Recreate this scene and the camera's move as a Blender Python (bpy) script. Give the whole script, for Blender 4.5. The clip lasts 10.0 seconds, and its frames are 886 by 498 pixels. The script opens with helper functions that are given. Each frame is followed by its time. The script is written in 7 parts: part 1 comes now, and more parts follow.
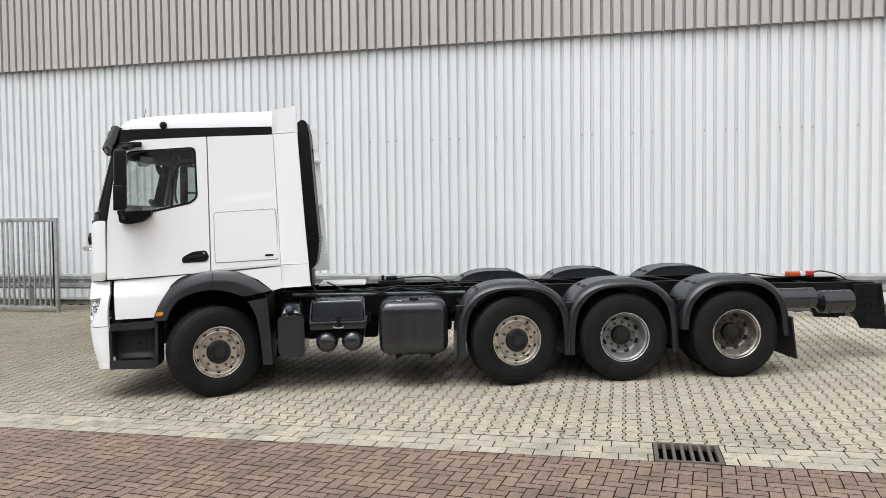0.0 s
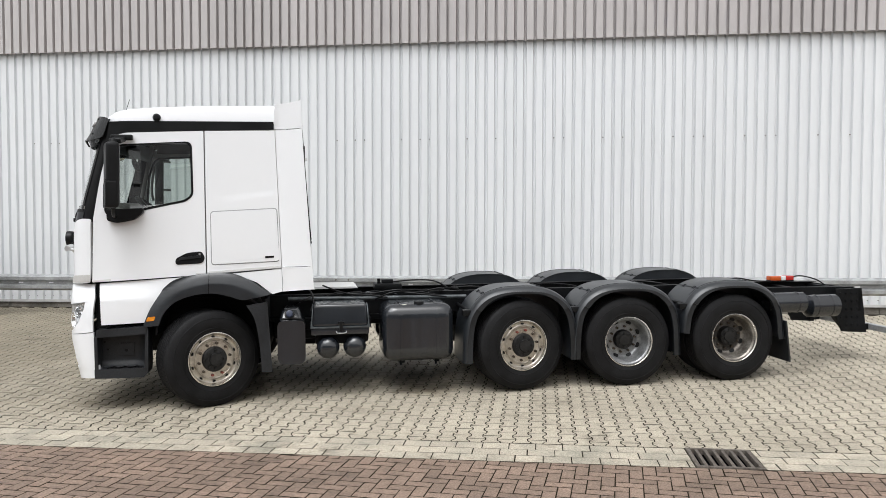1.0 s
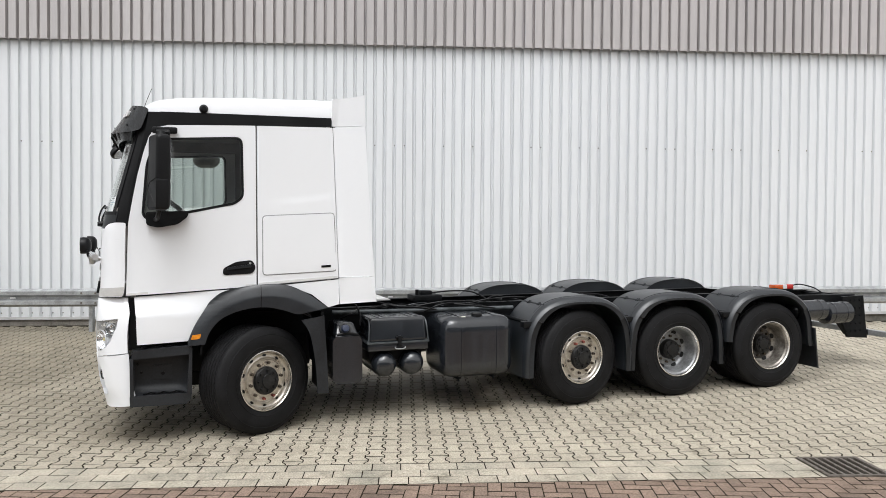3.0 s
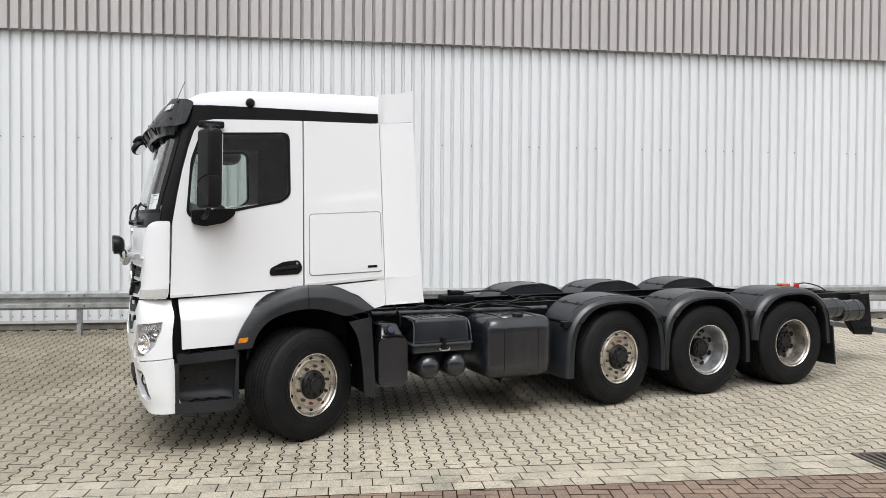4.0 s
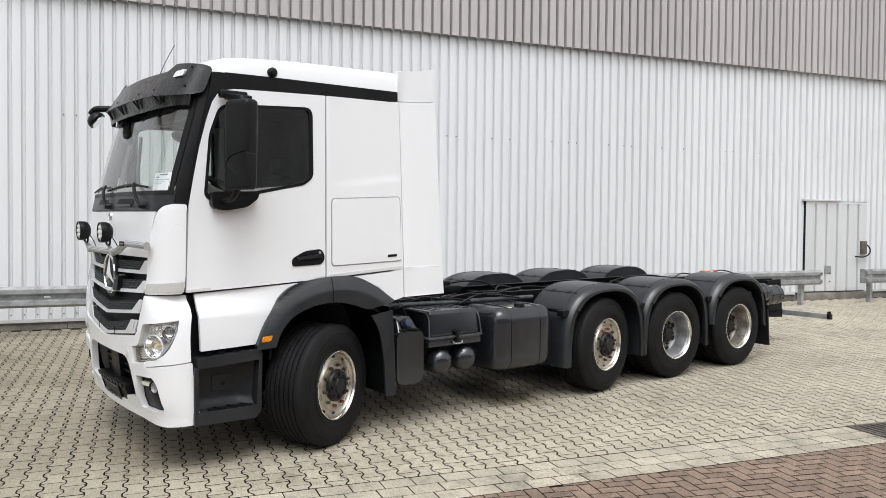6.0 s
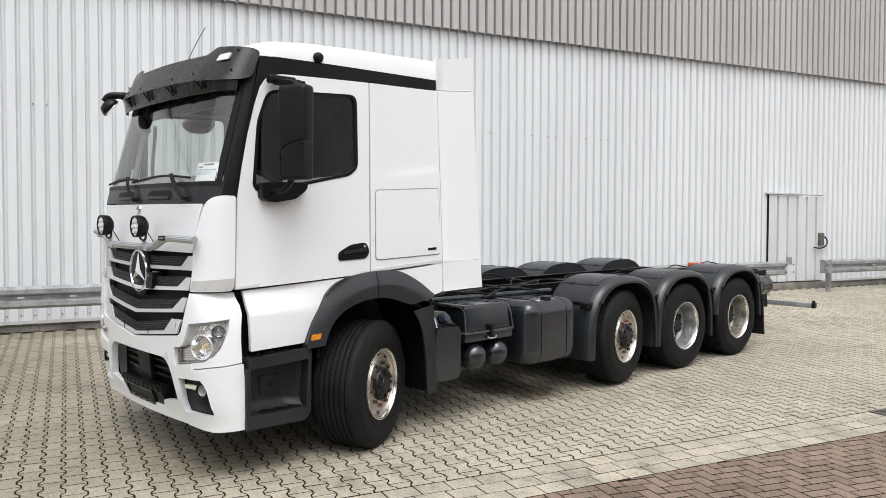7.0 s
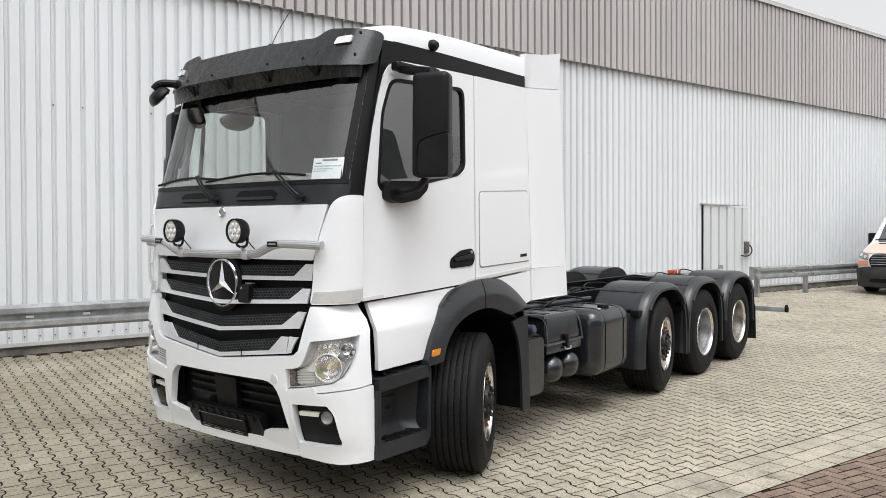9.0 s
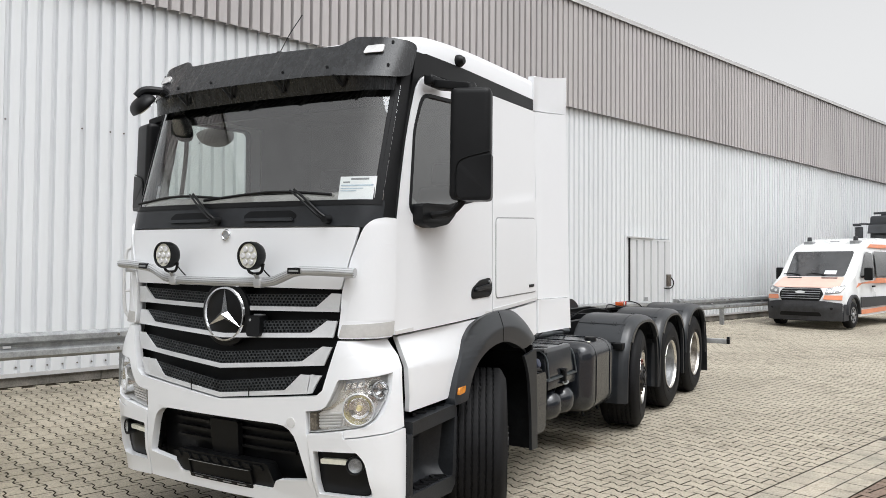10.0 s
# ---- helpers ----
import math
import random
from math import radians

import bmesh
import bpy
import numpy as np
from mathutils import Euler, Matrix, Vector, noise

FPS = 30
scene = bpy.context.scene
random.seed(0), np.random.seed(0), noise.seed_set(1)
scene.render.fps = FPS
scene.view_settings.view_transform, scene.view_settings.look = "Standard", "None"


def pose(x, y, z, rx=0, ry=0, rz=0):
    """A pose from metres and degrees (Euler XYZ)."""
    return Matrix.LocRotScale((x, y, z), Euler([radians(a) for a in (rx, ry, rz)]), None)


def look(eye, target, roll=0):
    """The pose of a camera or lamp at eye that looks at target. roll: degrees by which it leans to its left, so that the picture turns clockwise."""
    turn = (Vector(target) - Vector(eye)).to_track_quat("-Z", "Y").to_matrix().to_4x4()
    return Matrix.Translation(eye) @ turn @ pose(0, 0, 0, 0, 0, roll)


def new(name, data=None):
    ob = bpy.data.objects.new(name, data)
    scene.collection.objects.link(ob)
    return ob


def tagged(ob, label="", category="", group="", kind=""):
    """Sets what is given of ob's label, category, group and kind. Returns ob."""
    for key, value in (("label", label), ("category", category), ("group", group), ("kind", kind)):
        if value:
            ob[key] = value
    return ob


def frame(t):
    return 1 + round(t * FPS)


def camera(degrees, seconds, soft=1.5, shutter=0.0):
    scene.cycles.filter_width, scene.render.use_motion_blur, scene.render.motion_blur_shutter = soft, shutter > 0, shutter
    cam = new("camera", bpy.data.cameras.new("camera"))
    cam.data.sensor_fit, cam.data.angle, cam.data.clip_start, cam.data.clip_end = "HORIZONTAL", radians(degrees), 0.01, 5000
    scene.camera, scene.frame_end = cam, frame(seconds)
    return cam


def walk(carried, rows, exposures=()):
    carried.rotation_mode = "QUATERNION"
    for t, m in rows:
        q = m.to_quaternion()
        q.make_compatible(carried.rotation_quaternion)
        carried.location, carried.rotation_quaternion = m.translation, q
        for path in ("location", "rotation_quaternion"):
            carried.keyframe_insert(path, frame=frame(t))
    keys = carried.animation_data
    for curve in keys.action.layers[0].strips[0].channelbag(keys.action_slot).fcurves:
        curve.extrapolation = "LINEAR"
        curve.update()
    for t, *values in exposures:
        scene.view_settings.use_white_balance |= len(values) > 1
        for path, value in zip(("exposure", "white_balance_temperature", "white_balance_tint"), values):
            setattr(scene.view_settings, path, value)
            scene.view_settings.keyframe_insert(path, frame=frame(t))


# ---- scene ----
cam = camera(59.4, 10.0, soft=0.8)
PATH = [
    (0, (0.418, 0.292, 1.994), (-0.041, 2.237, 1.919), -0.6),
    (0.5, (-0.097, 0.319, 1.987), (-0.456, 2.285, 1.913), -0.3),
    (1, (-0.625, 0.333, 2.014), (-0.874, 2.316, 1.94), 0.1),
    (1.5, (-1.137, 0.478, 1.975), (-1.284, 2.472, 1.913), 0.3),
    (2, (-1.691, 0.546, 1.975), (-1.746, 2.545, 1.918), 0.5),
    (2.5, (-2.218, 0.65, 1.957), (-2.191, 2.649, 1.907), 0.5),
    (3, (-2.769, 0.742, 1.941), (-2.668, 2.739, 1.902), 0.4),
    (4.3, (-4.074, 1.041, 1.917), (-3.77, 3.018, 1.882), 0.4),
    (4.5, (-4.281, 1.089, 1.917), (-3.931, 3.058, 1.882), 0.4),
    (5, (-4.733, 1.298, 1.908), (-4.27, 3.244, 1.861), 0.6),
    (5.2, (-4.924, 1.379, 1.899), (-4.409, 3.311, 1.851), 0.6),
    (6.3, (-5.806, 1.958, 1.834), (-5.036, 3.803, 1.782), 0.5),
    (6.5, (-5.982, 2.058, 1.82), (-5.177, 3.887, 1.769), 0.4),
    (7, (-6.375, 2.34, 1.818), (-5.503, 4.139, 1.757), 0.2),
    (7.5, (-6.756, 2.671, 1.799), (-5.834, 4.445, 1.73), -0.1),
    (8, (-7.155, 2.946, 1.783), (-6.176, 4.689, 1.712), -0.3),
    (8.5, (-7.445, 3.305, 1.745), (-6.385, 5.0, 1.685), -0.3),
    (9, (-7.732, 3.676, 1.742), (-6.568, 5.302, 1.718), -0.2),
    (9.5, (-7.925, 4.089, 1.743), (-6.65, 5.629, 1.769), -0.0),
    (10, (-8.15, 4.521, 1.724), (-6.779, 5.976, 1.78), 0.4),
]
walk(cam, [(t, look(eye, target, roll)) for t, eye, target, roll in PATH], exposures=[(0.0, -0.36), (6.0, -0.38), (8.0, -0.38), (10.0, -0.41)])

from mathutils.geometry import tessellate_polygon

# ---- world, sun, exposure ----
world = bpy.data.worlds.new("overcast")
scene.world = world
world.use_nodes = True
wn, wl = world.node_tree.nodes, world.node_tree.links
sky = wn.new("ShaderNodeTexSky")
sky.sky_type, sky.sun_disc = "NISHITA", False
sky.sun_elevation, sky.sun_rotation = radians(66), radians(180)
sky.air_density, sky.dust_density, sky.ozone_density = 1.0, 4.0, 1.0
grey = wn.new("ShaderNodeHueSaturation")
grey.inputs["Saturation"].default_value, grey.inputs["Value"].default_value = 0.04, 2.3
wl.new(sky.outputs["Color"], grey.inputs["Color"])
wl.new(grey.outputs["Color"], wn["Background"].inputs["Color"])
wn["Background"].inputs["Strength"].default_value = 0.126

sun = new("sun", bpy.data.lights.new("sun", "SUN"))
sun.data.energy, sun.data.angle, sun.data.color = 2.25, radians(46), (0.925, 0.955, 1.0)
sun.matrix_world = look((-11, -17, 33), (0, 0, 0))


# ---- materials ----
def node(tree, kind, **values):
    n = tree.nodes.new(kind)
    for key, value in values.items():
        n.inputs[key].default_value = value
    return n


def material(name, colour, rough=0.5, metal=0.0, vary=0.12, scale=6.0, fine=60.0, bump=0.02, coat=0.0, tint=None, streak=False, random_tint=0.0, spec=0.5, world_wide=False, grainy=None, gloss_spread=0.12, stains=(), mottle=0.0, drips=None):
    """A plain surface with stains at a large scale, grain at a fine one and fine relief."""
    m = bpy.data.materials.new(name)
    m.use_nodes = True
    t = m.node_tree
    p = t.nodes["Principled BSDF"]
    p.inputs["Metallic"].default_value, p.inputs["Coat Weight"].default_value = metal, coat
    p.inputs["Coat Roughness"].default_value = 0.08
    p.inputs["Specular IOR Level"].default_value = spec
    where = t.nodes.new("ShaderNodeTexCoord")
    mapping = t.nodes.new("ShaderNodeMapping")
    if streak:
        mapping.inputs["Scale"].default_value = (1.0, 1.0, 0.12)
    t.links.new(t.nodes.new("ShaderNodeNewGeometry").outputs["Position"] if world_wide else where.outputs["Object"], mapping.inputs["Vector"])
    big = node(t, "ShaderNodeTexNoise", Scale=scale, Detail=5.0, Roughness=0.6)
    small = node(t, "ShaderNodeTexNoise", Scale=fine, Detail=3.0, Roughness=0.6)
    for n in (big, small):
        t.links.new(mapping.outputs["Vector"], n.inputs["Vector"])
    dark = tuple(c * (1 - 2.2 * vary) for c in colour) if tint is None else tint
    light = tuple(min(1, c * (1 + 0.8 * vary)) for c in colour)
    ramp = t.nodes.new("ShaderNodeValToRGB")
    ramp.color_ramp.elements[0].position, ramp.color_ramp.elements[1].position = 0.3, 0.62
    ramp.color_ramp.elements[0].color, ramp.color_ramp.elements[1].color = (*dark, 1), (*light, 1)
    t.links.new(big.outputs["Fac"], ramp.inputs["Fac"])
    grain = t.nodes.new("ShaderNodeMapRange")
    grain.inputs["From Min"].default_value, grain.inputs["From Max"].default_value = 0.3, 0.7
    grain.inputs["To Min"].default_value, grain.inputs["To Max"].default_value = 1 - (vary if grainy is None else grainy), 1 + 0.6 * (vary if grainy is None else grainy)
    t.links.new(small.outputs["Fac"], grain.inputs["Value"])
    mult = t.nodes.new("ShaderNodeVectorMath")
    mult.operation = "SCALE"
    t.links.new(ramp.outputs["Color"], mult.inputs[0])
    t.links.new(grain.outputs["Result"], mult.inputs["Scale"])
    last = mult.outputs[0]
    if random_tint:
        info = t.nodes.new("ShaderNodeObjectInfo")
        island = t.nodes.new("ShaderNodeNewGeometry")
        add = t.nodes.new("ShaderNodeMath")
        add.operation = "ADD"
        t.links.new(info.outputs["Random"], add.inputs[0])
        t.links.new(island.outputs["Random Per Island"], add.inputs[1])
        frac = t.nodes.new("ShaderNodeMath")
        frac.operation = "FRACT"
        t.links.new(add.outputs[0], frac.inputs[0])
        span = t.nodes.new("ShaderNodeMapRange")
        span.inputs["To Min"].default_value, span.inputs["To Max"].default_value = 1 - random_tint, 1 + random_tint
        t.links.new(frac.outputs[0], span.inputs["Value"])
        more = t.nodes.new("ShaderNodeVectorMath")
        more.operation = "SCALE"
        t.links.new(last, more.inputs[0])
        t.links.new(span.outputs["Result"], more.inputs["Scale"])
        last = more.outputs[0]
    if mottle:
        blotch = node(t, "ShaderNodeTexNoise", Scale=4.2, Detail=9.0, Roughness=0.74, Distortion=0.4)
        area = node(t, "ShaderNodeTexNoise", Scale=0.42, Detail=3.0, Roughness=0.55)
        both = t.nodes.new("ShaderNodeMath")
        both.operation = "MULTIPLY_ADD"
        both.inputs[1].default_value = 0.55
        for n in (blotch, area):
            t.links.new(mapping.outputs["Vector"], n.inputs["Vector"])
        t.links.new(area.outputs["Fac"], both.inputs[0])
        t.links.new(blotch.outputs["Fac"], both.inputs[2])
        dirt = t.nodes.new("ShaderNodeMapRange")
        dirt.inputs["From Min"].default_value, dirt.inputs["From Max"].default_value = 0.815, 0.955
        dirt.inputs["To Min"].default_value, dirt.inputs["To Max"].default_value = 0.0, mottle
        t.links.new(both.outputs[0], dirt.inputs["Value"])
        soil = t.nodes.new("ShaderNodeMix")
        soil.data_type, soil.blend_type = "RGBA", "MULTIPLY"
        t.links.new(dirt.outputs["Result"], soil.inputs["Factor"])
        t.links.new(last, soil.inputs[6])
        soil.inputs[7].default_value = (0.30, 0.285, 0.25, 1)
        last = soil.outputs[2]
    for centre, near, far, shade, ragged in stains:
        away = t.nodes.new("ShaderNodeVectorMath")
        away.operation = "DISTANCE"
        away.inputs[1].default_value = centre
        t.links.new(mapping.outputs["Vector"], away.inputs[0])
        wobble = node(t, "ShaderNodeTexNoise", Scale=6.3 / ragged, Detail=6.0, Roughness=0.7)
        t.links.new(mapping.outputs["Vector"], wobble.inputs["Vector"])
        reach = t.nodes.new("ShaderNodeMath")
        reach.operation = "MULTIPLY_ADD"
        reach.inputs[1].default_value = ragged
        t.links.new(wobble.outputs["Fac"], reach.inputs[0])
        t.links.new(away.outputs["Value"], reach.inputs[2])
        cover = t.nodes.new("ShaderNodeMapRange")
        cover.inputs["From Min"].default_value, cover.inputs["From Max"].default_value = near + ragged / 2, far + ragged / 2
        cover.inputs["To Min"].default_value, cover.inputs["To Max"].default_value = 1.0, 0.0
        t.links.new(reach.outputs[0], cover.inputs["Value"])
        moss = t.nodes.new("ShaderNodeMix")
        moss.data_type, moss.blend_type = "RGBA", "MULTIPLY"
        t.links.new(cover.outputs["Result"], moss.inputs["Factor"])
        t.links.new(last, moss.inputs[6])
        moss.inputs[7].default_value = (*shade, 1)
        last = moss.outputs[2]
    if drips:
        long = t.nodes.new("ShaderNodeMapping")
        long.inputs["Scale"].default_value = (1.2, 24.0, 0.8)
        t.links.new(where.outputs["Object"], long.inputs["Vector"])
        runs = node(t, "ShaderNodeTexNoise", Scale=1.0, Detail=3.0, Roughness=0.6)
        t.links.new(long.outputs["Vector"], runs.inputs["Vector"])
        thin = t.nodes.new("ShaderNodeMapRange")
        thin.inputs["From Min"].default_value, thin.inputs["From Max"].default_value = 0.61, 0.76
        thin.inputs["To Max"].default_value = 0.6
        t.links.new(runs.outputs["Fac"], thin.inputs["Value"])
        chalk = t.nodes.new("ShaderNodeMix")
        chalk.data_type = "RGBA"
        t.links.new(thin.outputs["Result"], chalk.inputs["Factor"])
        t.links.new(last, chalk.inputs[6])
        chalk.inputs[7].default_value = (*drips, 1)
        last = chalk.outputs[2]
    t.links.new(last, p.inputs["Base Color"])
    rr = t.nodes.new("ShaderNodeMapRange")
    rr.inputs["To Min"].default_value, rr.inputs["To Max"].default_value = max(0.02, rough - gloss_spread), min(1, rough + gloss_spread)
    t.links.new(big.outputs["Fac"], rr.inputs["Value"])
    t.links.new(rr.outputs["Result"], p.inputs["Roughness"])
    if bump:
        b = node(t, "ShaderNodeBump", Strength=0.35, Distance=bump)
        t.links.new(small.outputs["Fac"], b.inputs["Height"])
        t.links.new(b.outputs["Normal"], p.inputs["Normal"])
    return m


def glass(name, tint=(0.75, 0.8, 0.78), gloss=1.0):
    """Thin clear pane: passes light straight on, with a sharp reflection that grows at grazing angles."""
    m = bpy.data.materials.new(name)
    m.use_nodes = True
    t = m.node_tree
    t.nodes.remove(t.nodes["Principled BSDF"])
    out = t.nodes["Material Output"]
    clear = node(t, "ShaderNodeBsdfTransparent", Color=(*tint, 1))
    shine = node(t, "ShaderNodeBsdfGlossy", Color=(1, 1, 1, 1), Roughness=0.01)
    facing = node(t, "ShaderNodeLayerWeight", Blend=0.5)
    power = t.nodes.new("ShaderNodeMath")
    power.operation = "POWER"
    power.inputs[1].default_value = 5.0
    t.links.new(facing.outputs["Facing"], power.inputs[0])
    fres = t.nodes.new("ShaderNodeMapRange")
    fres.inputs["To Min"].default_value, fres.inputs["To Max"].default_value = 0.06 * gloss, 1.0
    t.links.new(power.outputs[0], fres.inputs["Value"])
    mix = t.nodes.new("ShaderNodeMixShader")
    t.links.new(fres.outputs[0], mix.inputs[0])
    t.links.new(clear.outputs[0], mix.inputs[1])
    t.links.new(shine.outputs[0], mix.inputs[2])
    t.links.new(mix.outputs[0], out.inputs["Surface"])
    return m


WHITE = material("white_paint", (0.82, 0.832, 0.848), 0.3, vary=0.004, scale=1.2, fine=30, bump=0, coat=0.4, gloss_spread=0.015)
WHITE_DULL = material("white_paint_dull", (0.655, 0.655, 0.648), 0.42, vary=0.03, scale=3.0, bump=0.001)
SCUFFED = material("scuffed_paint", (0.50, 0.49, 0.47), 0.5, vary=0.06, scale=4.0, bump=0.001)
TRIM = material("black_trim", (0.006, 0.0063, 0.007), 0.4, vary=0.2, scale=2.5, fine=140, bump=0.0008, spec=0.22)
PLASTIC = material("dark_plastic", (0.0165, 0.0185, 0.0215), 0.34, vary=0.3, scale=5.0, fine=180, bump=0.0008, tint=(0.0075, 0.0085, 0.0100), spec=0.36)
GUARD = material("dusty_guard_plastic", (0.0165, 0.0190, 0.0222), 0.33, vary=0.3, scale=4.0, fine=150, bump=0.0008, tint=(0.0105, 0.0121, 0.0143), spec=0.62)
VISOR = material("weathered_plastic", (0.0150, 0.0162, 0.0178), 0.27, drips=(0.13, 0.128, 0.12), vary=0.4, scale=30.0, fine=120, bump=0.0006, streak=True, tint=(0.0065, 0.0070, 0.0078))
RUBBER = material("tyre_rubber", (0.0078, 0.0078, 0.0085), 0.66, vary=0.35, scale=5.0, fine=90, bump=0.001, tint=(0.0038, 0.0038, 0.0042), spec=0.2)
FLAP = material("flap_rubber", (0.0155, 0.0170, 0.0194), 0.45, vary=0.3, scale=3.0, bump=0.001, spec=0.4, tint=(0.0090, 0.0098, 0.0112))
CHASSIS = material("chassis_paint", (0.006, 0.0066, 0.0075), 0.5, vary=0.3, scale=5.0, fine=70, bump=0.0015, spec=0.15)
TANK = material("painted_tank", (0.0140, 0.0164, 0.0202), 0.18, vary=0.25, scale=7.0, fine=90, bump=0.0008, streak=True, spec=0.8, gloss_spread=0.07, tint=(0.0085, 0.0099, 0.0122))
RIM = material("polished_rim", (0.54, 0.505, 0.45), 0.3, 0.85, vary=0.14, scale=9.0, fine=80, bump=0.0005, tint=(0.37, 0.33, 0.28))
SILVER = material("silver_rim", (0.31, 0.315, 0.32), 0.4, 0.6, vary=0.2, scale=8.0, bump=0.001)
DULL_RIM = material("dull_rim", (0.30, 0.28, 0.25), 0.42, 0.7, vary=0.3, scale=9.0, bump=0.001, tint=(0.12, 0.10, 0.085))
DISC_DARK = material("dirty_disc", (0.10, 0.092, 0.085), 0.6, 0.3, vary=0.4, scale=8.0, bump=0.002)
HUB = material("greasy_hub", (0.015, 0.0148, 0.0150), 0.5, 0.3, vary=0.4, scale=12.0, bump=0.002)
NUT = material("rusty_nut", (0.085, 0.068, 0.052), 0.5, 0.6, vary=0.35, scale=30.0, bump=0.001)
RED_NUT = material("red_nut", (0.24, 0.065, 0.05), 0.6, 0.2, vary=0.35, scale=30.0, bump=0.001)
CHROME = material("chrome", (0.82, 0.83, 0.84), 0.1, 1.0, vary=0.04, scale=8.0, bump=0)
ALU = material("ribbed_aluminium", (0.60, 0.61, 0.62), 0.38, 0.6, vary=0.0, scale=12.0, bump=0)
SLAT = material("silver_slat", (0.68, 0.69, 0.70), 0.34, 0.25, vary=0.04, scale=4.0, bump=0.0004)
MESH_BLACK = material("grille_mesh", (0.036, 0.040, 0.043), 0.45, vary=0.2, scale=10.0, bump=0.0006)
GLASS = glass("window_glass", (0.74, 0.80, 0.77), 2.8)
SCREEN = glass("windscreen_glass", (0.94, 0.97, 0.955), 2.7)
LENS = glass("lamp_lens", (0.98, 0.98, 0.98))
REFLECT = material("lamp_reflector", (0.94, 0.92, 0.88), 0.2, 0.9, vary=0.05, scale=14.0, fine=26, bump=0.03)
BULB = material("lamp_bulb", (0.90, 0.78, 0.42), 0.25, vary=0.08, scale=20.0, bump=0)
SIDE_LENS = material("brown_side_lens", (0.16, 0.14, 0.115), 0.25, 0.3, vary=0.2, scale=60.0, bump=0.001)
LAMP_BODY = material("lamp_housing", (0.90, 0.89, 0.87), 0.22, 0.3, vary=0.08, scale=16.0, fine=30, bump=0.004)
LIP = material("polished_lip", (0.80, 0.78, 0.74), 0.24, 0.95, vary=0.08, scale=9.0, bump=0.0004)
LED = material("lamp_led", (0.85, 0.84, 0.72), 0.3, vary=0.06, scale=20.0, bump=0)
ORANGE = material("amber_lens", (0.72, 0.25, 0.02), 0.2, vary=0.08, scale=20.0, bump=0, coat=0.6)
ORANGE_RED = material("orange_red_lens", (0.58, 0.10, 0.02), 0.2, vary=0.08, scale=20.0, bump=0, coat=0.6)
RED = material("red_lens", (0.5, 0.03, 0.025), 0.2, vary=0.08, scale=20.0, bump=0, coat=0.6)
CLEAR_LENS = material("clear_lens", (0.7, 0.7, 0.7), 0.2, vary=0.08, scale=20.0, bump=0, coat=0.6)
PIPE = material("grey_pipe", (0.085, 0.096, 0.102), 0.42, 0.3, vary=0.2, scale=9.0, bump=0.0008)
BLUE = material("blue_cap", (0.03, 0.04, 0.075), 0.35, vary=0.1, scale=20.0, bump=0.0005)
GALV = material("galvanised_steel", (0.375, 0.385, 0.39), 0.5, 0.55, vary=0.16, scale=6.0, fine=50, bump=0.001)
IRON = material("cast_iron", (0.13, 0.115, 0.10), 0.65, 0.3, vary=0.35, scale=18.0, bump=0.003, tint=(0.08, 0.062, 0.05))
PAPER = material("paper", (0.82, 0.83, 0.84), 0.6, vary=0.02, scale=10.0, bump=0)
PRINT = material("print", (0.16, 0.17, 0.18), 0.7, vary=0.1, scale=30.0, bump=0)
PRINT_BLUE = material("print_blue", (0.4, 0.5, 0.6), 0.7, vary=0.1, scale=30.0, bump=0)
SEAT = material("seat_fabric", (0.06, 0.06, 0.065), 0.9, vary=0.25, scale=14.0, fine=240, bump=0.003)
DASH = material("dashboard", (0.26, 0.25, 0.235), 0.7, vary=0.15, scale=6.0, bump=0.002)
LINING = material("cab_lining", (0.21, 0.205, 0.20), 0.85, vary=0.1, scale=5.0, bump=0.002)
LOWER = material("white_cladding", (0.69, 0.705, 0.72), 0.42, vary=0.02, scale=0.7, fine=25, bump=0.0006, streak=True)
DOOR_PAINT = material("door_paint", (0.58, 0.59, 0.60), 0.45, vary=0.05, scale=1.5, bump=0.0006, streak=True)
UPPER = material("taupe_cladding", (0.44, 0.415, 0.41), 0.45, vary=0.05, scale=0.7, fine=25, bump=0.0006, streak=True)
FLASHING = material("flashing", (0.52, 0.515, 0.51), 0.45, vary=0.06, scale=3.0, bump=0.0008)
CONCRETE = material("plinth_concrete", (0.22, 0.20, 0.175), 0.85, vary=0.28, scale=2.2, fine=45, bump=0.006, tint=(0.09, 0.085, 0.07))
EARTH = material("joint_sand", (0.022, 0.018, 0.0125), 0.95, vary=0.3, scale=1.6, fine=90, bump=0.006, tint=(0.012, 0.011, 0.007), spec=0.02)
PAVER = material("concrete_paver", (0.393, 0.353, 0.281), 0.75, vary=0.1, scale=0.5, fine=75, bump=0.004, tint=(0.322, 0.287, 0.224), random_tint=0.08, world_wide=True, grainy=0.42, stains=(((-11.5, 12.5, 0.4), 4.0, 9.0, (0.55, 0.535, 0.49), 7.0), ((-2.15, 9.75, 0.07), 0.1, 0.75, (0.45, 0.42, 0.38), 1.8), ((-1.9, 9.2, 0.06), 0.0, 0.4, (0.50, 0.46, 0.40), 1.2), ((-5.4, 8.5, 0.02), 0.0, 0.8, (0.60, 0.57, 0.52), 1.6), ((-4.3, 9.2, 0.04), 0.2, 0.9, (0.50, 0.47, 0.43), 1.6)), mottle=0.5)
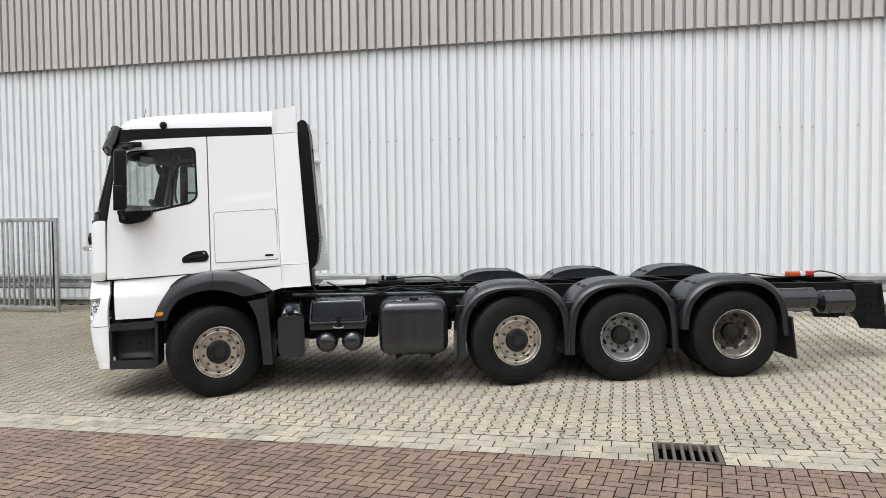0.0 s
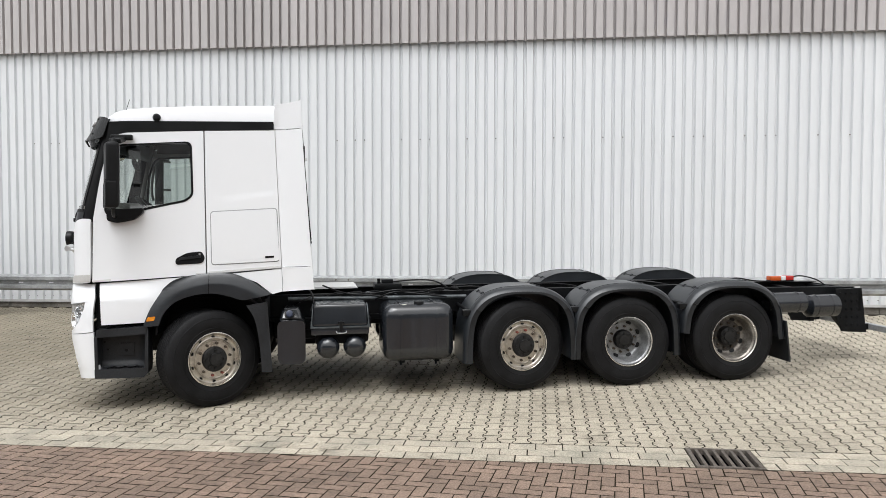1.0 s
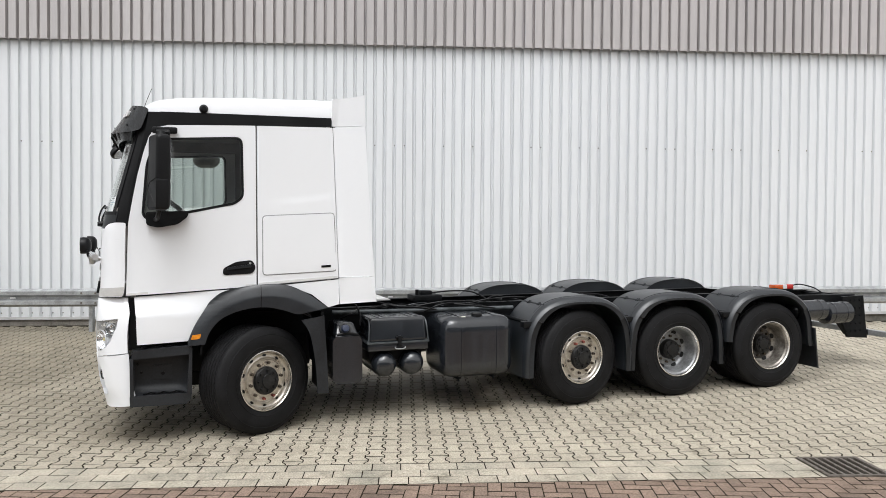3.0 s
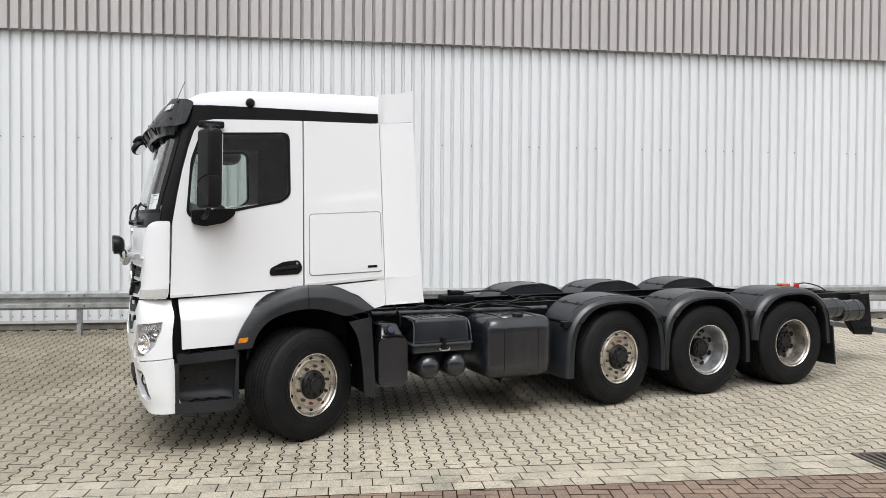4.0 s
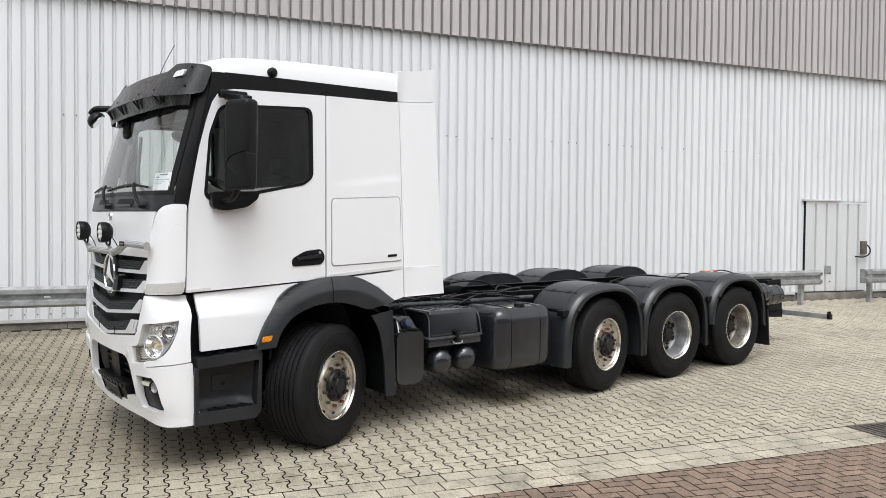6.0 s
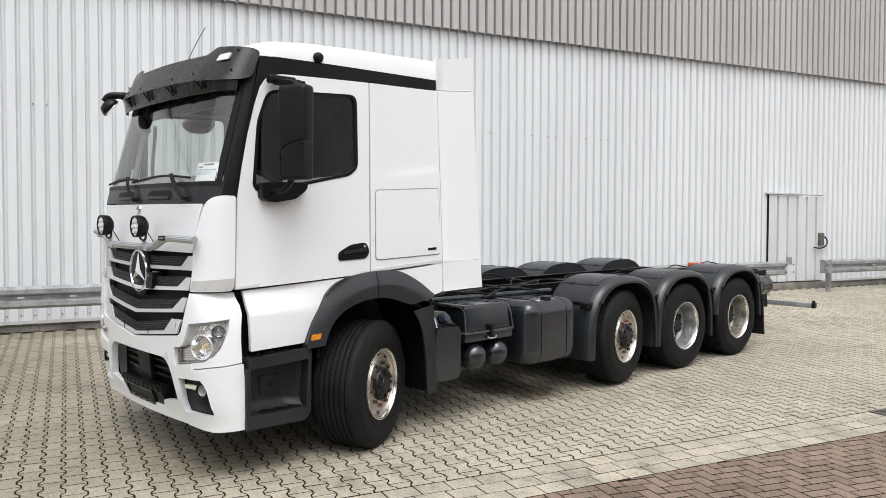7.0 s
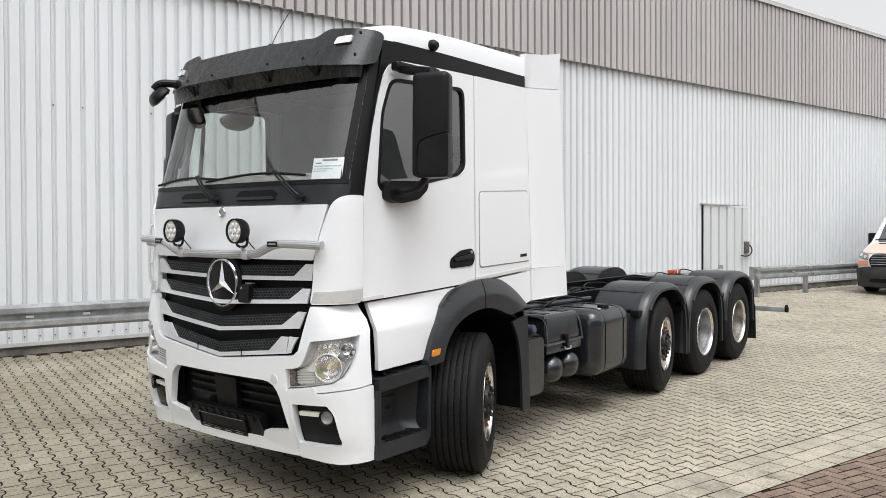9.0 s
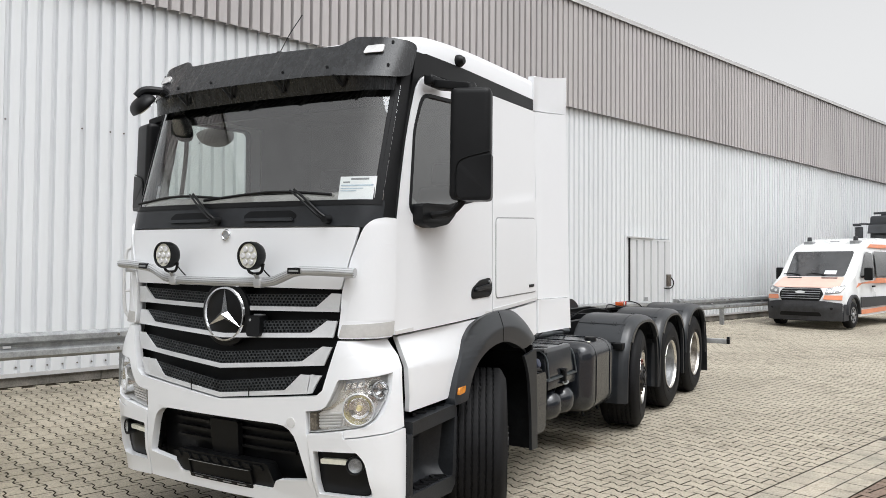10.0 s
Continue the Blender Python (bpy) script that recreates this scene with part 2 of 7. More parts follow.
EDGING = material("edge_paver", (0.398, 0.354, 0.284), 0.75, vary=0.14, scale=2.5, fine=70, bump=0.004, tint=(0.28, 0.263, 0.21), random_tint=0.10, world_wide=True, grainy=0.42, mottle=0.6)
BRICK = material("clay_paver", (0.212, 0.151, 0.114), 0.78, vary=0.12, scale=1.5, fine=70, bump=0.004, tint=(0.165, 0.118, 0.0895), random_tint=0.16, world_wide=True, grainy=0.5, mottle=0.4)
BACK = material("grey_sheeting", (0.26, 0.265, 0.27), 0.6, vary=0.06, scale=0.6, bump=0.001)
ASPHALT = material("yard_asphalt", (0.06, 0.06, 0.06), 0.9, vary=0.2, scale=0.5, fine=60, bump=0.006)
VAN_WHITE = material("van_white", (0.76, 0.77, 0.77), 0.3, vary=0.03, scale=2.0, bump=0.0005, coat=0.4)
VAN_ORANGE = material("van_orange", (0.74, 0.27, 0.14), 0.4, vary=0.06, scale=4.0, bump=0.0005)
VAN_PALE = material("van_pale_orange", (0.76, 0.50, 0.42), 0.4, vary=0.05, scale=4.0, bump=0.0005)
VAN_GREY = material("van_grey", (0.038, 0.039, 0.043), 0.6, vary=0.2, scale=5.0, bump=0.001)
# dark truck paint with the haze of distance mixed into its colour
FAR_GREY = material("hazed_grey_paint", (0.050, 0.053, 0.058), 0.5, vary=0.15, scale=2.0, bump=0.0008)
DARK_GLASS = material("tinted_glass", (0.045, 0.047, 0.05), 0.06, vary=0.1, scale=3.0, bump=0, coat=0.9)


# ---- mesh tools ----
def finish(bm, name, mat, smooth=35):
    bmesh.ops.recalc_face_normals(bm, faces=bm.faces)
    mesh = bpy.data.meshes.new(name)
    bm.to_mesh(mesh)
    bm.free()
    mesh.materials.append(mat)
    if smooth:
        mesh.shade_smooth()
        mesh.set_sharp_from_angle(angle=radians(smooth))
    return mesh


def part(name, bm, mat, parent=None, label="", smooth=35, place=None):
    """One mesh object out of a bmesh, under its thing."""
    ob = new(name, finish(bm, name, mat, smooth))
    ob.parent = parent
    if place is not None:
        ob.matrix_basis = place
    return tagged(ob, label)


def thing(name, m, label, category, group="", kind=""):
    ob = new(name)
    ob.empty_display_size = 0.2
    ob.matrix_basis = m
    return tagged(ob, label, category, group, kind)


def bevelled(bm, width, segments=2, angle=30):
    edges = [e for e in bm.edges if len(e.link_faces) == 2 and e.calc_face_angle(0) > radians(angle)]
    if edges and width:
        bmesh.ops.bevel(bm, geom=edges, offset=width, segments=segments, profile=0.6, affect="EDGES", clamp_overlap=True)
    return bm


def join(*parts):
    """Several bmeshes as one."""
    out = bmesh.new()
    for b in parts:
        mesh = bpy.data.meshes.new("piece")
        b.to_mesh(mesh)
        b.free()
        out.from_mesh(mesh)
        bpy.data.meshes.remove(mesh)
    return out


def box(x0, x1, y0, y1, z0, z1, bevel=0.0, segments=2):
    bm = bmesh.new()
    bmesh.ops.create_cube(bm, size=1)
    for v in bm.verts:
        v.co = Vector(((x0 + x1) / 2 + v.co.x * (x1 - x0), (y0 + y1) / 2 + v.co.y * (y1 - y0), (z0 + z1) / 2 + v.co.z * (z1 - z0)))
    return bevelled(bm, bevel, segments)


def rod(p, q, r, r2=None, sides=16, bevel=0.0):
    p, q = Vector(p), Vector(q)
    bm = bmesh.new()
    bmesh.ops.create_cone(bm, cap_ends=True, segments=sides, radius1=r, radius2=r if r2 is None else r2, depth=(q - p).length)
    turn = (q - p).to_track_quat("Z", "Y").to_matrix().to_4x4()
    bmesh.ops.transform(bm, matrix=Matrix.Translation((p + q) / 2) @ turn, verts=bm.verts)
    if bevel:
        bevelled(bm, bevel, 2, 50)
    return bm


def tube(points, r, sides=8, smooth=4):
    """A bent tube through the points, rounded at the bends."""
    pts = [Vector(p) for p in points]
    for _ in range(smooth if len(pts) > 2 else 0):
        mid = [pts[0]]
        for a, b in zip(pts, pts[1:]):
            mid += [a.lerp(b, 0.25), a.lerp(b, 0.75)]
        pts = mid + [pts[-1]] if len(mid) < 90 else pts
    bm = bmesh.new()
    rings, up = [], Vector((0.1, 0.2, 1)).normalized()
    for i, p in enumerate(pts):
        way = (pts[min(i + 1, len(pts) - 1)] - pts[max(i - 1, 0)]).normalized()
        side = way.cross(up)
        side = side.normalized() if side.length > 1e-4 else way.orthogonal().normalized()
        up = side.cross(way).normalized()
        rings.append([bm.verts.new(p + r * (math.cos(a) * side + math.sin(a) * up)) for a in (math.tau * k / sides for k in range(sides))])
    for a, b in zip(rings, rings[1:]):
        for k in range(sides):
            bm.faces.new((a[k], a[(k + 1) % sides], b[(k + 1) % sides], b[k]))
    bm.faces.new(rings[0]), bm.faces.new(rings[-1])
    return bm


def revolved(profile, sides=48, closed=False):
    """A profile of (radius, y) turned round the y axis."""
    bm = bmesh.new()
    rings = [[bm.verts.new((r * math.cos(a), y, r * math.sin(a))) for a in (math.tau * k / sides for k in range(sides))] if r > 1e-6 else [bm.verts.new((0, y, 0))] for r, y in profile]
    pairs = list(zip(rings, rings[1:])) + ([(rings[-1], rings[0])] if closed else [])
    for a, b in pairs:
        for k in range(sides):
            n = (k + 1) % sides
            if len(a) == 1 and len(b) > 1:
                bm.faces.new((a[0], b[n], b[k]))
            elif len(b) == 1 and len(a) > 1:
                bm.faces.new((a[k], a[n], b[0]))
            elif len(a) > 1:
                bm.faces.new((a[k], a[n], b[n], b[k]))
    return bm


def rounded(outline, radius, steps=4):
    """A closed outline with its corners rounded; radius: one for all, or one a corner."""
    pts, out = [Vector(p) for p in outline], []
    for i, p in enumerate(pts):
        a, b = pts[i - 1], pts[(i + 1) % len(pts)]
        r = radius[i] if isinstance(radius, (list, tuple)) else radius
        r = min(r, 0.49 * (a - p).length, 0.49 * (b - p).length)
        if r < 1e-4:
            out.append(tuple(p))
            continue
        s, e = p + (a - p).normalized() * r, p + (b - p).normalized() * r
        for k in range(steps + 1):
            t = k / steps
            out.append(tuple((1 - t) ** 2 * s + 2 * t * (1 - t) * p + t * t * e))
    return out


def sheet(outline, place, thick, holes=(), cuts=((), ()), bevel=0.0):
    """A plate with a flat outline and holes, cut along lines of both axes and laid by place(a, b, depth) onto a bent surface."""
    bm = bmesh.new()
    loops = [[Vector((a, b, 0)) for a, b in loop] for loop in (outline, *holes)]
    vs = [bm.verts.new(p) for loop in loops for p in loop]
    for tri in tessellate_polygon(loops):
        if len(set(tri)) == 3:
            bm.faces.new([vs[i] for i in tri])
    bmesh.ops.recalc_face_normals(bm, faces=bm.faces)
    for axis, values in enumerate(cuts):
        for v in values:
            n = (1, 0, 0) if axis == 0 else (0, 1, 0)
            geom = bm.verts[:] + bm.edges[:] + bm.faces[:]
            bmesh.ops.bisect_plane(bm, geom=geom, dist=1e-5, plane_co=(v, 0, 0) if axis == 0 else (0, v, 0), plane_no=n)
    if thick == 0:
        for v in bm.verts:
            v.co = Vector(place(v.co.x, v.co.y, 0))
        return bm
    ext = bmesh.ops.extrude_face_region(bm, geom=bm.faces[:])
    for v in ext["geom"]:
        if isinstance(v, bmesh.types.BMVert):
            v.co.z = 1
    for v in bm.verts:
        v.co = Vector(place(v.co.x, v.co.y, v.co.z * thick))
    return bevelled(bm, bevel, 2, 40) if bevel else bm


def prism(outline, y0, y1, bevel=0.0, segments=2):
    """An outline in x and z, drawn out along y."""
    bm = bmesh.new()
    a, b = [bm.verts.new((x, y0, z)) for x, z in outline], [bm.verts.new((x, y1, z)) for x, z in outline]
    n = len(outline)
    for i in range(n):
        bm.faces.new((a[i], a[(i + 1) % n], b[(i + 1) % n], b[i]))
    bm.faces.new(a), bm.faces.new(b[::-1])
    return bevelled(bm, bevel, segments)


def band(line, width, y0, y1, bevel=0.0):
    """A shell of that thickness under an open line in x and z, drawn out along y."""
    pts = [Vector(p) for p in line]
    inner = []
    for i, p in enumerate(pts):
        way = (pts[min(i + 1, len(pts) - 1)] - pts[max(i - 1, 0)]).normalized()
        inner.append(p + Vector((way.y, -way.x)) * width)
    return prism([tuple(p) for p in pts] + [tuple(p) for p in inner[::-1]], y0, y1, bevel)


def curved(points, steps=4):
    """A smooth line through the points."""
    p = [points[0]] + list(points) + [points[-1]]
    out = []
    for a, b, c, d in zip(p, p[1:], p[2:], p[3:]):
        for k in range(steps):
            t = k / steps
            out.append(tuple(0.5 * (2 * b[i] + (c[i] - a[i]) * t + (2 * a[i] - 5 * b[i] + 4 * c[i] - d[i]) * t * t + (3 * b[i] - a[i] - 3 * c[i] + d[i]) * t ** 3) for i in range(len(b))))
    return out + [tuple(points[-1])]


def moved(bm, m):
    bmesh.ops.transform(bm, matrix=m, verts=bm.verts)
    return bm


def frange(a, b, step):
    return [a + step * k for k in range(int(math.floor((b - a) / step + 1e-6)) + 1)]


# ---- the setting ----
def gz(x, y):
    """Height of the yard: level by the gully, rising towards the hall."""
    along = 0.007 * (max(-30.0, min(60.0, x)) + 1.5)
    return along + 0.03 * min(max(y - 7.25, 0), 3.25) + 0.036 * min(max(y - 10.5, 0), 5)


def ground_sheet():
    bm = bmesh.new()
    xs = [-500, -30, -17, -9, 0, 0.665, 1.165, 9, 18, 28, 60, 500]
    ys = [-500, -30, -4.4, 6.7, 6.79, 7.25, 7.28, 8.5, 10.5, 13, 15.5, 500]
    grid = [[bm.verts.new((x, y, gz(x, y) - 0.005)) for y in ys] for x in xs]
    for i in range(len(xs) - 1):
        for j in range(len(ys) - 1):
            if xs[i] == 0.665 and 6.75 < ys[j] < 7.27:
                continue  # the shaft of the gully
            bm.faces.new((grid[i][j], grid[i + 1][j], grid[i + 1][j + 1], grid[i][j + 1]))
    return bm


ground = tagged(part("ground", ground_sheet(), EARTH, smooth=0), "paved yard on dark sandy ground, asphalt further out", "ground", kind="structure")
ground.data.materials.append(ASPHALT)
for face in ground.data.polygons:
    if face.center.y < -5 or face.center.y > 15.6 or face.center.x < -18 or face.center.x > 30:
        face.material_index = 1

WALL_Y, PITCH, SEAM = 15.3, 0.1833, 5.41


def base_line(x):
    """Lower edge of the cladding, which follows the slope of the yard."""
    return 0.45 + 0.0083 * max(-25.0, min(60.0, x))


def cladding(x0, x1, low, high, y, depth, flat, groove):
    """Trapezoidal sheeting: broad flats with narrow grooves between them."""
    bm = bmesh.new()
    n = int((x1 - x0) / PITCH)
    slope = (PITCH - flat - groove) / 2
    last = None
    for k in range(n):
        for dx, dy in ((0, 0), (flat, 0), (flat + slope, depth), (flat + slope + groove, depth)):
            x = x0 + k * PITCH + dx
            pair = (bm.verts.new((x, y + dy, low(x))), bm.verts.new((x, y + dy, high)))
            if last:
                bm.faces.new((last[0], pair[0], pair[1], last[1]))
            last = pair
    x = x0 + n * PITCH
    pair = (bm.verts.new((x, y, low(x))), bm.verts.new((x, y, high)))
    bm.faces.new((last[0], pair[0], pair[1], last[1]))
    return bm


wall = tagged(part("wall_north", box(-24, 66, 15.36, 15.7, 0.1, 7.86), LOWER), "long industrial hall wall clad in ribbed sheet, white below and taupe above", "wall", kind="structure")
DOOR_X0, DOOR_X1, DOOR_TOP = 8.18, 10.08, 2.58
RIB0, RIB1 = -24 + 175 * PITCH, -24 + 186 * PITCH
for x0, x1, low in ((-24, RIB0, base_line), (RIB1, 64, base_line), (RIB0, RIB1, lambda x: DOOR_TOP)):
    part("white_cladding", cladding(x0, x1 + 0.001, low, SEAM + 0.05, WALL_Y - 0.05, 0.054, 0.114, 0.034), LOWER, wall, "ribbed white wall sheeting", smooth=0)
part("taupe_cladding", cladding(-24, 65, lambda x: SEAM, 7.85, WALL_Y - 0.15, 0.088, 0.126, 0.036), UPPER, wall, "ribbed taupe wall sheeting", smooth=0)
part("roof_edge", join(box(-24, 65, WALL_Y - 0.20, 15.72, 7.86, 7.90, 0.008), box(-24, 65, WALL_Y - 0.20, WALL_Y - 0.185, 7.79, 7.86)), FLASHING, wall, "pale metal roof edge")


def along_slope(x0, x1, y0, y1, low, high, step=2.0):
    """A long strip whose lower and upper edges follow the slope."""
    bm = bmesh.new()
    last = None
    for x in frange(x0, x1, step):
        ring = [bm.verts.new((x, y, z)) for y, z in ((y0, low(x)), (y1, low(x)), (y1, high(x)), (y0, high(x)))]
        if last:
            for k in range(4):
                bm.faces.new((last[k], last[(k + 1) % 4], ring[(k + 1) % 4], ring[k]))
        else:
            bm.faces.new(ring)
        last = ring
    bm.faces.new(last)
    return bm


part("base_flashing", along_slope(-24, 8.1, 15.25, 15.32, lambda x: base_line(x) - 0.05, base_line), FLASHING, wall, "pale base flashing", smooth=0)
part("base_flashing", along_slope(10.12, 63.9, 15.25, 15.32, lambda x: base_line(x) - 0.05, base_line), FLASHING, wall, "pale base flashing", smooth=0)
for k in range(36):
    x = -23.9 + 2.45 * k
    bm = along_slope(x + 0.006, x + 2.444, 15.285, 15.6, lambda s: gz(s, 15.3) - 0.15, lambda s: base_line(s) - 0.054, 1.219)
    part("plinth_block", bm, CONCRETE, wall, smooth=0)
screws = [rod((x, WALL_Y - 0.005, z), (x, WALL_Y - 0.012, z), 0.012, sides=6) for z in (3.58,) for x in [-24 + 0.1833 * k + 0.15 for k in range(3, 330) if k % 7 in (0, 2, 3) and not k % 5 == 1]]
screws += [rod((x, WALL_Y + 0.006, base_line(x) + 0.07), (x, WALL_Y - 0.004, base_line(x) + 0.07), 0.011, sides=6) for x in [-24 + PITCH * k + 0.149 for k in range(440)] if not DOOR_X0 - 0.15 < x < DOOR_X1 + 0.1]
tagged(part("sheet_screw", join(*screws), IRON, wall), kind="stuff")


def hall_door():
    """Sheet-clad door leaf with five grooves, a dark gap at the hinge side and a bent grip."""
    leaf_y = WALL_Y - 0.10
    bm = bmesh.new()
    x, last, low = DOOR_X0 + 0.035, None, 0.53
    profile = [(x, 0)]
    for k in range(5):
        c = DOOR_X0 + 0.32 + 0.322 * k
        profile += [(c - 0.035, 0), (c - 0.025, 0.045), (c + 0.025, 0.045), (c + 0.035, 0)]
    profile.append((DOOR_X1 - 0.03, 0))
    for px, dy in profile:
        pair = (bm.verts.new((px, leaf_y + dy, low)), bm.verts.new((px, leaf_y + dy, DOOR_TOP - 0.06)))
        if last:
            bm.faces.new((last[0], pair[0], pair[1], last[1]))
        last = pair
    back = box(DOOR_X0 + 0.035, DOOR_X1 - 0.03, leaf_y + 0.047, leaf_y + 0.07, low, DOOR_TOP - 0.06)
    door = tagged(part("door_1", join(bm, back), DOOR_PAINT, smooth=0), "closed white ribbed sheet-metal door in the hall wall", "door", kind="structure")
    part("head_rail", box(DOOR_X0 + 0.035, DOOR_X1 - 0.03, leaf_y - 0.004, leaf_y + 0.05, DOOR_TOP - 0.06, DOOR_TOP - 0.02), LOWER, door, smooth=0)
    part("lintel", box(DOOR_X0 - 0.05, DOOR_X0 + 1.05, leaf_y - 0.04, leaf_y + 0.09, DOOR_TOP - 0.015, DOOR_TOP + 0.02, 0.004), FLASHING, door, "pale sheet-metal lintel", smooth=0)
    part("jamb", box(RIB0 - 0.02, DOOR_X0 + 0.02, leaf_y + 0.05, leaf_y + 0.12, 0.5, DOOR_TOP), LOWER, door)
    part("seal", box(DOOR_X0 + 0.02, DOOR_X0 + 0.035, leaf_y + 0.004, leaf_y + 0.1, 0.5, DOOR_TOP - 0.02), TRIM, door, "dark rubber seal")
    part("jamb", box(DOOR_X1 - 0.03, DOOR_X1 + 0.02, leaf_y + 0.02, leaf_y + 0.1, 0.5, DOOR_TOP - 0.03), LOWER, door)
    lock = part("lock_box", box(9.86, 10.03, leaf_y - 0.05, leaf_y, 1.37, 1.67, 0.01), IRON, door, "dark lock box")
    part("grip", tube([(10.03, leaf_y - 0.05, 1.58), (10.12, leaf_y - 0.06, 1.50), (10.10, leaf_y - 0.07, 1.37), (9.90, leaf_y - 0.07, 1.29), (9.66, leaf_y - 0.06, 1.32)], 0.016), TRIM, lock, "bent black pull handle")
    part("sign_plate", box(8.80, 8.98, leaf_y - 0.012, leaf_y, 0.93, 1.10, 0.004), GALV, door, "small grey metal plate")
    part("threshold", box(DOOR_X0 - 0.1, DOOR_X1 + 0.05, 15.2, 15.4, gz(9, 15.2) - 0.1, 0.5, 0.01), CONCRETE, door)


hall_door()


def level_cladding(x0, x1, y, top):
    """Grey sheeting with level ribs, on the hall across the yard."""
    bm = bmesh.new()
    last = None
    for k in range(int((top + 0.5) / PITCH)):
        for dz, dy in ((0, 0), (0.12, 0), (0.128, -0.005), (0.172, -0.005)):
            z = -0.5 + k * PITCH + dz
            pair = (bm.verts.new((x0, y + dy, z)), bm.verts.new((x1, y + dy, z)))
            if last:
                bm.faces.new((last[0], last[1], pair[1], pair[0]))
            last = pair
    return bm


south = tagged(part("wall_south", box(-26.4, 34, -14.5, -14.1, -0.5, 8.5), BACK), "grey hall wall with level ribbed sheeting across the yard", "wall", kind="structure")
part("grey_cladding", level_cladding(-26.4, 34, -14.0, 8.45), BACK, south, smooth=0)


# ---- guard rails, gate, gully ----
def rail_mid(x):
    return 0.845 + 0.0065 * x


def guard_rail(x0, x1, posts, marks=(), nose_at=None):
    """W-shaped galvanised beam on posts."""
    y = 14.5
    shape = [(0, -0.155), (-0.075, -0.115), (-0.075, -0.055), (-0.008, -0.02), (-0.008, 0.02), (-0.075, 0.055), (-0.075, 0.115), (0, 0.155)]
    rail = thing("guard_rail", Matrix.Translation((x0, y, gz(x0, y))), "galvanised steel guard rail on posts before the hall wall", "guard rail", "guard rails along the hall")
    inv = Matrix.Translation((-x0, -y, -gz(x0, y)))
    steps = [x0] + sorted(x - 0.06 for x in posts if x0 + 0.6 < x < x1 - 0.6) + [x1]
    for a, b in zip(steps, steps[1:]):
        bm = bmesh.new()
        rings = []
        for x in (a, b + (0.16 if b < x1 - 0.1 else 0)):
            lap = 0.004 if x == a else 0
            rings.append([bm.verts.new((x, y + dy - lap + back, rail_mid(x) + dz)) for back, row in ((0, shape), (0.006, shape[::-1])) for dy, dz in row])
        n = len(rings[0])
        for k in range(n):
            bm.faces.new((rings[0][k], rings[0][(k + 1) % n], rings[1][(k + 1) % n], rings[1][k]))
        for ring in rings:
            for k in range(len(shape) - 1):
                bm.faces.new((ring[k], ring[k + 1], ring[n - 2 - k], ring[n - 1 - k]))
        part("beam", moved(bm, inv), GALV, rail, smooth=0)
        for dz in (-0.085, 0.085):
            for dx in (-0.04, 0.2):
                part("bolt", moved(rod((b - 0.02 + dx, y - 0.075, rail_mid(b) + dz), (b - 0.02 + dx, y - 0.095, rail_mid(b) + dz), 0.016, sides=6), inv), IRON, rail)
    for x in posts:
        z0 = gz(x, y)
        bm = join(box(x - 0.032, x + 0.032, y + 0.012, y + 0.02, z0 - 0.1, rail_mid(x) + 0.1), box(x - 0.032, x - 0.025, y + 0.02, y + 0.12, z0 - 0.1, rail_mid(x) + 0.1), box(x + 0.025, x + 0.032, y + 0.02, y + 0.12, z0 - 0.1, rail_mid(x) + 0.1))
        part("post", moved(bm, inv), GALV, rail, smooth=0)
    for x in marks:
        part("reflector", moved(box(x - 0.042, x + 0.042, y - 0.03, y - 0.009, rail_mid(x) - 0.013, rail_mid(x) + 0.013), inv), PAPER, rail, "small white reflector")
    if nose_at is not None:
        line = [(x0 + 0.02 + 0.14 * (1 - math.sin(a)), y + 0.06 - 0.14 * math.cos(a)) for a in [math.pi * k / 12 for k in range(13)]]
        bm = bmesh.new()
        pairs = [(bm.verts.new((px, py, rail_mid(x0) - 0.155)), bm.verts.new((px, py, rail_mid(x0) + 0.155))) for px, py in line]
        for p, q in zip(pairs, pairs[1:]):
            bm.faces.new((p[0], q[0], q[1], p[1]))
        part("end_cap", moved(bm, inv), GALV, rail, "rounded end cap")


guard_rail(-24.0, 7.93, [7.46 - 3.915 * k for k in range(9)], marks=[-10.8, -10.16, -9.5, -6.95, -6.30, -5.65, -3.0, 0.9, 4.8])
guard_rail(9.2, 52.0, [9.44, 11.6] + [15.5 + 3.915 * k for k in range(10)], marks=[10.9, 13.8, 17.8], nose_at=9.2)


def steel_gate():
    x1, x0, y, low, high = -11.03, -14.4, 14.1, 0.2, 2.12
    gate = thing("yard_gate", Matrix.Translation((x1, y, gz(x1, y))), "grey galvanised barred steel gate leaf standing open along the hall", "gate")
    inv = Matrix.Translation((-x1, -y, -gz(x1, y)))
    for name, b in (("stile", (x1 - 0.07, x1, y - 0.035, y + 0.035, gz(x1, y) - 0.01, high)), ("stile", (x0, x0 + 0.07, y - 0.035, y + 0.035, gz(x0, y) - 0.01, high)),
                    ("rail", (x0 + 0.07, x1 - 0.07, y - 0.03, y + 0.03, high - 0.08, high)), ("rail", (x0 + 0.07, x1 - 0.07, y - 0.03, y + 0.03, low + 0.02, low + 0.08))):
        part(name, moved(box(*b, 0.006), inv), GALV, gate)
    part("closing_plate", moved(box(x1 - 0.13, x1 - 0.075, y - 0.01, y + 0.045, low + 0.08, high - 0.08, 0.004), inv), TRIM, gate, "dark closing strip")
    x = x1 - 0.2
    while x > x0 + 0.12:
        part("bar", moved(box(x - 0.016, x + 0.016, y - 0.016, y + 0.016, low + 0.07, high - 0.07, 0.003), inv), GALV, gate)
        x -= 0.128


steel_gate()


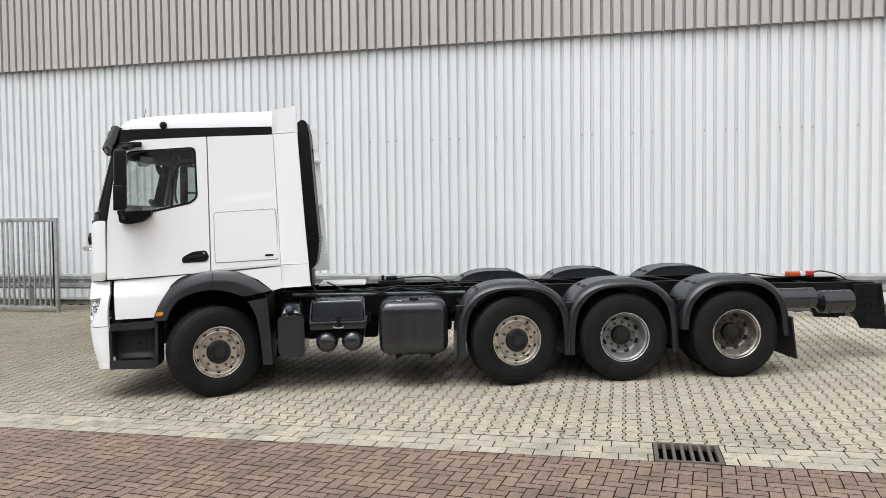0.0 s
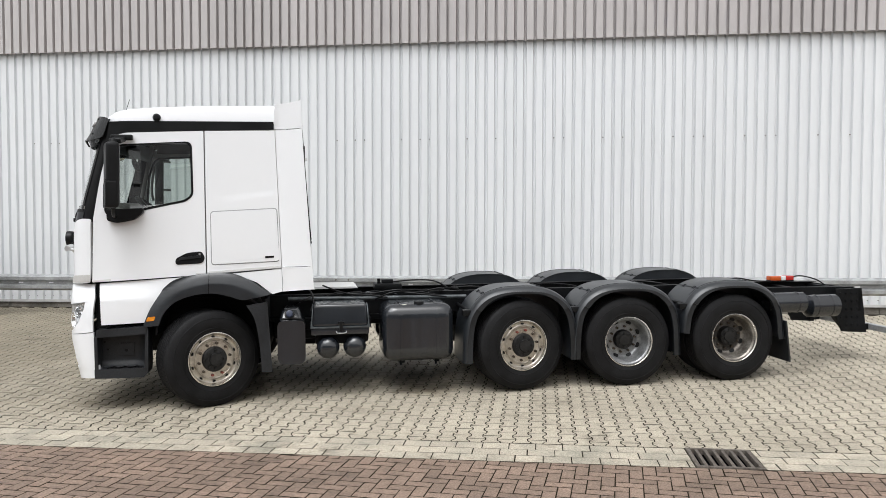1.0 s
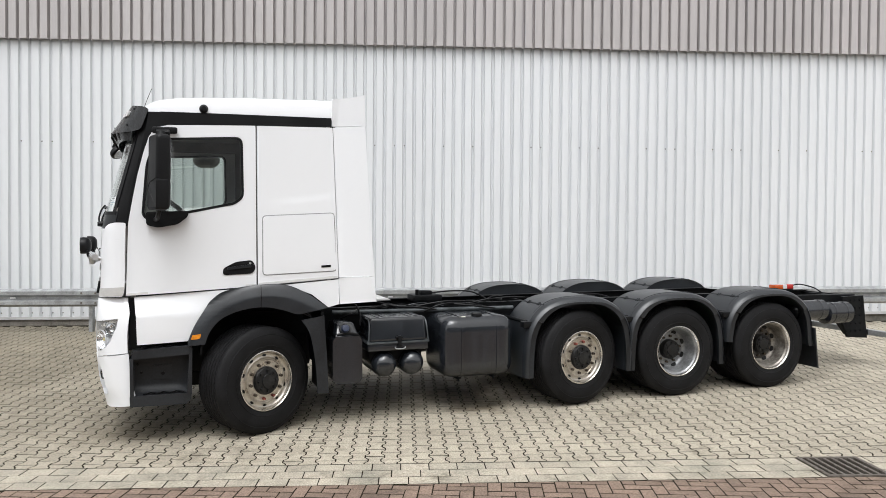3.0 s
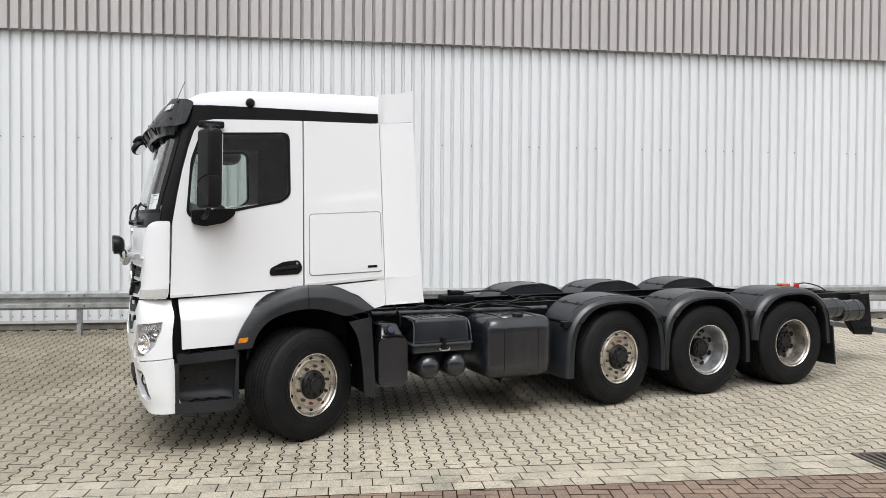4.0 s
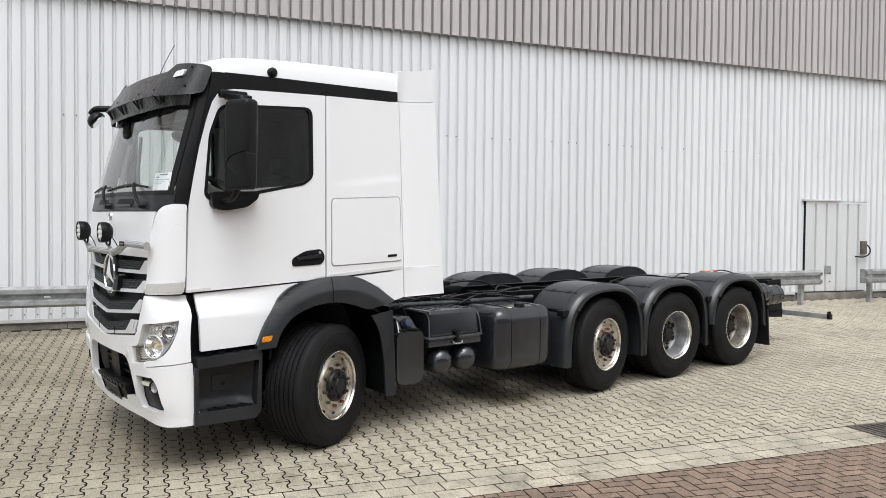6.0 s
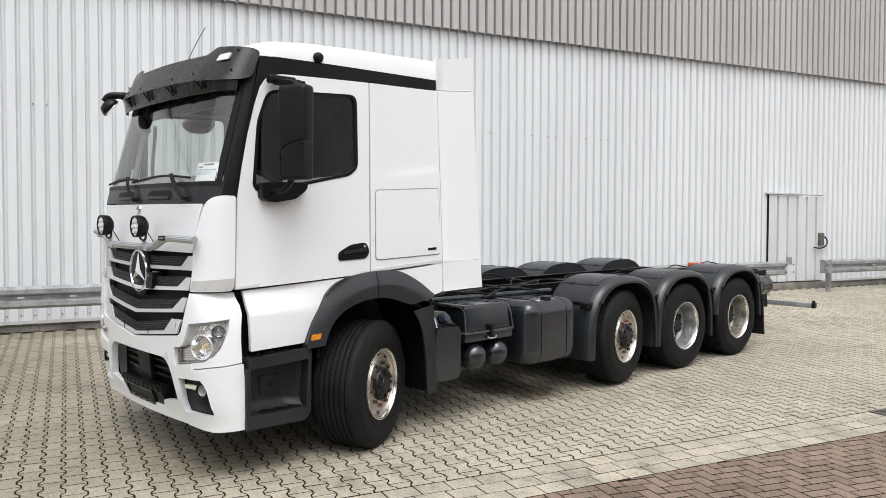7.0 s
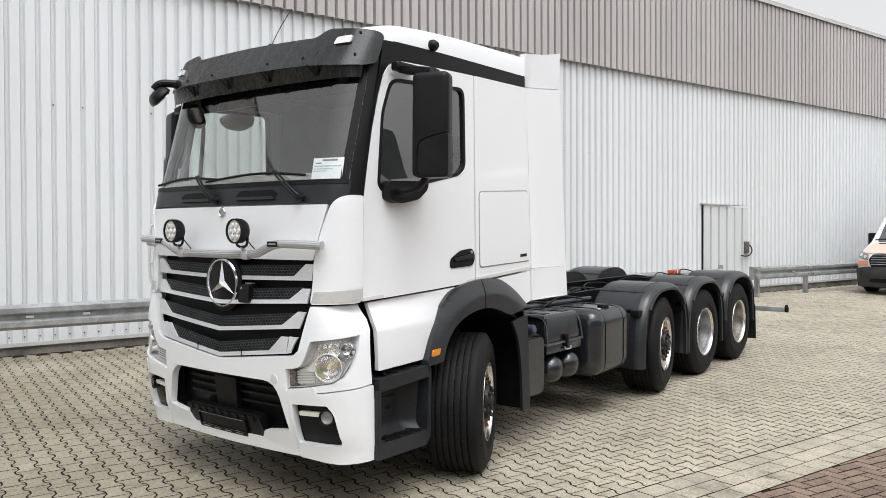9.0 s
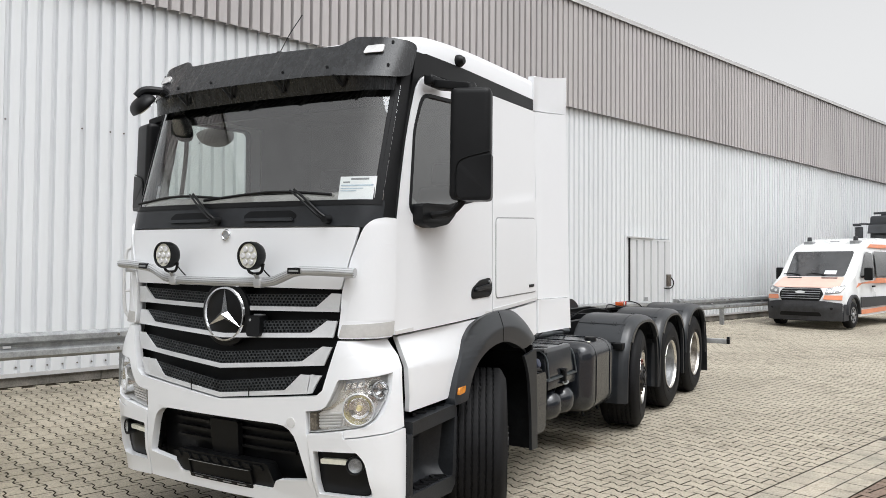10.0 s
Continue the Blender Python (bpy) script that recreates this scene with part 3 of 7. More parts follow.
def gully():
    x0, x1, y0, y1 = 0.645, 1.185, 6.768, 7.30
    z = gz(0.9, 7.0) + 0.004
    g = thing("gully_grate", Matrix.Translation(((x0 + x1) / 2, (y0 + y1) / 2, z)), "rusty cast-iron gully grate set between the pavers", "drain grate")
    inv = Matrix.Translation((-(x0 + x1) / 2, -(y0 + y1) / 2, -z))
    w = 0.035
    for b in ((x0, x1, y0, y0 + w), (x0, x1, y1 - w, y1), (x0, x0 + w, y0 + w, y1 - w), (x1 - w, x1, y0 + w, y1 - w)):
        part("frame", moved(box(*b, z - 0.05, z + 0.004, 0.004), inv), IRON, g)
    for k in range(6):
        x = x0 + 0.087 + k * 0.0732
        part("bar", moved(box(x - 0.014, x + 0.014, y0 + w, y1 - w, z - 0.04, z, 0.004), inv), IRON, g)
    part("shaft", moved(join(box(x0 + 0.01, x1 - 0.01, y0 + 0.01, y1 - 0.01, z - 0.5, z - 0.48), box(x0 + 0.01, x0 + 0.02, y0 + 0.01, y1 - 0.01, z - 0.48, z - 0.05), box(x1 - 0.02, x1 - 0.01, y0 + 0.01, y1 - 0.01, z - 0.48, z - 0.05), box(x0 + 0.02, x1 - 0.02, y0 + 0.01, y0 + 0.02, z - 0.48, z - 0.05), box(x0 + 0.02, x1 - 0.02, y1 - 0.02, y1 - 0.01, z - 0.48, z - 0.05)), inv), CHASSIS, g, "dark gully shaft")


gully()


# ---- the truck: x to its rear, y to its far side, z up, from the middle of the front axle on the ground ----
TRUCK = Matrix.Translation((-4.3915, 9.3498, 0.018)) @ pose(0, 0, 0, 0.6, -0.75, 16.8)
truck = thing("truck", TRUCK, "white four-axle cab-over truck with bare black chassis, parked on the pavers", "truck")
NOSE = [(0.3, -1.46), (0.42, -1.48), (0.55, -1.52), (0.8, -1.545), (1.05, -1.555), (1.3, -1.535), (1.45, -1.51), (1.65, -1.505), (1.99, -1.50), (2.2, -1.45), (2.9, -1.25), (3.2, -1.16)]
NZ, NX = [p[0] for p in NOSE], [p[1] for p in NOSE]


def front(q, z, d=0.0):
    """A place on the front: q runs across it and round the corners, d stands proud of it."""
    s, a = (1 if q >= 0 else -1), abs(q)
    x, y, turn = float(np.interp(z, NZ, NX)) + 0.05 * (min(a, 0.85) / 0.85) ** 2, min(a, 0.85), 0.12 * min(a, 0.85) / 0.85
    if a > 0.85:
        turn = min((a - 0.85) / 0.40, 1) * math.pi / 2
        x, y = x + 0.21 * (1 - math.cos(turn)) + max(0, a - 1.25), y + float(np.interp(z, [0.84, 1.0, 1.18, 1.25, 1.34, 1.349], [0.262, 0.252, 0.230, 0.203, 0.135, 0.205])) * math.sin(turn)
    return x - d * math.cos(turn), s * (y + d * math.sin(turn)), z


def half_width(z, x=0.0):
    """Half the cab's width, which narrows a little upwards and towards the front."""
    taper = float(np.interp(z, [1.0, 1.36], [0.015, 0.048])) * min(1.0, max(0.0, (-0.35 - x) / 0.85)) ** 1.6
    return 1.12 - 0.0105 * (z - 0.5) - taper


def bulge(x, z):
    """The sleeper panel swells below a crease that rises to the rear."""
    crease = 2.20 + 0.13 * (x + 0.08)
    fade = max(0.0, min(1.0, (x + 0.07) / 0.3)) * max(0.0, min(1.0, (0.70 - x) / 0.08)) * max(0.0, min(1.0, (z - 1.50) / 0.1))
    return 0.005 * fade * max(0.0, min(1.0, (crease + 0.03 - z) / 0.06))


def flank(s, proud=0.0, flare=None):
    """Lays x and z onto the truck's side: s -1 near, 1 far."""
    return lambda x, z, d: (x, s * (half_width(z, x) + bulge(x, z) + proud + (flare(x, z) if flare else 0) - d), z)


def on_front(outline, proud, thick, holes=(), bevel=0.0, step=0.07):
    qs = [p[0] for p in outline]
    cut = [v for v in frange(-1.26, 1.26, step) if min(qs) < v < max(qs)]
    zs = [p[1] for p in outline]
    return sheet(outline, lambda q, z, d: front(q, z, proud - d), thick, holes, (cut, [v for v in frange(0.3, 3.2, 0.08) if min(zs) < v < max(zs)]), bevel)


def mirrored(half):
    """An outline from its half on the far side (q >= 0), run from the top middle to the bottom middle."""
    return list(half) + [(-q, z) for q, z in half[::-1] if q > 1e-6]


def flip(outline):
    return [(-q, z) for q, z in outline[::-1]]


# front: cowl, bonnet, corner panels, grille, bumper
part("cowl", on_front(rounded([(-1.12, 2.135), (1.12, 2.135), (1.12, 1.96), (0.90, 1.985), (-0.90, 1.985), (-1.12, 1.96)], 0.02), 0.004, 0.03), PLASTIC, truck, "dark plastic panel under the windscreen")
part("bonnet", on_front(rounded([(-0.970, 1.975), (0.970, 1.975), (0.905, 1.80), (0.842, 1.625), (-0.842, 1.625), (-0.905, 1.80)], 0.012), 0.012, 0.03, bevel=0.004), WHITE, truck, "white front flap")
for s in (1, -1):
    corner = [(0.838, 1.350), (1.238, 1.358), (1.240, 2.03), (1.13, 2.035), (1.05, 2.02), (1.005, 1.985), (0.982, 1.95), (0.917, 1.80), (0.856, 1.61)]
    corner = rounded(corner if s > 0 else flip(corner), 0.03)
    panel = part("corner_panel", on_front(corner, 0.018, 0.04, bevel=0.006), WHITE, truck, "white corner air deflector")
    wing = [(0.880, 1.445), (1.234, 1.455), (1.234, 1.885), (1.13, 1.88), (1.06, 1.855), (1.01, 1.79), (0.975, 1.71)]
    part("deflector", on_front(rounded(wing if s > 0 else flip(wing), 0.02), 0.0205, 0.012, bevel=0.004), WHITE, panel, "raised white air deflector")
    foot = [(0.848, 1.358), (1.232, 1.366), (1.232, 1.446), (0.868, 1.428)]
    part("foot_strip", on_front(foot if s > 0 else flip(foot), 0.021, 0.006), SCUFFED, panel, "scuffed lower edge")

part("grille_back", on_front(mirrored([(0, 1.63), (0.90, 1.63), (0.91, 1.34), (0.88, 1.18), (0.80, 1.0), (0.68, 0.97), (0, 0.90)]), -0.075, 0.03), CHASSIS, truck, "black grille backing")


def grille_slat(z_low, z_top, wide, top, sag, tall=0.026):
    """A silver strip that drops towards the middle, with wedges at its ends."""
    half = [(0, z_low + tall - sag), (wide - 0.15, z_low + tall - sag * 0.15 / wide), (top - 0.065, z_top), (top, z_top), (wide, z_low), (0, z_low - sag)]
    return on_front(mirrored(half), 0.006, 0.010, bevel=0.003)


def honeycomb(z_low, z_top, wide, sag, r=0.0118):
    """A real mesh of six-sided cells, wider than tall."""
    bm = bmesh.new()
    row, z, wider = 0, z_low, 1.3
    ring = [(wider * math.cos(math.tau * (k + 0.5) / 6), math.sin(math.tau * (k + 0.5) / 6)) for k in range(6)]
    while z < z_top - 0.2 * r:
        q = -wide + (0.866 * r * wider if row % 2 else 0)
        while q < wide:
            drop = sag * (1 - min(1, abs(q) / wide))
            if abs(q) < wide - 0.085 * max(0.0, (z_top - z) / (z_top - z_low)):
                out = [bm.verts.new(front(q + r * c, z - drop + r * n, -0.004)) for c, n in ring]
                lip = [bm.verts.new(front(q + 0.72 * r * c, z - drop + 0.72 * r * n, -0.004)) for c, n in ring]
                deep = [bm.verts.new(front(q + 0.70 * r * c, z - drop + 0.70 * r * n, -0.018)) for c, n in ring]
                for k in range(6):
                    j = (k + 1) % 6
                    bm.faces.new((out[k], out[j], lip[j], lip[k]))
                    bm.faces.new((lip[k], lip[j], deep[j], deep[k]))
            q += 1.732 * r * wider
        row, z = row + 1, z + 1.5 * r
    return bm


for z_low, z_top, wide, top, sag in ((1.498, 1.600, 0.83, 0.842, 0.018), (1.355, 1.445, 0.805, 0.82, 0.042), (1.196, 1.300, 0.760, 0.805, 0.066), (1.030, 1.135, 0.655, 0.672, 0.075)):
    slat = part("grille_slat", grille_slat(z_low, z_top, wide, top, sag), SLAT, truck, "silver painted grille slat with black honeycomb")
    part("mesh", honeycomb(z_low + 0.034, z_top, top - 0.065, sag), MESH_BLACK, slat, "black honeycomb mesh", smooth=0)
    if wide < 0.7:
        for s in (1, -1):
            line = [(0.661, 1.032), (0.692, 1.036), (0.742, 1.135), (0.678, 1.137)]
            part("end_piece", on_front(line if s > 0 else flip(line), 0.006, 0.012, bevel=0.003), SLAT, slat)
            part("joint", on_front([(s * 0.24 - 0.003, 0.975), (s * 0.24 + 0.003, 0.975), (s * 0.24 + 0.003, 1.04), (s * 0.24 - 0.003, 1.04)], 0.009, 0.004), TRIM, slat)
part("sensor_box", on_front(rounded([(-0.315, 1.335), (-0.215, 1.335), (-0.21, 1.455), (-0.30, 1.455)], 0.022), 0.035, 0.075, bevel=0.014), TRIM, truck, "black sensor box in the grille")
# pale strip that paints the lit top edge of the sensor box
part("sensor_top_highlight", on_front(rounded([(-0.30, 1.457), (-0.235, 1.457), (-0.235, 1.464), (-0.30, 1.464)], 0.002), 0.01, 0.03), GALV, truck)
part("sensor_eye", on_front([(-0.232 + 0.008 * math.cos(math.tau * k / 12), 1.43 + 0.008 * math.sin(math.tau * k / 12)) for k in range(12)], 0.037, 0.004), GALV, truck)

emblem_place = Matrix.Translation((-1.526, -0.008, 1.455))
disc = part("emblem", revolved([(0, 0.0), (0.183, 0.0), (0.196, 0.008), (0.196, 0.04)], 48), TRIM, truck, "round black emblem disc", place=emblem_place @ pose(0, 0, 0, 0, 0, -90))
part("ring", revolved([(0.150, -0.002), (0.154, -0.012), (0.163, -0.012), (0.168, -0.002)], 48, True), CHROME, disc, "chrome ring")
bm = bmesh.new()
hub_v = bm.verts.new((0, -0.03, 0))
pts = []
for k in range(6):
    a = math.pi / 2 + math.tau * k / 6
    r = 0.153 if k % 2 == 0 else 0.030
    pts.append(bm.verts.new((r * math.cos(a), -0.004, r * math.sin(a))))
for k in range(6):
    bm.faces.new((hub_v, pts[k], pts[(k + 1) % 6]))
part("arms", bm, CHROME, disc, "chrome three-armed shape", smooth=0)
badge = part("bonnet_badge", revolved([(0.024, -0.004), (0.028, -0.008), (0.034, -0.006), (0.037, 0.0), (0.037, 0.02)], 24), CHROME, truck, "small round chrome badge", place=Matrix.Translation((-1.517, 0.0, 1.935)) @ pose(0, 0, 0, 0, 0, -90))
part("badge_face", revolved([(0.025, -0.004), (0, -0.004)], 20), GALV, badge)

LAMP = rounded([(0.664, 0.815), (0.664, 0.926), (0.728, 0.936), (0.80, 0.968), (0.870, 1.116), (1.206, 1.156), (1.196, 1.08), (1.167, 1.022), (1.078, 0.913), (1.004, 0.872), (0.74, 0.822)], [0.004, 0.004, 0.03, 0.05, 0.015, 0.008, 0.02, 0.03, 0.05, 0.04, 0.02])
intake = rounded([(-0.56, 0.842), (0.56, 0.842), (0.655, 0.535), (0.42, 0.505), (0.385, 0.445), (-0.385, 0.445), (-0.42, 0.505), (-0.655, 0.535)][::-1], [0.02, 0.02, 0.02, 0.02, 0.02, 0.02, 0.11, 0.11])
# the outline dips round the headlamps, so that the bumper is one closed loop
half = [(0, 0.945), (0.63, 1.014), (0.725, 1.024), (0.768, 1.06), (0.795, 1.16), (0.818, 1.24), (0.846, 1.338), (1.280, 1.342), (1.288, 1.30), (1.302, 1.25), (1.310, 1.20), (1.296, 0.95), (1.294, 0.85), (1.05, 0.828), (0.90, 0.805), (0.90, 0.846), (1.008, 0.865), (1.085, 0.906), (1.135, 0.955), (1.174, 1.02), (1.203, 1.08), (1.214, 1.163), (0.872, 1.124), (0.862, 1.11), (0.82, 1.02), (0.79, 0.973), (0.76, 0.952), (0.728, 0.943), (0.657, 0.933), (0.657, 0.80), (0.662, 0.785), (0.698, 0.365), (0, 0.362)]
bumper = part("bumper", on_front(mirrored(half), 0.02, 0.05, holes=[intake], bevel=0.006), WHITE, truck, "white painted front bumper")
part("intake_back", on_front([(-0.66, 0.87), (0.66, 0.87), (0.70, 0.38), (-0.70, 0.38)], -0.12, 0.03), TRIM, bumper, "black lower air intake")
for z in (0.64, 0.70, 0.755, 0.80):
    part("intake_bar", on_front([(-0.5, z), (0.5, z), (0.5, z + 0.018), (-0.5, z + 0.018)], -0.085, 0.02), TRIM, bumper)
part("tow_cover", on_front(rounded([(-0.08, 0.58), (0.14, 0.58), (0.15, 0.80), (-0.09, 0.80)], 0.02), -0.055, 0.04, bevel=0.01), TRIM, bumper)
part("tread_plate", on_front(rounded([(-0.40, 0.44), (0.44, 0.44), (0.40, 0.59), (-0.36, 0.59)], 0.03), 0.005, 0.085, bevel=0.01), TRIM, bumper, "black ribbed tread plate")
for k in range(9):
    q = -0.31 + 0.085 * k
    part("tread_rib", on_front([(q - 0.02, 0.545), (q + 0.03, 0.545), (q + 0.05, 0.575), (q, 0.575)], 0.018, 0.012), TRIM, bumper)
plate = part("plate_holder", on_front(rounded([(-0.235, 0.422), (0.295, 0.422), (0.295, 0.540), (-0.235, 0.540)], 0.01), 0.022, 0.02, holes=[[(-0.222, 0.445), (0.282, 0.445), (0.282, 0.530), (-0.222, 0.530)]], bevel=0.003), TRIM, bumper, "black empty number plate holder")
part("plate_back", on_front([(-0.23, 0.44), (0.29, 0.44), (0.29, 0.534), (-0.23, 0.534)], 0.012, 0.006), TRIM, plate)
part("plate_rim", on_front([(-0.225, 0.533), (0.285, 0.533), (0.285, 0.536), (-0.225, 0.536)], 0.024, 0.004), GALV, plate)
for k in range(4):
    part("print_bar", on_front([(-0.18 + 0.12 * k, 0.430), (-0.11 + 0.12 * k, 0.430), (-0.11 + 0.12 * k, 0.437), (-0.18 + 0.12 * k, 0.437)], 0.024, 0.003), GALV, plate)
part("tow_cap", on_front([(-0.555 + 0.03 * math.cos(a), 0.86 + 0.03 * math.sin(a)) for a in [math.tau * k / 20 for k in range(20)]], 0.023, 0.01, bevel=0.002), WHITE_DULL, bumper, "round tow-eye cap")

for s in (1, -1):
    pick = (lambda o: o) if s > 0 else flip
    low_corner = rounded(pick([(0.706, 0.362), (0.664, 0.805), (0.74, 0.814), (0.893, 0.841), (0.897, 0.798), (1.05, 0.82), (1.302, 0.842), (1.298, 0.37), (1.0, 0.35)]), 0.012)
    fog_hole = rounded(pick([(0.70, 0.712), (0.965, 0.729), (1.005, 0.68), (1.04, 0.47), (0.715, 0.462)]), [0.01, 0.04, 0.04, 0.01, 0.01])
    corner = part("bumper_corner", on_front(low_corner, 0.024, 0.05, holes=[fog_hole], bevel=0.006), WHITE, truck, "white lower bumper corner")
    part("fog_pocket", on_front(pick([(0.68, 0.75), (1.09, 0.75), (1.11, 0.44), (0.69, 0.44)]), -0.03, 0.02), TRIM, corner, "black fog lamp pocket")
    part("running_light", on_front(rounded(pick([(0.73, 0.638), (0.895, 0.647), (0.895, 0.676), (0.73, 0.667)]), 0.01), -0.004, 0.03, bevel=0.004), LED, corner, "white running light strip")
    fog = front(s * 0.95, 0.648, -0.006)
    way = Vector(front(s * 0.95, 0.648, 0.1)) - Vector(fog)
    turn = (-way).to_track_quat("Y", "Z").to_matrix().to_4x4()
    lamp = part("fog_lamp", revolved([(0.05, 0.04), (0.052, -0.010), (0.046, -0.014), (0.04, -0.004), (0.038, 0.03), (0, 0.03)], 28), TRIM, corner, "round fog lamp with black rim", place=Matrix.Translation(fog) @ turn)
    part("lens", revolved([(0.041, -0.006), (0.03, -0.012), (0, -0.016)], 24), LENS, lamp)
    part("reflector", revolved([(0.040, -0.002), (0.028, 0.014), (0, 0.022)], 24), GALV, lamp)

    hl = pick(LAMP)
    head = part("headlamp", on_front(pick([(0.64, 0.795), (0.64, 0.945), (0.72, 0.955), (0.775, 0.985), (0.85, 1.135), (1.225, 1.176), (1.222, 1.08), (1.19, 1.0), (1.10, 0.89), (1.0, 0.85), (0.80, 0.80)]), -0.052, 0.02), REFLECT, truck, "clear glass headlamp")
    part("rim", on_front(hl, -0.003, 0.07, holes=[[(q * 0.985 + s * 0.014, 0.985 * z + 0.015) for q, z in hl]]), SLAT, head)
    for q, z, r, deep in ((0.982, 0.964, 0.080, 0.042), (1.130, 1.070, 0.046, 0.036)):
        c = front(s * q, z, -0.018)
        out = Vector(front(s * q, z, 0.1)) - Vector(front(s * q, z, 0.0))
        turn = (-out).to_track_quat("Y", "Z").to_matrix().to_4x4()
        spot = Matrix.Translation(c) @ turn
        bowl = part("reflector", revolved([(r * 1.10, 0.05), (r * 1.10, -0.012), (r * 1.03, -0.016), (r * 0.97, -0.008), (r * 0.90, 0.008), (r * 0.75, deep * 0.7), (r * 0.35, deep), (0, deep)], 32), CHROME, head, "polished reflector bowl", place=spot)
        part("bulb_lens", revolved([(r * 0.62, deep * 0.8), (r * 0.56, deep * 0.1), (r * 0.3, -0.006), (0, -0.010)], 24), LENS, head, place=spot)
        part("bulb", rod((0, deep, 0), (0, 0.004, 0), r * 0.24, r * 0.16, 12), BULB if r > 0.06 else GALV, head, "pale yellow bulb", place=spot)
        part("ring", revolved([(r * 1.12, -0.008), (r * 1.14, -0.016), (r * 1.08, -0.020), (r * 1.04, -0.014)], 32, True), SLAT if r > 0.06 else GALV, head, place=spot)
    part("shade", on_front(rounded(pick([(0.885, 1.062), (1.03, 1.088), (1.03, 1.134), (0.893, 1.112)]), 0.012), -0.036, 0.012, bevel=0.004), CHROME, head, "grey upper chamber")
    for k in range(3):
        part("facet", on_front(rounded(pick([(0.895 + 0.043 * k, 1.068 + 0.008 * k), (0.927 + 0.043 * k, 1.074 + 0.008 * k), (0.93 + 0.043 * k, 1.104 + 0.006 * k), (0.905 + 0.043 * k, 1.10 + 0.006 * k)]), 0.006), -0.026, 0.014, bevel=0.006), REFLECT, head)
    part("inner_panel", on_front(rounded(pick([(0.712, 0.832), (0.87, 0.86), (0.885, 0.93), (0.87, 1.0), (0.80, 0.95), (0.715, 0.925)]), 0.012), -0.036, 0.02, bevel=0.004), LAMP_BODY, head)
    for k in range(5):
        z = 0.848 + 0.017 * k
        part("fin", on_front(pick([(0.718, z - 0.004), (0.86 + 0.004 * k, z + 0.014), (0.86 + 0.004 * k, z + 0.022), (0.718, z + 0.004)]), -0.022, 0.014), WHITE_DULL, head)
    part("side_strip", on_front(pick([(0.668, 0.820), (0.708, 0.826), (0.712, 0.930), (0.668, 0.922)]), -0.008, 0.04), SIDE_LENS, head)
    lens = part("cover_lens", on_front(hl, 0.012, 0), LENS, head, "clear cover lens")
    lens.visible_shadow = False

# windscreen and pillars
screen_line = rounded([(-1.10, 2.12), (1.10, 2.12), (1.085, 2.95), (-1.085, 2.95)], 0.05)


def screen_at(q, z, d):
    """The windscreen bends less at its ends than the panels below it."""
    a = abs(q)
    end = max(0.0, a - 0.85) / 0.235
    return float(np.interp(z, NZ, NX)) + 0.05 * min(1.0, a / 0.85) ** 2 + 0.085 * end ** 1.3, math.copysign(min(a, 0.85) + 0.163 * end, q), z


screen = part("windscreen", sheet(screen_line, screen_at, 0, cuts=(frange(-1.05, 1.05, 0.07), frange(2.2, 2.9, 0.1))), SCREEN, truck, "large flat windscreen", smooth=60)
screen.visible_shadow = False
for s in (1, -1):
    line = [(1.062, 2.0), (1.255, 2.0), (1.255, 3.05), (1.05, 3.05)]
    part("pillar", on_front(line if s > 0 else flip(line), -0.003, 0.03), TRIM, truck, "black windscreen pillar")
for s in (1, -1):
    edge = [(1.035, 2.12), (1.10, 2.12), (1.085, 2.95), (1.025, 2.95)]
    part("screen_border", sheet(edge if s > 0 else flip(edge), lambda q, z, d: tuple(Vector(screen_at(q, z, 0)) + Vector((-0.005 + 0.5 * d, 0, 0.001))), 0.004, cuts=((), frange(2.2, 2.9, 0.1))), TRIM, truck, "black printed screen border")
part("screen_header", on_front([(-1.09, 2.90), (1.09, 2.90), (1.09, 3.08), (-1.09, 3.08)], -0.004, 0.03), PLASTIC, truck)
part("screen_seal", on_front([(-1.1, 2.105), (1.1, 2.105), (1.1, 2.135), (-1.1, 2.135)], 0.008, 0.02), TRIM, truck)

# sun visor
lift = lambda z: 0.155 - 0.38 * (z - 2.86)


def visor_at(q, z, d):
    """On the visor, which draws in where it bends round the corners."""
    bend = min(1.0, max(0.0, abs(q) - 0.68) / 0.46)
    return front(q, z, max(0.03, lift(z)) * (1 - bend) + 0.035 * bend - d)


visor_line = rounded([(-1.13, 2.885), (-1.05, 2.862), (-0.95, 2.858), (-0.5, 2.875), (0.5, 2.885), (0.95, 2.89), (1.05, 2.89), (1.13, 2.90), (1.145, 3.085), (1.09, 3.11), (0.72, 3.16), (0.64, 3.105), (0.0, 3.10), (-0.64, 3.08), (-0.72, 3.135), (-1.09, 3.095), (-1.145, 3.07)], 0.03)
visor = part("sun_visor", sheet(visor_line, visor_at, 0.012, cuts=(frange(-1.19, 1.19, 0.035), frange(2.85, 3.15, 0.04)), bevel=0.0), VISOR, truck, "weathered dark plastic sun visor with streaks")
for q in (-0.98, -0.62, -0.3, 0.3, 0.62, 0.98):
    for z in ((2.93,) if abs(q) < 0.9 else (2.93, 3.08)):
        p, o = Vector(visor_at(q, z, 0)), Vector(visor_at(q, z, -0.008))
        part("screw", rod(p, o, 0.009, sides=10), TRIM, visor)
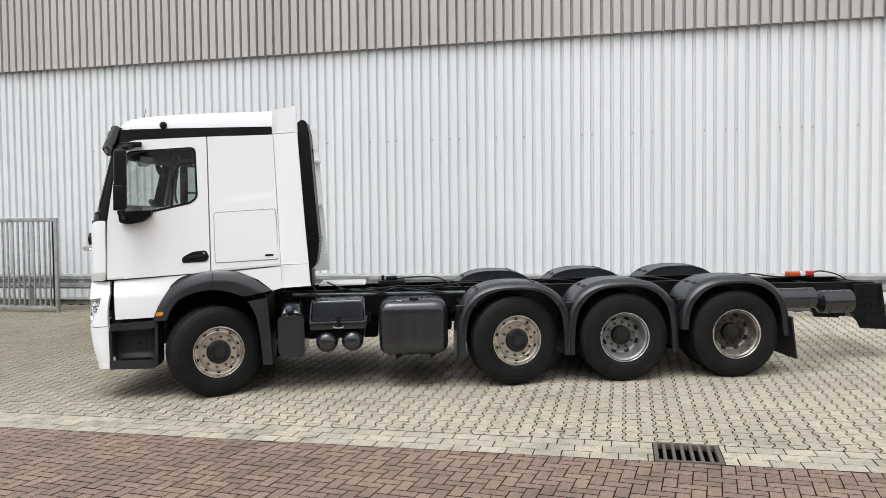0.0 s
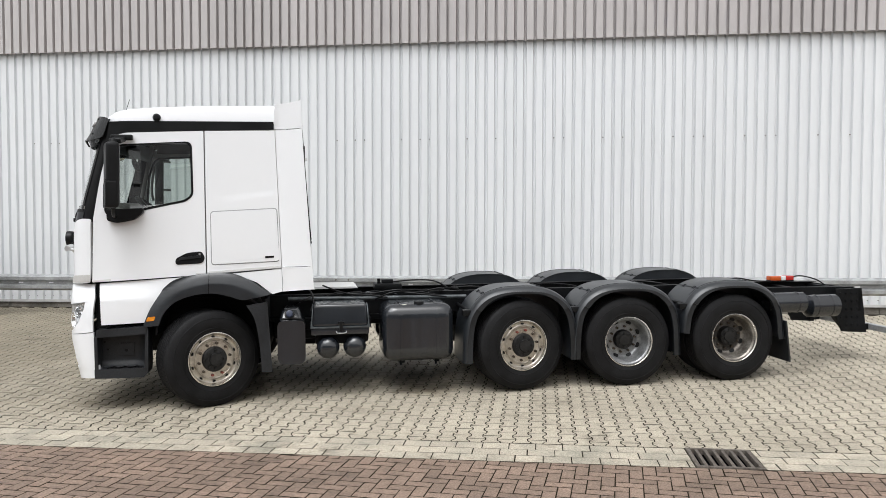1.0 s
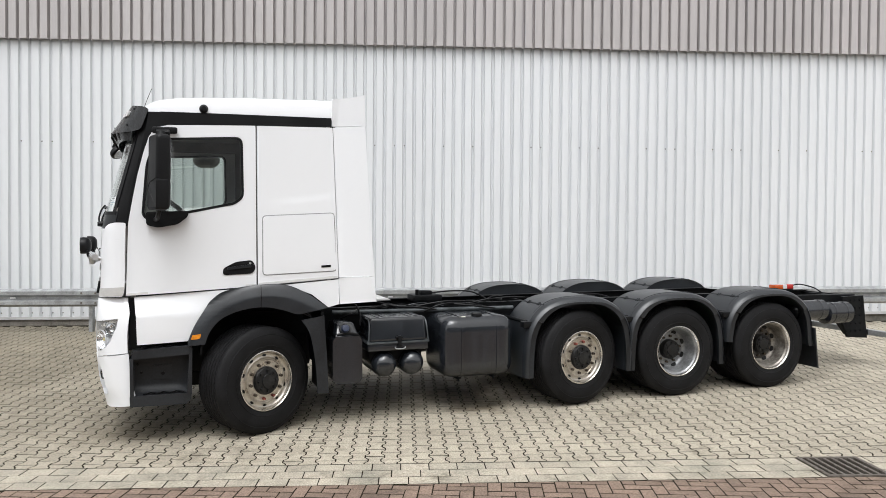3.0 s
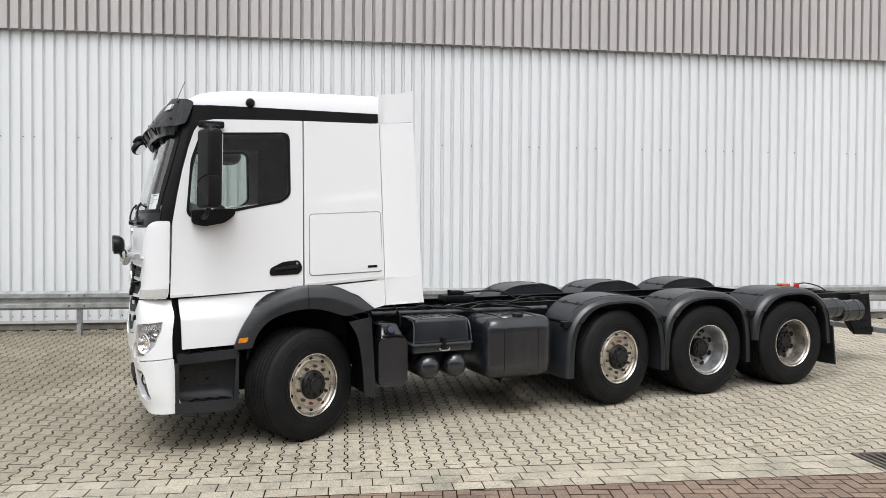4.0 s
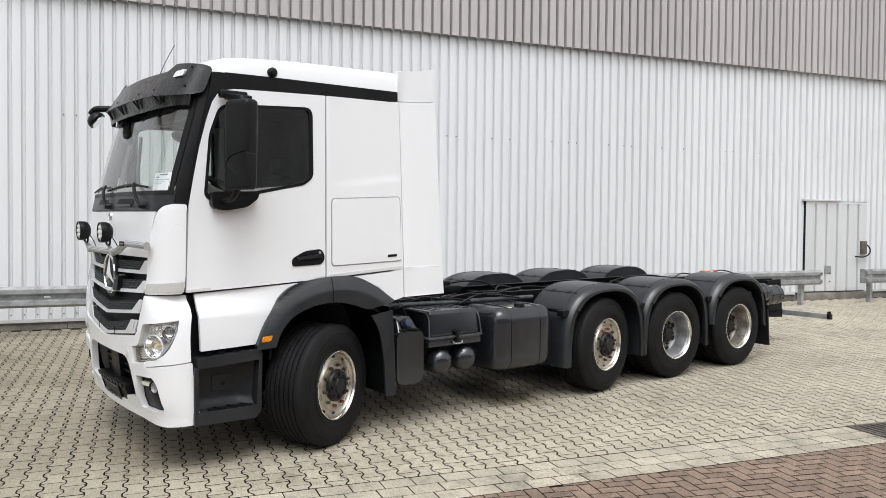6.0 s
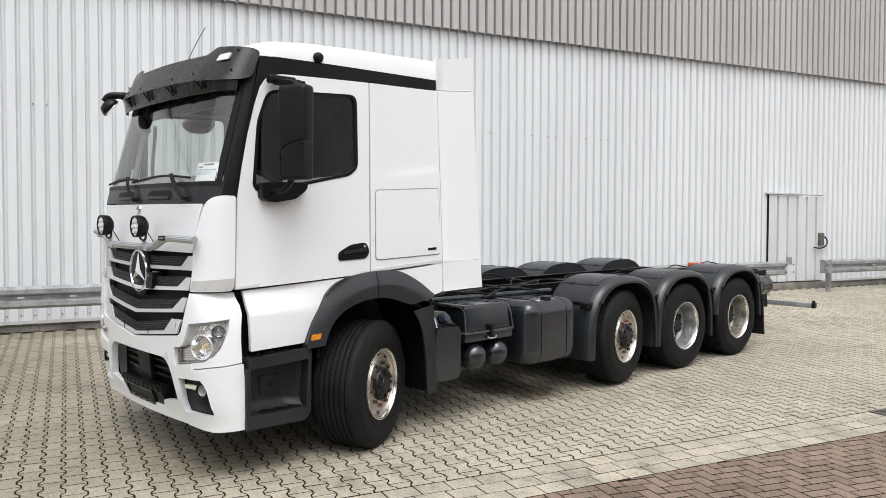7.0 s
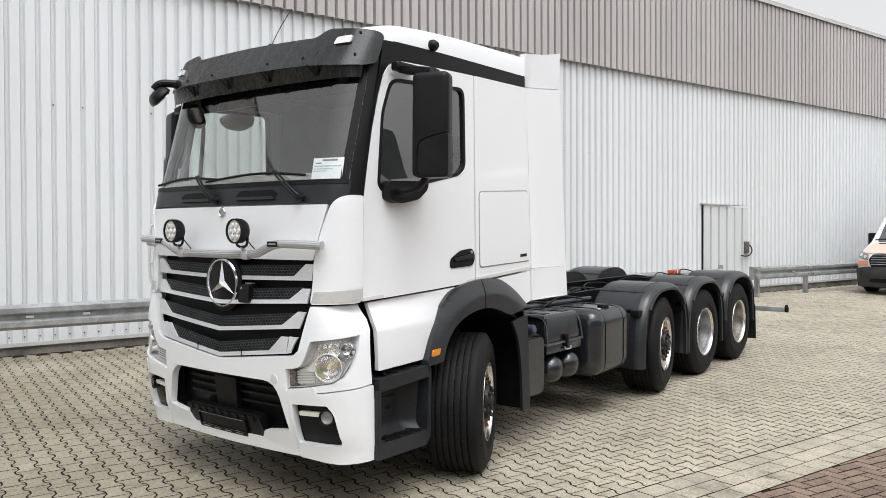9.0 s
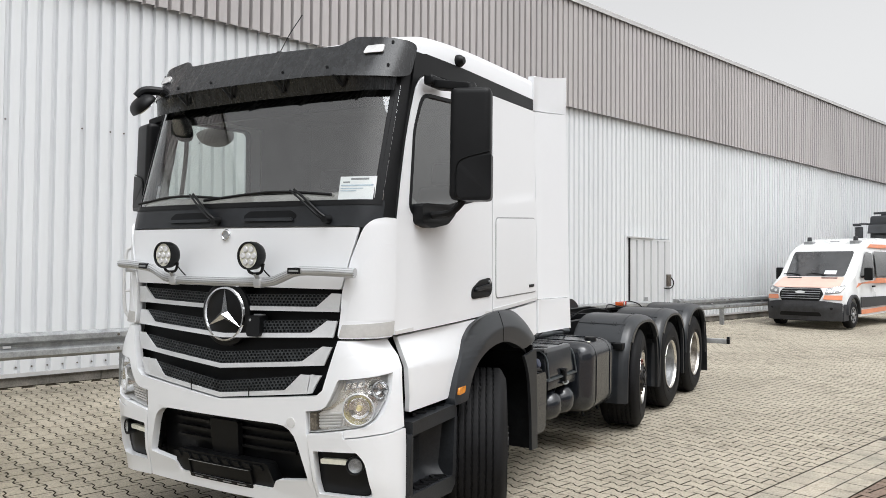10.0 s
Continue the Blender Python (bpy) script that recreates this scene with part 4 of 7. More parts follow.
strip = part("smoked_strip", sheet([(-1.04, 0.0), (1.04, 0.0), (1.04, 1.0), (-1.04, 1.0)], lambda q, f, d: tuple(Vector(visor_at(q, 2.895, 0.006)).lerp(Vector(front(q, 2.785, 0.055 - 0.025 * min(1.0, max(0.0, abs(q) - 0.68) / 0.36))), f)), 0, cuts=(frange(-1.02, 1.02, 0.06), (0.5,))), VISOR, visor, "smoked lower strip of the visor", smooth=60)
for q in (-0.72, -0.30, 0.12, 0.54):
    for dq in (-0.04, 0.04):
        top, low = Vector(visor_at(q + dq, 2.88, 0.0)), Vector(visor_at(q, 2.87, 0.0)).lerp(Vector(front(q, 2.785, 0.055)), 0.72)
        part("bracket", tube([top - Vector((0.0, 0, 0.004)), low - Vector((0.006, 0, 0))], 0.0085, 6), TRIM, visor)
for s in (1, -1):
    line = [(s * 0.82, 3.008), (s * 0.94, 3.012), (s * 0.94, 3.062), (s * 0.83, 3.058)]
    lamp = part("marker_lamp", sheet(rounded(line if s > 0 else line[::-1], 0.012), lambda q, z, d: visor_at(q, z, d - 0.016), 0.026, cuts=(frange(-1, 1, 0.05), ()), bevel=0.004), CLEAR_LENS, visor, "white marker lamp")
part("aerial_foot", rod((-1.12, -0.06, 3.10), (-1.12, -0.06, 3.145), 0.038, 0.022, 14, 0.01), TRIM, truck)
part("aerial", tube([(-1.12, -0.06, 3.14), (-1.08, -0.10, 3.26), (-1.02, -0.16, 3.40)], 0.0032, 6, 1), TRIM, truck, "thin black whip aerial")
part("roof_stub", rod((-0.16, -0.5, 3.235), (-0.16, -0.5, 3.285), 0.014, sides=10), TRIM, truck)


# roof and rear of the cab
def cab_roof():
    bm = bmesh.new()
    rows = []
    for x in [-1.13, -1.11, -1.05] + frange(-0.99, 0.65, 0.06) + [0.655]:
        top = float(np.interp(x, [-1.13, -1.1, -1.0, -0.85, -0.6, -0.2, 0.645], [3.06, 3.11, 3.17, 3.205, 3.226, 3.245, 3.262]))
        row = []
        for k in range(25):
            a = math.pi * k / 24
            c, s = math.cos(a), math.sin(a)
            row.append(bm.verts.new((x, (half_width(3.05, x) - 0.012) * float(np.interp(x, [-1.13, -0.95], [0.86, 1.0])) * math.copysign(abs(c) ** 0.3, c), 3.035 + (top - 3.035) * s ** 0.27)))
        rows.append(row)
    for a, b in zip(rows, rows[1:]):
        for k in range(24):
            bm.faces.new((a[k], a[k + 1], b[k + 1], b[k]))
    bm.faces.new(rows[0]), bm.faces.new(rows[-1])
    return bm


part("roof", cab_roof(), WHITE, truck, "white cab roof", smooth=50)
part("back_wall", box(0.60, 0.64, -1.06, 1.06, 1.25, 3.04, 0.01), WHITE_DULL, truck)
part("cab_floor", box(-1.15, 0.62, -0.99, 0.99, 1.28, 1.34), CHASSIS, truck)
for s in (-1, 1):
    part("side_lining", box(-0.10, 0.55, min(s * 1.04, s * 1.06), max(s * 1.04, s * 1.06), 1.34, 2.98), LINING, truck)
    part("window_header", box(-0.95, -0.06, min(s * 1.02, s * 1.045), max(s * 1.02, s * 1.045), 2.86, 3.0), LINING, truck)
for s in (-1, 1):
    part("pillar_lining", tube([(-1.20, s * 0.985, 2.04), (-1.0, s * 0.985, 2.97)], 0.06 if s < 0 else 0.028, 10, 1), LINING, truck, "grey inner pillar trim")
part("roof_lining", box(-0.98, 0.60, -1.05, 1.05, 2.98, 3.02), LINING, truck)
part("back_lining", box(0.54, 0.60, -1.05, 1.05, 1.34, 2.99), LINING, truck, "grey rear lining of the cab")

def flare(x, z):
    """The fairing swings out towards its rear edge."""
    end = 1.028 - 0.083 * (z - 1.5) / 1.47
    return 0.148 * max(0.0, (x - 0.66) / (end - 0.66)) ** 1.3



door_line = [(-1.252, 1.362), (-0.092, 1.424), (-0.086, 2.952), (-0.87, 2.930), (-0.955, 2.910), (-1.0, 2.878), (-1.038, 2.82), (-1.085, 2.68), (-1.140, 2.47), (-1.182, 2.265), (-1.225, 2.03)]
window = [(-0.985, 2.808), (-0.205, 2.842), (-0.200, 2.262), (-0.29, 2.200), (-0.72, 2.113), (-1.06, 2.050), (-1.112, 2.10), (-1.070, 2.57)]
hole = rounded(window, [0.08, 0.07, 0.09, 0.03, 0.03, 0.04, 0.04, 0.05])
seal_in = rounded([(-0.965, 2.788), (-0.227, 2.821), (-0.222, 2.275), (-0.30, 2.222), (-0.72, 2.138), (-1.045, 2.078), (-1.088, 2.115), (-1.048, 2.57)], [0.07, 0.06, 0.08, 0.03, 0.03, 0.03, 0.03, 0.05])
for s in (-1, 1):
    door = part("cab_door", sheet(rounded(door_line, 0.012), flank(s), 0.035, holes=[hole], cuts=(frange(-1.2, -0.1, 0.1), frange(1.45, 2.9, 0.2)), bevel=0.004), WHITE, truck, "white cab door")
    part("window_seal", sheet(rounded(window, [0.085, 0.075, 0.095, 0.03, 0.03, 0.045, 0.045, 0.05]), flank(s, 0.004), 0.04, holes=[seal_in]), TRIM, door, "black window rubber")
    pane = part("window_pane", sheet(hole, flank(s, -0.012), 0), GLASS, door, "slightly tinted door window")
    pane.visible_shadow = False
    grip = part("door_handle", sheet(rounded([(-0.40, 1.535), (-0.13, 1.545), (-0.095, 1.60), (-0.13, 1.675), (-0.28, 1.66), (-0.40, 1.60)], 0.03), flank(s, 0.008), 0.03, bevel=0.004), TRIM, door, "black recessed door handle")
    part("pull", sheet(rounded([(-0.36, 1.585), (-0.14, 1.605), (-0.14, 1.635), (-0.36, 1.61)], 0.012), flank(s, 0.026), 0.02, bevel=0.005), PLASTIC, grip)
    part("lock", moved(rod((0, 0, 0), (0, 0.01 * s, 0), 0.011, sides=12), Matrix.Translation((-0.15, s * (half_width(1.6) + 0.008), 1.645))), GALV, grip)
    part("sill_strip", sheet([(-1.247, 1.366), (-0.098, 1.428), (-0.098, 1.446), (-1.246, 1.386)], flank(s, 0.004), 0.006), WHITE_DULL, door, "scuffed lower door edge")

    rear = part("side_panel", sheet([(-0.078, 1.426), (0.702, 1.478), (0.656, 2.962), (-0.073, 2.952)], flank(s), 0.035, cuts=(frange(-0.04, 0.66, 0.07) + [0.62, 0.66], frange(1.5, 1.62, 0.03) + frange(2.12, 2.36, 0.02)), bevel=0.004), WHITE, truck, "white sleeper side panel")
    lock_line = [(-0.036, 1.522), (0.688, 1.548), (0.667, 2.130), (-0.034, 2.100)]
    part("locker_gap", sheet(rounded(lock_line, 0.04), flank(s, 0.0015), 0.004, cuts=(frange(-0.03, 0.68, 0.05), frange(1.53, 1.62, 0.03))), GALV, rear)
    locker = part("locker_door", sheet(rounded([(x + (0.009 if x < 0.3 else -0.009), z + (0.009 if z < 1.8 else -0.009)) for x, z in lock_line], 0.034), flank(s, 0.006), 0.008, cuts=(frange(-0.02, 0.67, 0.05), frange(1.54, 1.62, 0.03)), bevel=0.002), WHITE, rear, "white locker door")
    part("locker_badge", sheet([(0.53, 1.588), (0.625, 1.592), (0.625, 1.614), (0.53, 1.610)], flank(s, 0.009), 0.004), TRIM, locker, "small black badge")
    part("sill_strip", sheet([(-0.07, 1.43), (0.695, 1.482), (0.694, 1.505), (-0.07, 1.455)], flank(s, 0.004), 0.006, cuts=(frange(0.0, 0.65, 0.07), ())), WHITE_DULL, rear)

    part("roof_strip", sheet([(0.645, 2.972), (0.645, 3.056), (-0.93, 3.052), (-1.04, 3.03), (-1.062, 2.90), (-1.105, 2.72), (-1.168, 2.45), (-1.212, 2.25), (-1.246, 2.03), (-1.231, 2.03), (-1.188, 2.265), (-1.146, 2.47), (-1.091, 2.68), (-1.044, 2.825), (-1.005, 2.886), (-0.957, 2.918), (-0.87, 2.938)], flank(s, -0.004), 0.035, cuts=(frange(-1.2, 0.64, 0.06), frange(2.1, 2.9, 0.1))), TRIM, truck, "black roof strip and door pillar")
    part("side_fairing", sheet([(0.662, 2.964), (0.945, 2.97), (1.028, 1.502), (0.706, 1.49)], flank(s, 0.0, flare), 0.03, cuts=(frange(0.68, 1.04, 0.04), ()), bevel=0.004), WHITE, truck, "white side fairing behind the cab")
    part("fairing_skirt", sheet([(0.708, 1.484), (1.028, 1.496), (1.046, 1.25), (0.712, 1.222)], flank(s, 0.0, flare), 0.03, cuts=(frange(0.72, 1.04, 0.04), ()), bevel=0.004), WHITE, truck, "white lower fairing panel")
    part("spoiler_end", sheet([(0.652, 2.976), (0.946, 2.978), (0.937, 3.268), (0.80, 3.248), (0.652, 3.244)], flank(s, 0.0, flare), 0.05, cuts=(frange(0.68, 1.04, 0.04), ()), bevel=0.006), WHITE, truck)

    camera_eye = part("roof_camera", moved(revolved([(0, -0.03), (0.022, -0.028), (0.034, -0.012), (0.04, 0.0), (0.04, 0.03)], 24), Matrix.Translation((-0.555, s * 1.095, 3.09)) @ (pose(0, 0, 0) if s < 0 else pose(0, 0, 0, 0, 0, 180))), TRIM, truck, "round black side lamp on the roof edge")

    # lower panels, arch and steps
    def shoulder(x, z, d, s=s):
        """The lower panel tucks in under the door above a crease."""
        tuck = float(np.interp(z, [0.92, 1.17, 1.20, 1.35], [0.010, 0.022, 0.016, -0.030]))
        blend = min(1.0, max(0.0, (-0.30 - x) / 0.55))
        return x, s * (half_width(z, x) + 0.008 * (1 - blend) + tuck * blend - d), z

    part("lower_panel", sheet(rounded([(-1.184, 1.348), (-1.176, 1.22), (-1.170, 1.17), (-1.163, 0.914), (-0.725, 0.93), (-0.66, 1.05), (-0.52, 1.25), (-0.33, 1.375), (-0.11, 1.412)], 0.008), shoulder, 0.03, cuts=(frange(-1.1, -0.2, 0.1), [1.0, 1.08, 1.14, 1.17, 1.20, 1.25, 1.30, 1.34]), bevel=0.003), WHITE, truck, "white panel ahead of the front wheel")
    # black strip set back in the gap, standing in for its shade
    part("panel_gap_shade", sheet([(-1.235, 1.335), (-1.235, 0.86), (-1.13, 0.86), (-1.13, 1.335)], flank(s, -0.085), 0.01), TRIM, truck, "black filler strip that darkens the panel gap")
    part("arch_panel", sheet([(0.05, 1.418), (0.70, 1.468), (0.707, 1.222), (0.60, 1.195), (0.44, 1.325), (0.25, 1.405)], flank(s, -0.003), 0.03), WHITE, truck)
    def arch_at(x, z, d, s=s):
        """The arch swells outwards below its upper edge."""
        return x, s * (half_width(z, x) + 0.027 + 0.046 * min(1.0, max(0.0, (0.90 - math.hypot(x * 1.02, z - 0.54)) / 0.11)) ** 0.7 - d), z

    arch_out = [(-0.725, 0.925), (-0.665, 1.07), (-0.56, 1.236), (-0.51, 1.305), (-0.39, 1.385), (-0.158, 1.431), (0.066, 1.441), (0.236, 1.415), (0.412, 1.325), (0.50, 1.262), (0.585, 1.205)]
    arch_in = [(0.575, 1.195), (0.41, 1.165), (0.285, 1.147), (0.15, 1.190), (-0.02, 1.226), (-0.22, 1.21), (-0.41, 1.14), (-0.522, 1.026), (-0.575, 0.90), (-0.725, 0.89)]
    arch = part("wheel_arch", sheet(curved(arch_out, 4) + curved(arch_in[:-1], 4) + arch_in[-1:], arch_at, 0.07, cuts=(frange(-0.72, 0.62, 0.05), frange(0.9, 1.42, 0.045)), bevel=0.0), GUARD, truck, "dark grey plastic wheel arch")
    part("arch_joint", sheet([(-0.064, 1.225), (-0.057, 1.225), (-0.051, 1.437), (-0.058, 1.437)], lambda x, z, d, at=arch_at, s=s: (at(x, z, d - 0.0025)), 0.006, cuts=((), frange(1.24, 1.43, 0.02))), TRIM, arch)
    indicator = part("indicator", sheet(rounded([(-0.70, 0.948), (-0.62, 0.955), (-0.605, 1.0), (-0.685, 0.992)], 0.012), flank(s, 0.075), 0.03, bevel=0.006), ORANGE, arch, "amber side indicator")
    liner = [(-0.62 + 0.0, 0.80), (-0.60, 0.98), (-0.5, 1.13), (-0.33, 1.22), (-0.05, 1.245), (0.25, 1.21), (0.43, 1.12), (0.50, 0.95), (0.53, 0.60)]
    part("arch_liner", band(liner, 0.02, s * 0.55, s * 1.14), CHASSIS, truck, "black inner wheel arch")
    part("mud_flap", prism(curved([(0.325, 1.085), (0.41, 0.93), (0.457, 0.65), (0.475, 0.36)], 4) + [(0.584, 0.356), (0.567, 0.742), (0.545, 1.12)], s * 1.155, s * 1.178, 0.006), FLAP, truck, "grey rubber flap behind the front wheel")
    part("flap_wall", box(0.52, 0.545, min(s * 0.6, s * 1.15), max(s * 0.6, s * 1.15), 0.36, 1.15, 0.004), CHASSIS, truck)

    y_in, y_out = s * 0.92, s * 1.165
    lo, hi = min(y_in, y_out), max(y_in, y_out)
    step = part("entry_step", prism([(-1.23, 0.36), (-0.745, 0.355), (-0.70, 0.40), (-0.695, 0.455), (-1.23, 0.455)], lo, hi, 0.018, 3), FLAP, truck, "dark grey moulded entry step box")
    part("upper_tread", prism([(-1.205, 0.79), (-0.705, 0.815), (-0.69, 0.895), (-1.205, 0.868)], lo, hi, 0.014), FLAP, step)
    hollow = sheet([(-1.2, 0.44), (-0.70, 0.44), (-0.70, 0.83), (-1.2, 0.83)], lambda x, z, d, s=s: (x, s * (0.985 + 0.11 * max(0.0, (x + 0.86) / 0.16) ** 2 + 0.07 * max(0.0, (0.53 - z) / 0.09) ** 2 - d), z), 0.02, cuts=(frange(-0.88, -0.71, 0.024), frange(0.45, 0.54, 0.018)))
    part("back_plate", hollow, FLAP, step)
    part("cheek", box(-1.228, -1.195, lo, hi, 0.45, 0.80, 0.006), FLAP, step)
    part("cheek", prism([(-0.735, 0.44), (-0.695, 0.44), (-0.685, 0.87), (-0.71, 0.87)], lo, hi, 0.012), FLAP, step)
    plate = part("cover_plate", sheet(rounded([(-1.03, 0.565), (-0.87, 0.565), (-0.865, 0.70), (-1.03, 0.70)], 0.012), lambda x, z, d, s=s: (x, s * (0.994 - d), z), 0.012, bevel=0.003), FLAP, step)
    part("drain_hole", moved(rod((0, 0, 0), (0, s * 0.006, 0), 0.017, sides=14), Matrix.Translation((-0.945, s * 0.993, 0.625))), TRIM, plate)
    for x, z in ((-1.165, 0.72), (-1.135, 0.64)):
        part("drain_hole", moved(rod((0, 0, 0), (0, s * 0.006, 0), 0.013, sides=12), Matrix.Translation((x, s * 0.985, z))), TRIM, step)
    part("tread_pad", box(-1.10, -0.76, min(s * 1.055, s * 1.145), max(s * 1.055, s * 1.145), 0.452, 0.459, 0.002), TRIM, step)
    for k in range(6):
        lean = 38 if k % 2 else -38
        for z, y in ((0.458, 1.10), (0.888, 1.08)):
            part("tread_rib", moved(box(-0.011, 0.011, -0.05, 0.05, -0.005, 0.010), Matrix.Translation((-1.08 + 0.056 * k, s * y, z)) @ pose(0, 0, 0, 0, 0, lean)), TRIM, step)
    part("inner_shell", box(-1.20, -0.60, min(s * 0.5, s * 0.99), max(s * 0.5, s * 0.99), 0.88, 1.30), CHASSIS, truck)

    # mirrors
    arm = part("mirror_arm", join(box(-1.01, -0.79, min(s * 1.09, s * 1.155), max(s * 1.09, s * 1.155), 2.845, 2.905, 0.02, 3), moved(box(-0.06, 0.06, -0.13, 0.13, -0.026, 0.026, 0.014, 3), Matrix.Translation((-0.915, s * 1.25, 2.838)) @ pose(0, 0, 0, s * -10, 0, 0)), rod((-0.93, s * 1.36, 2.83), (-0.93, s * 1.38, 2.77), 0.04)), TRIM, truck, "black mirror arms")
    turn = Matrix.Translation((-0.945, s * 1.388, 2.475)) @ pose(0, 0, 0, 0, 1.5, s * -20)
    mirror = part("mirror", moved(box(-0.070, 0.058, -0.121, 0.121, -0.33, 0.33, 0.044, 4), turn), TRIM, arm, "tall black mirror housing")
    part("mirror_glass", moved(box(0.056, 0.061, -0.098, 0.098, -0.06, 0.29), turn), CHROME, mirror, "mirror glass")
    part("mirror_glass", moved(box(0.056, 0.061, -0.098, 0.098, -0.29, -0.09), turn), CHROME, mirror, "wide-angle mirror glass")
    shell = [(-0.127, -0.335), (0.05, -0.335), (0.072, -0.30), (0.072, -0.135), (0.03, -0.095), (-0.127, -0.062)]
    shell = rounded([(y if s < 0 else -y, z) for y, z in shell], [0.03, 0.03, 0.02, 0.03, 0.03, 0.015])
    part("lower_shell", moved(sheet(shell, lambda y, z, d: (-0.078 + d, y, z), 0.10, bevel=0.014), turn), TRIM, mirror)
    edge = [(y if s < 0 else -y, z) for y, z in ((-0.117, -0.052), (0.035, -0.085), (0.082, -0.125), (0.082, -0.31))]
    part("shell_joint", moved(tube([(-0.073, y, z) for y, z in edge], 0.004, 6, 2), turn), CHASSIS, mirror)
    part("mirror_foot", join(sheet(rounded([(-1.075, 2.13), (-0.70, 2.14), (-0.71, 2.085), (-0.80, 2.015), (-0.97, 1.985), (-1.07, 2.01)], 0.03), flank(s, 0.07), 0.075, bevel=0.015), tube([(-0.99, s * 1.15, 2.06), (-0.97, s * 1.28, 2.07), (-0.95, s * 1.36, 2.17)], 0.022)), TRIM, truck, "black mirror foot on the door")

# kerb, front and ramp mirrors of the far side
def shell_mirror(name, place, size, label):
    """A rounded mirror shell, hollow towards its glass."""
    bm = bmesh.new()
    bmesh.ops.create_uvsphere(bm, u_segments=24, v_segments=14, radius=1.0)
    for v in bm.verts:
        x, y, z = v.co
        v.co = Vector((size[0] * (x if x < 0 else 0.18 * x), size[1] * math.copysign(abs(y) ** 0.75, y), size[2] * math.copysign(abs(z) ** 0.75, z)))
    shell = part(name, moved(bm, place), DASH if name == "ramp_mirror" else TRIM, truck, label, smooth=70)
    face = rounded([(0.8 * size[1] * math.copysign(abs(math.cos(a)) ** 0.75, math.cos(a)), 0.8 * size[2] * math.copysign(abs(math.sin(a)) ** 0.75, math.sin(a))) for a in [math.tau * k / 20 for k in range(20)]], 0.0)
    part("mirror_glass", moved(sheet(face, lambda y, z, d: (0.19 * size[0] - d, y, z), 0.006), place), CHASSIS if name == "front_mirror" else CHROME, shell)
    return shell


kerb = shell_mirror("kerb_mirror", Matrix.Translation((-1.385, 0.92, 2.825)) @ pose(0, 0, 0, 0, 42, -22), (0.075, 0.135, 0.085), "black kerb mirror on the far corner")
part("arm", tube([visor_at(0.80, 2.93, 0.02), (-1.33, 0.84, 2.935), (-1.41, 0.90, 2.935), (-1.44, 0.93, 2.885)], 0.03, 10), TRIM, kerb)
front_mirror = shell_mirror("front_mirror", Matrix.Translation((-1.15, 0.80, 2.705)) @ pose(0, 0, 0, 0, -25, 10), (0.06, 0.075, 0.10), "small black mirror under the visor's far corner")
part("arm", tube([(-1.33, 0.82, 2.935), (-1.26, 0.80, 2.90), (-1.19, 0.79, 2.80)], 0.035, 10), TRIM, front_mirror)
ramp = shell_mirror("ramp_mirror", Matrix.Translation((-0.42, 1.25, 2.80)) @ pose(0, 0, 0, 0, -75, 90), (0.10, 0.16, 0.11), "rounded grey mirror above the far door window")
part("arm", tube([(-0.42, 1.10, 2.95), (-0.42, 1.20, 2.95), (-0.42, 1.25, 2.82)], 0.02), TRIM, ramp)

# wipers and vents
for y in (-0.74, 0.09):
    a = front(y, 2.03, 0.03)
    b = front(y + 0.26, 2.20, 0.02)
    wiper = part("wiper", join(tube([a, front(y + 0.05, 2.065, 0.05), front(y + 0.17, 2.155, 0.045), b], 0.0085, 6), tube([front(y + 0.03, 2.025, 0.03), front(y + 0.075, 2.06, 0.05), front(y + 0.20, 2.15, 0.045), front(y + 0.29, 2.198, 0.02)], 0.007, 6)), TRIM, truck, "black wiper arm")
    part("blade", tube([front(y - 0.0, 2.165, 0.014), front(y + 0.42, 2.20, 0.014), front(y + 0.98 if y < 0 else y + 0.85, 2.155, 0.014)], 0.009, 6), TRIM, wiper)
    part("pivot", rod(front(y, 2.02, -0.01), front(y, 2.02, 0.05), 0.03, 0.02, 12), TRIM, wiper)
for q in (-0.32, 0.34):
    part("vent", on_front(rounded([(q - 0.19, 2.028), (q + 0.19, 2.028), (q + 0.20, 2.05), (q + 0.16, 2.078), (q - 0.16, 2.078), (q - 0.20, 2.05)], 0.015), 0.0065, 0.01), CHASSIS, truck, "dark slot vent")
    part("vent_lip", on_front(rounded([(q - 0.19, 2.016), (q + 0.19, 2.016), (q + 0.17, 2.036), (q - 0.17, 2.036)], 0.008), 0.022, 0.02, bevel=0.005), PLASTIC, truck)

# lamp bar
line = [(-0.96, 1.72), (-0.78, 1.728), (-0.60, 1.73), (-0.50, 1.69), (-0.42, 1.658), (-0.2, 1.655), (0.2, 1.655), (0.42, 1.658), (0.50, 1.69), (0.60, 1.73), (0.78, 1.745), (0.96, 1.75)]
bar = part("lamp_bar", tube([front(q, z, 0.085) for q, z in line], 0.028, 20, 2), ALU, truck, "ribbed aluminium lamp bar", smooth=10)
for up, out in ((0.022, 0.016), (0.012, 0.0245), (0.0, 0.0275), (-0.012, 0.0245)):
    part("rib", tube([front(q, z + up, 0.085 + out) for q, z in line], 0.0022, 6, 2), GALV, bar)
for q in (-0.9, 0.9):
    part("bracket", tube([front(q, 1.70, 0.0), front(q, 1.715, 0.08)], 0.015), ALU, bar)
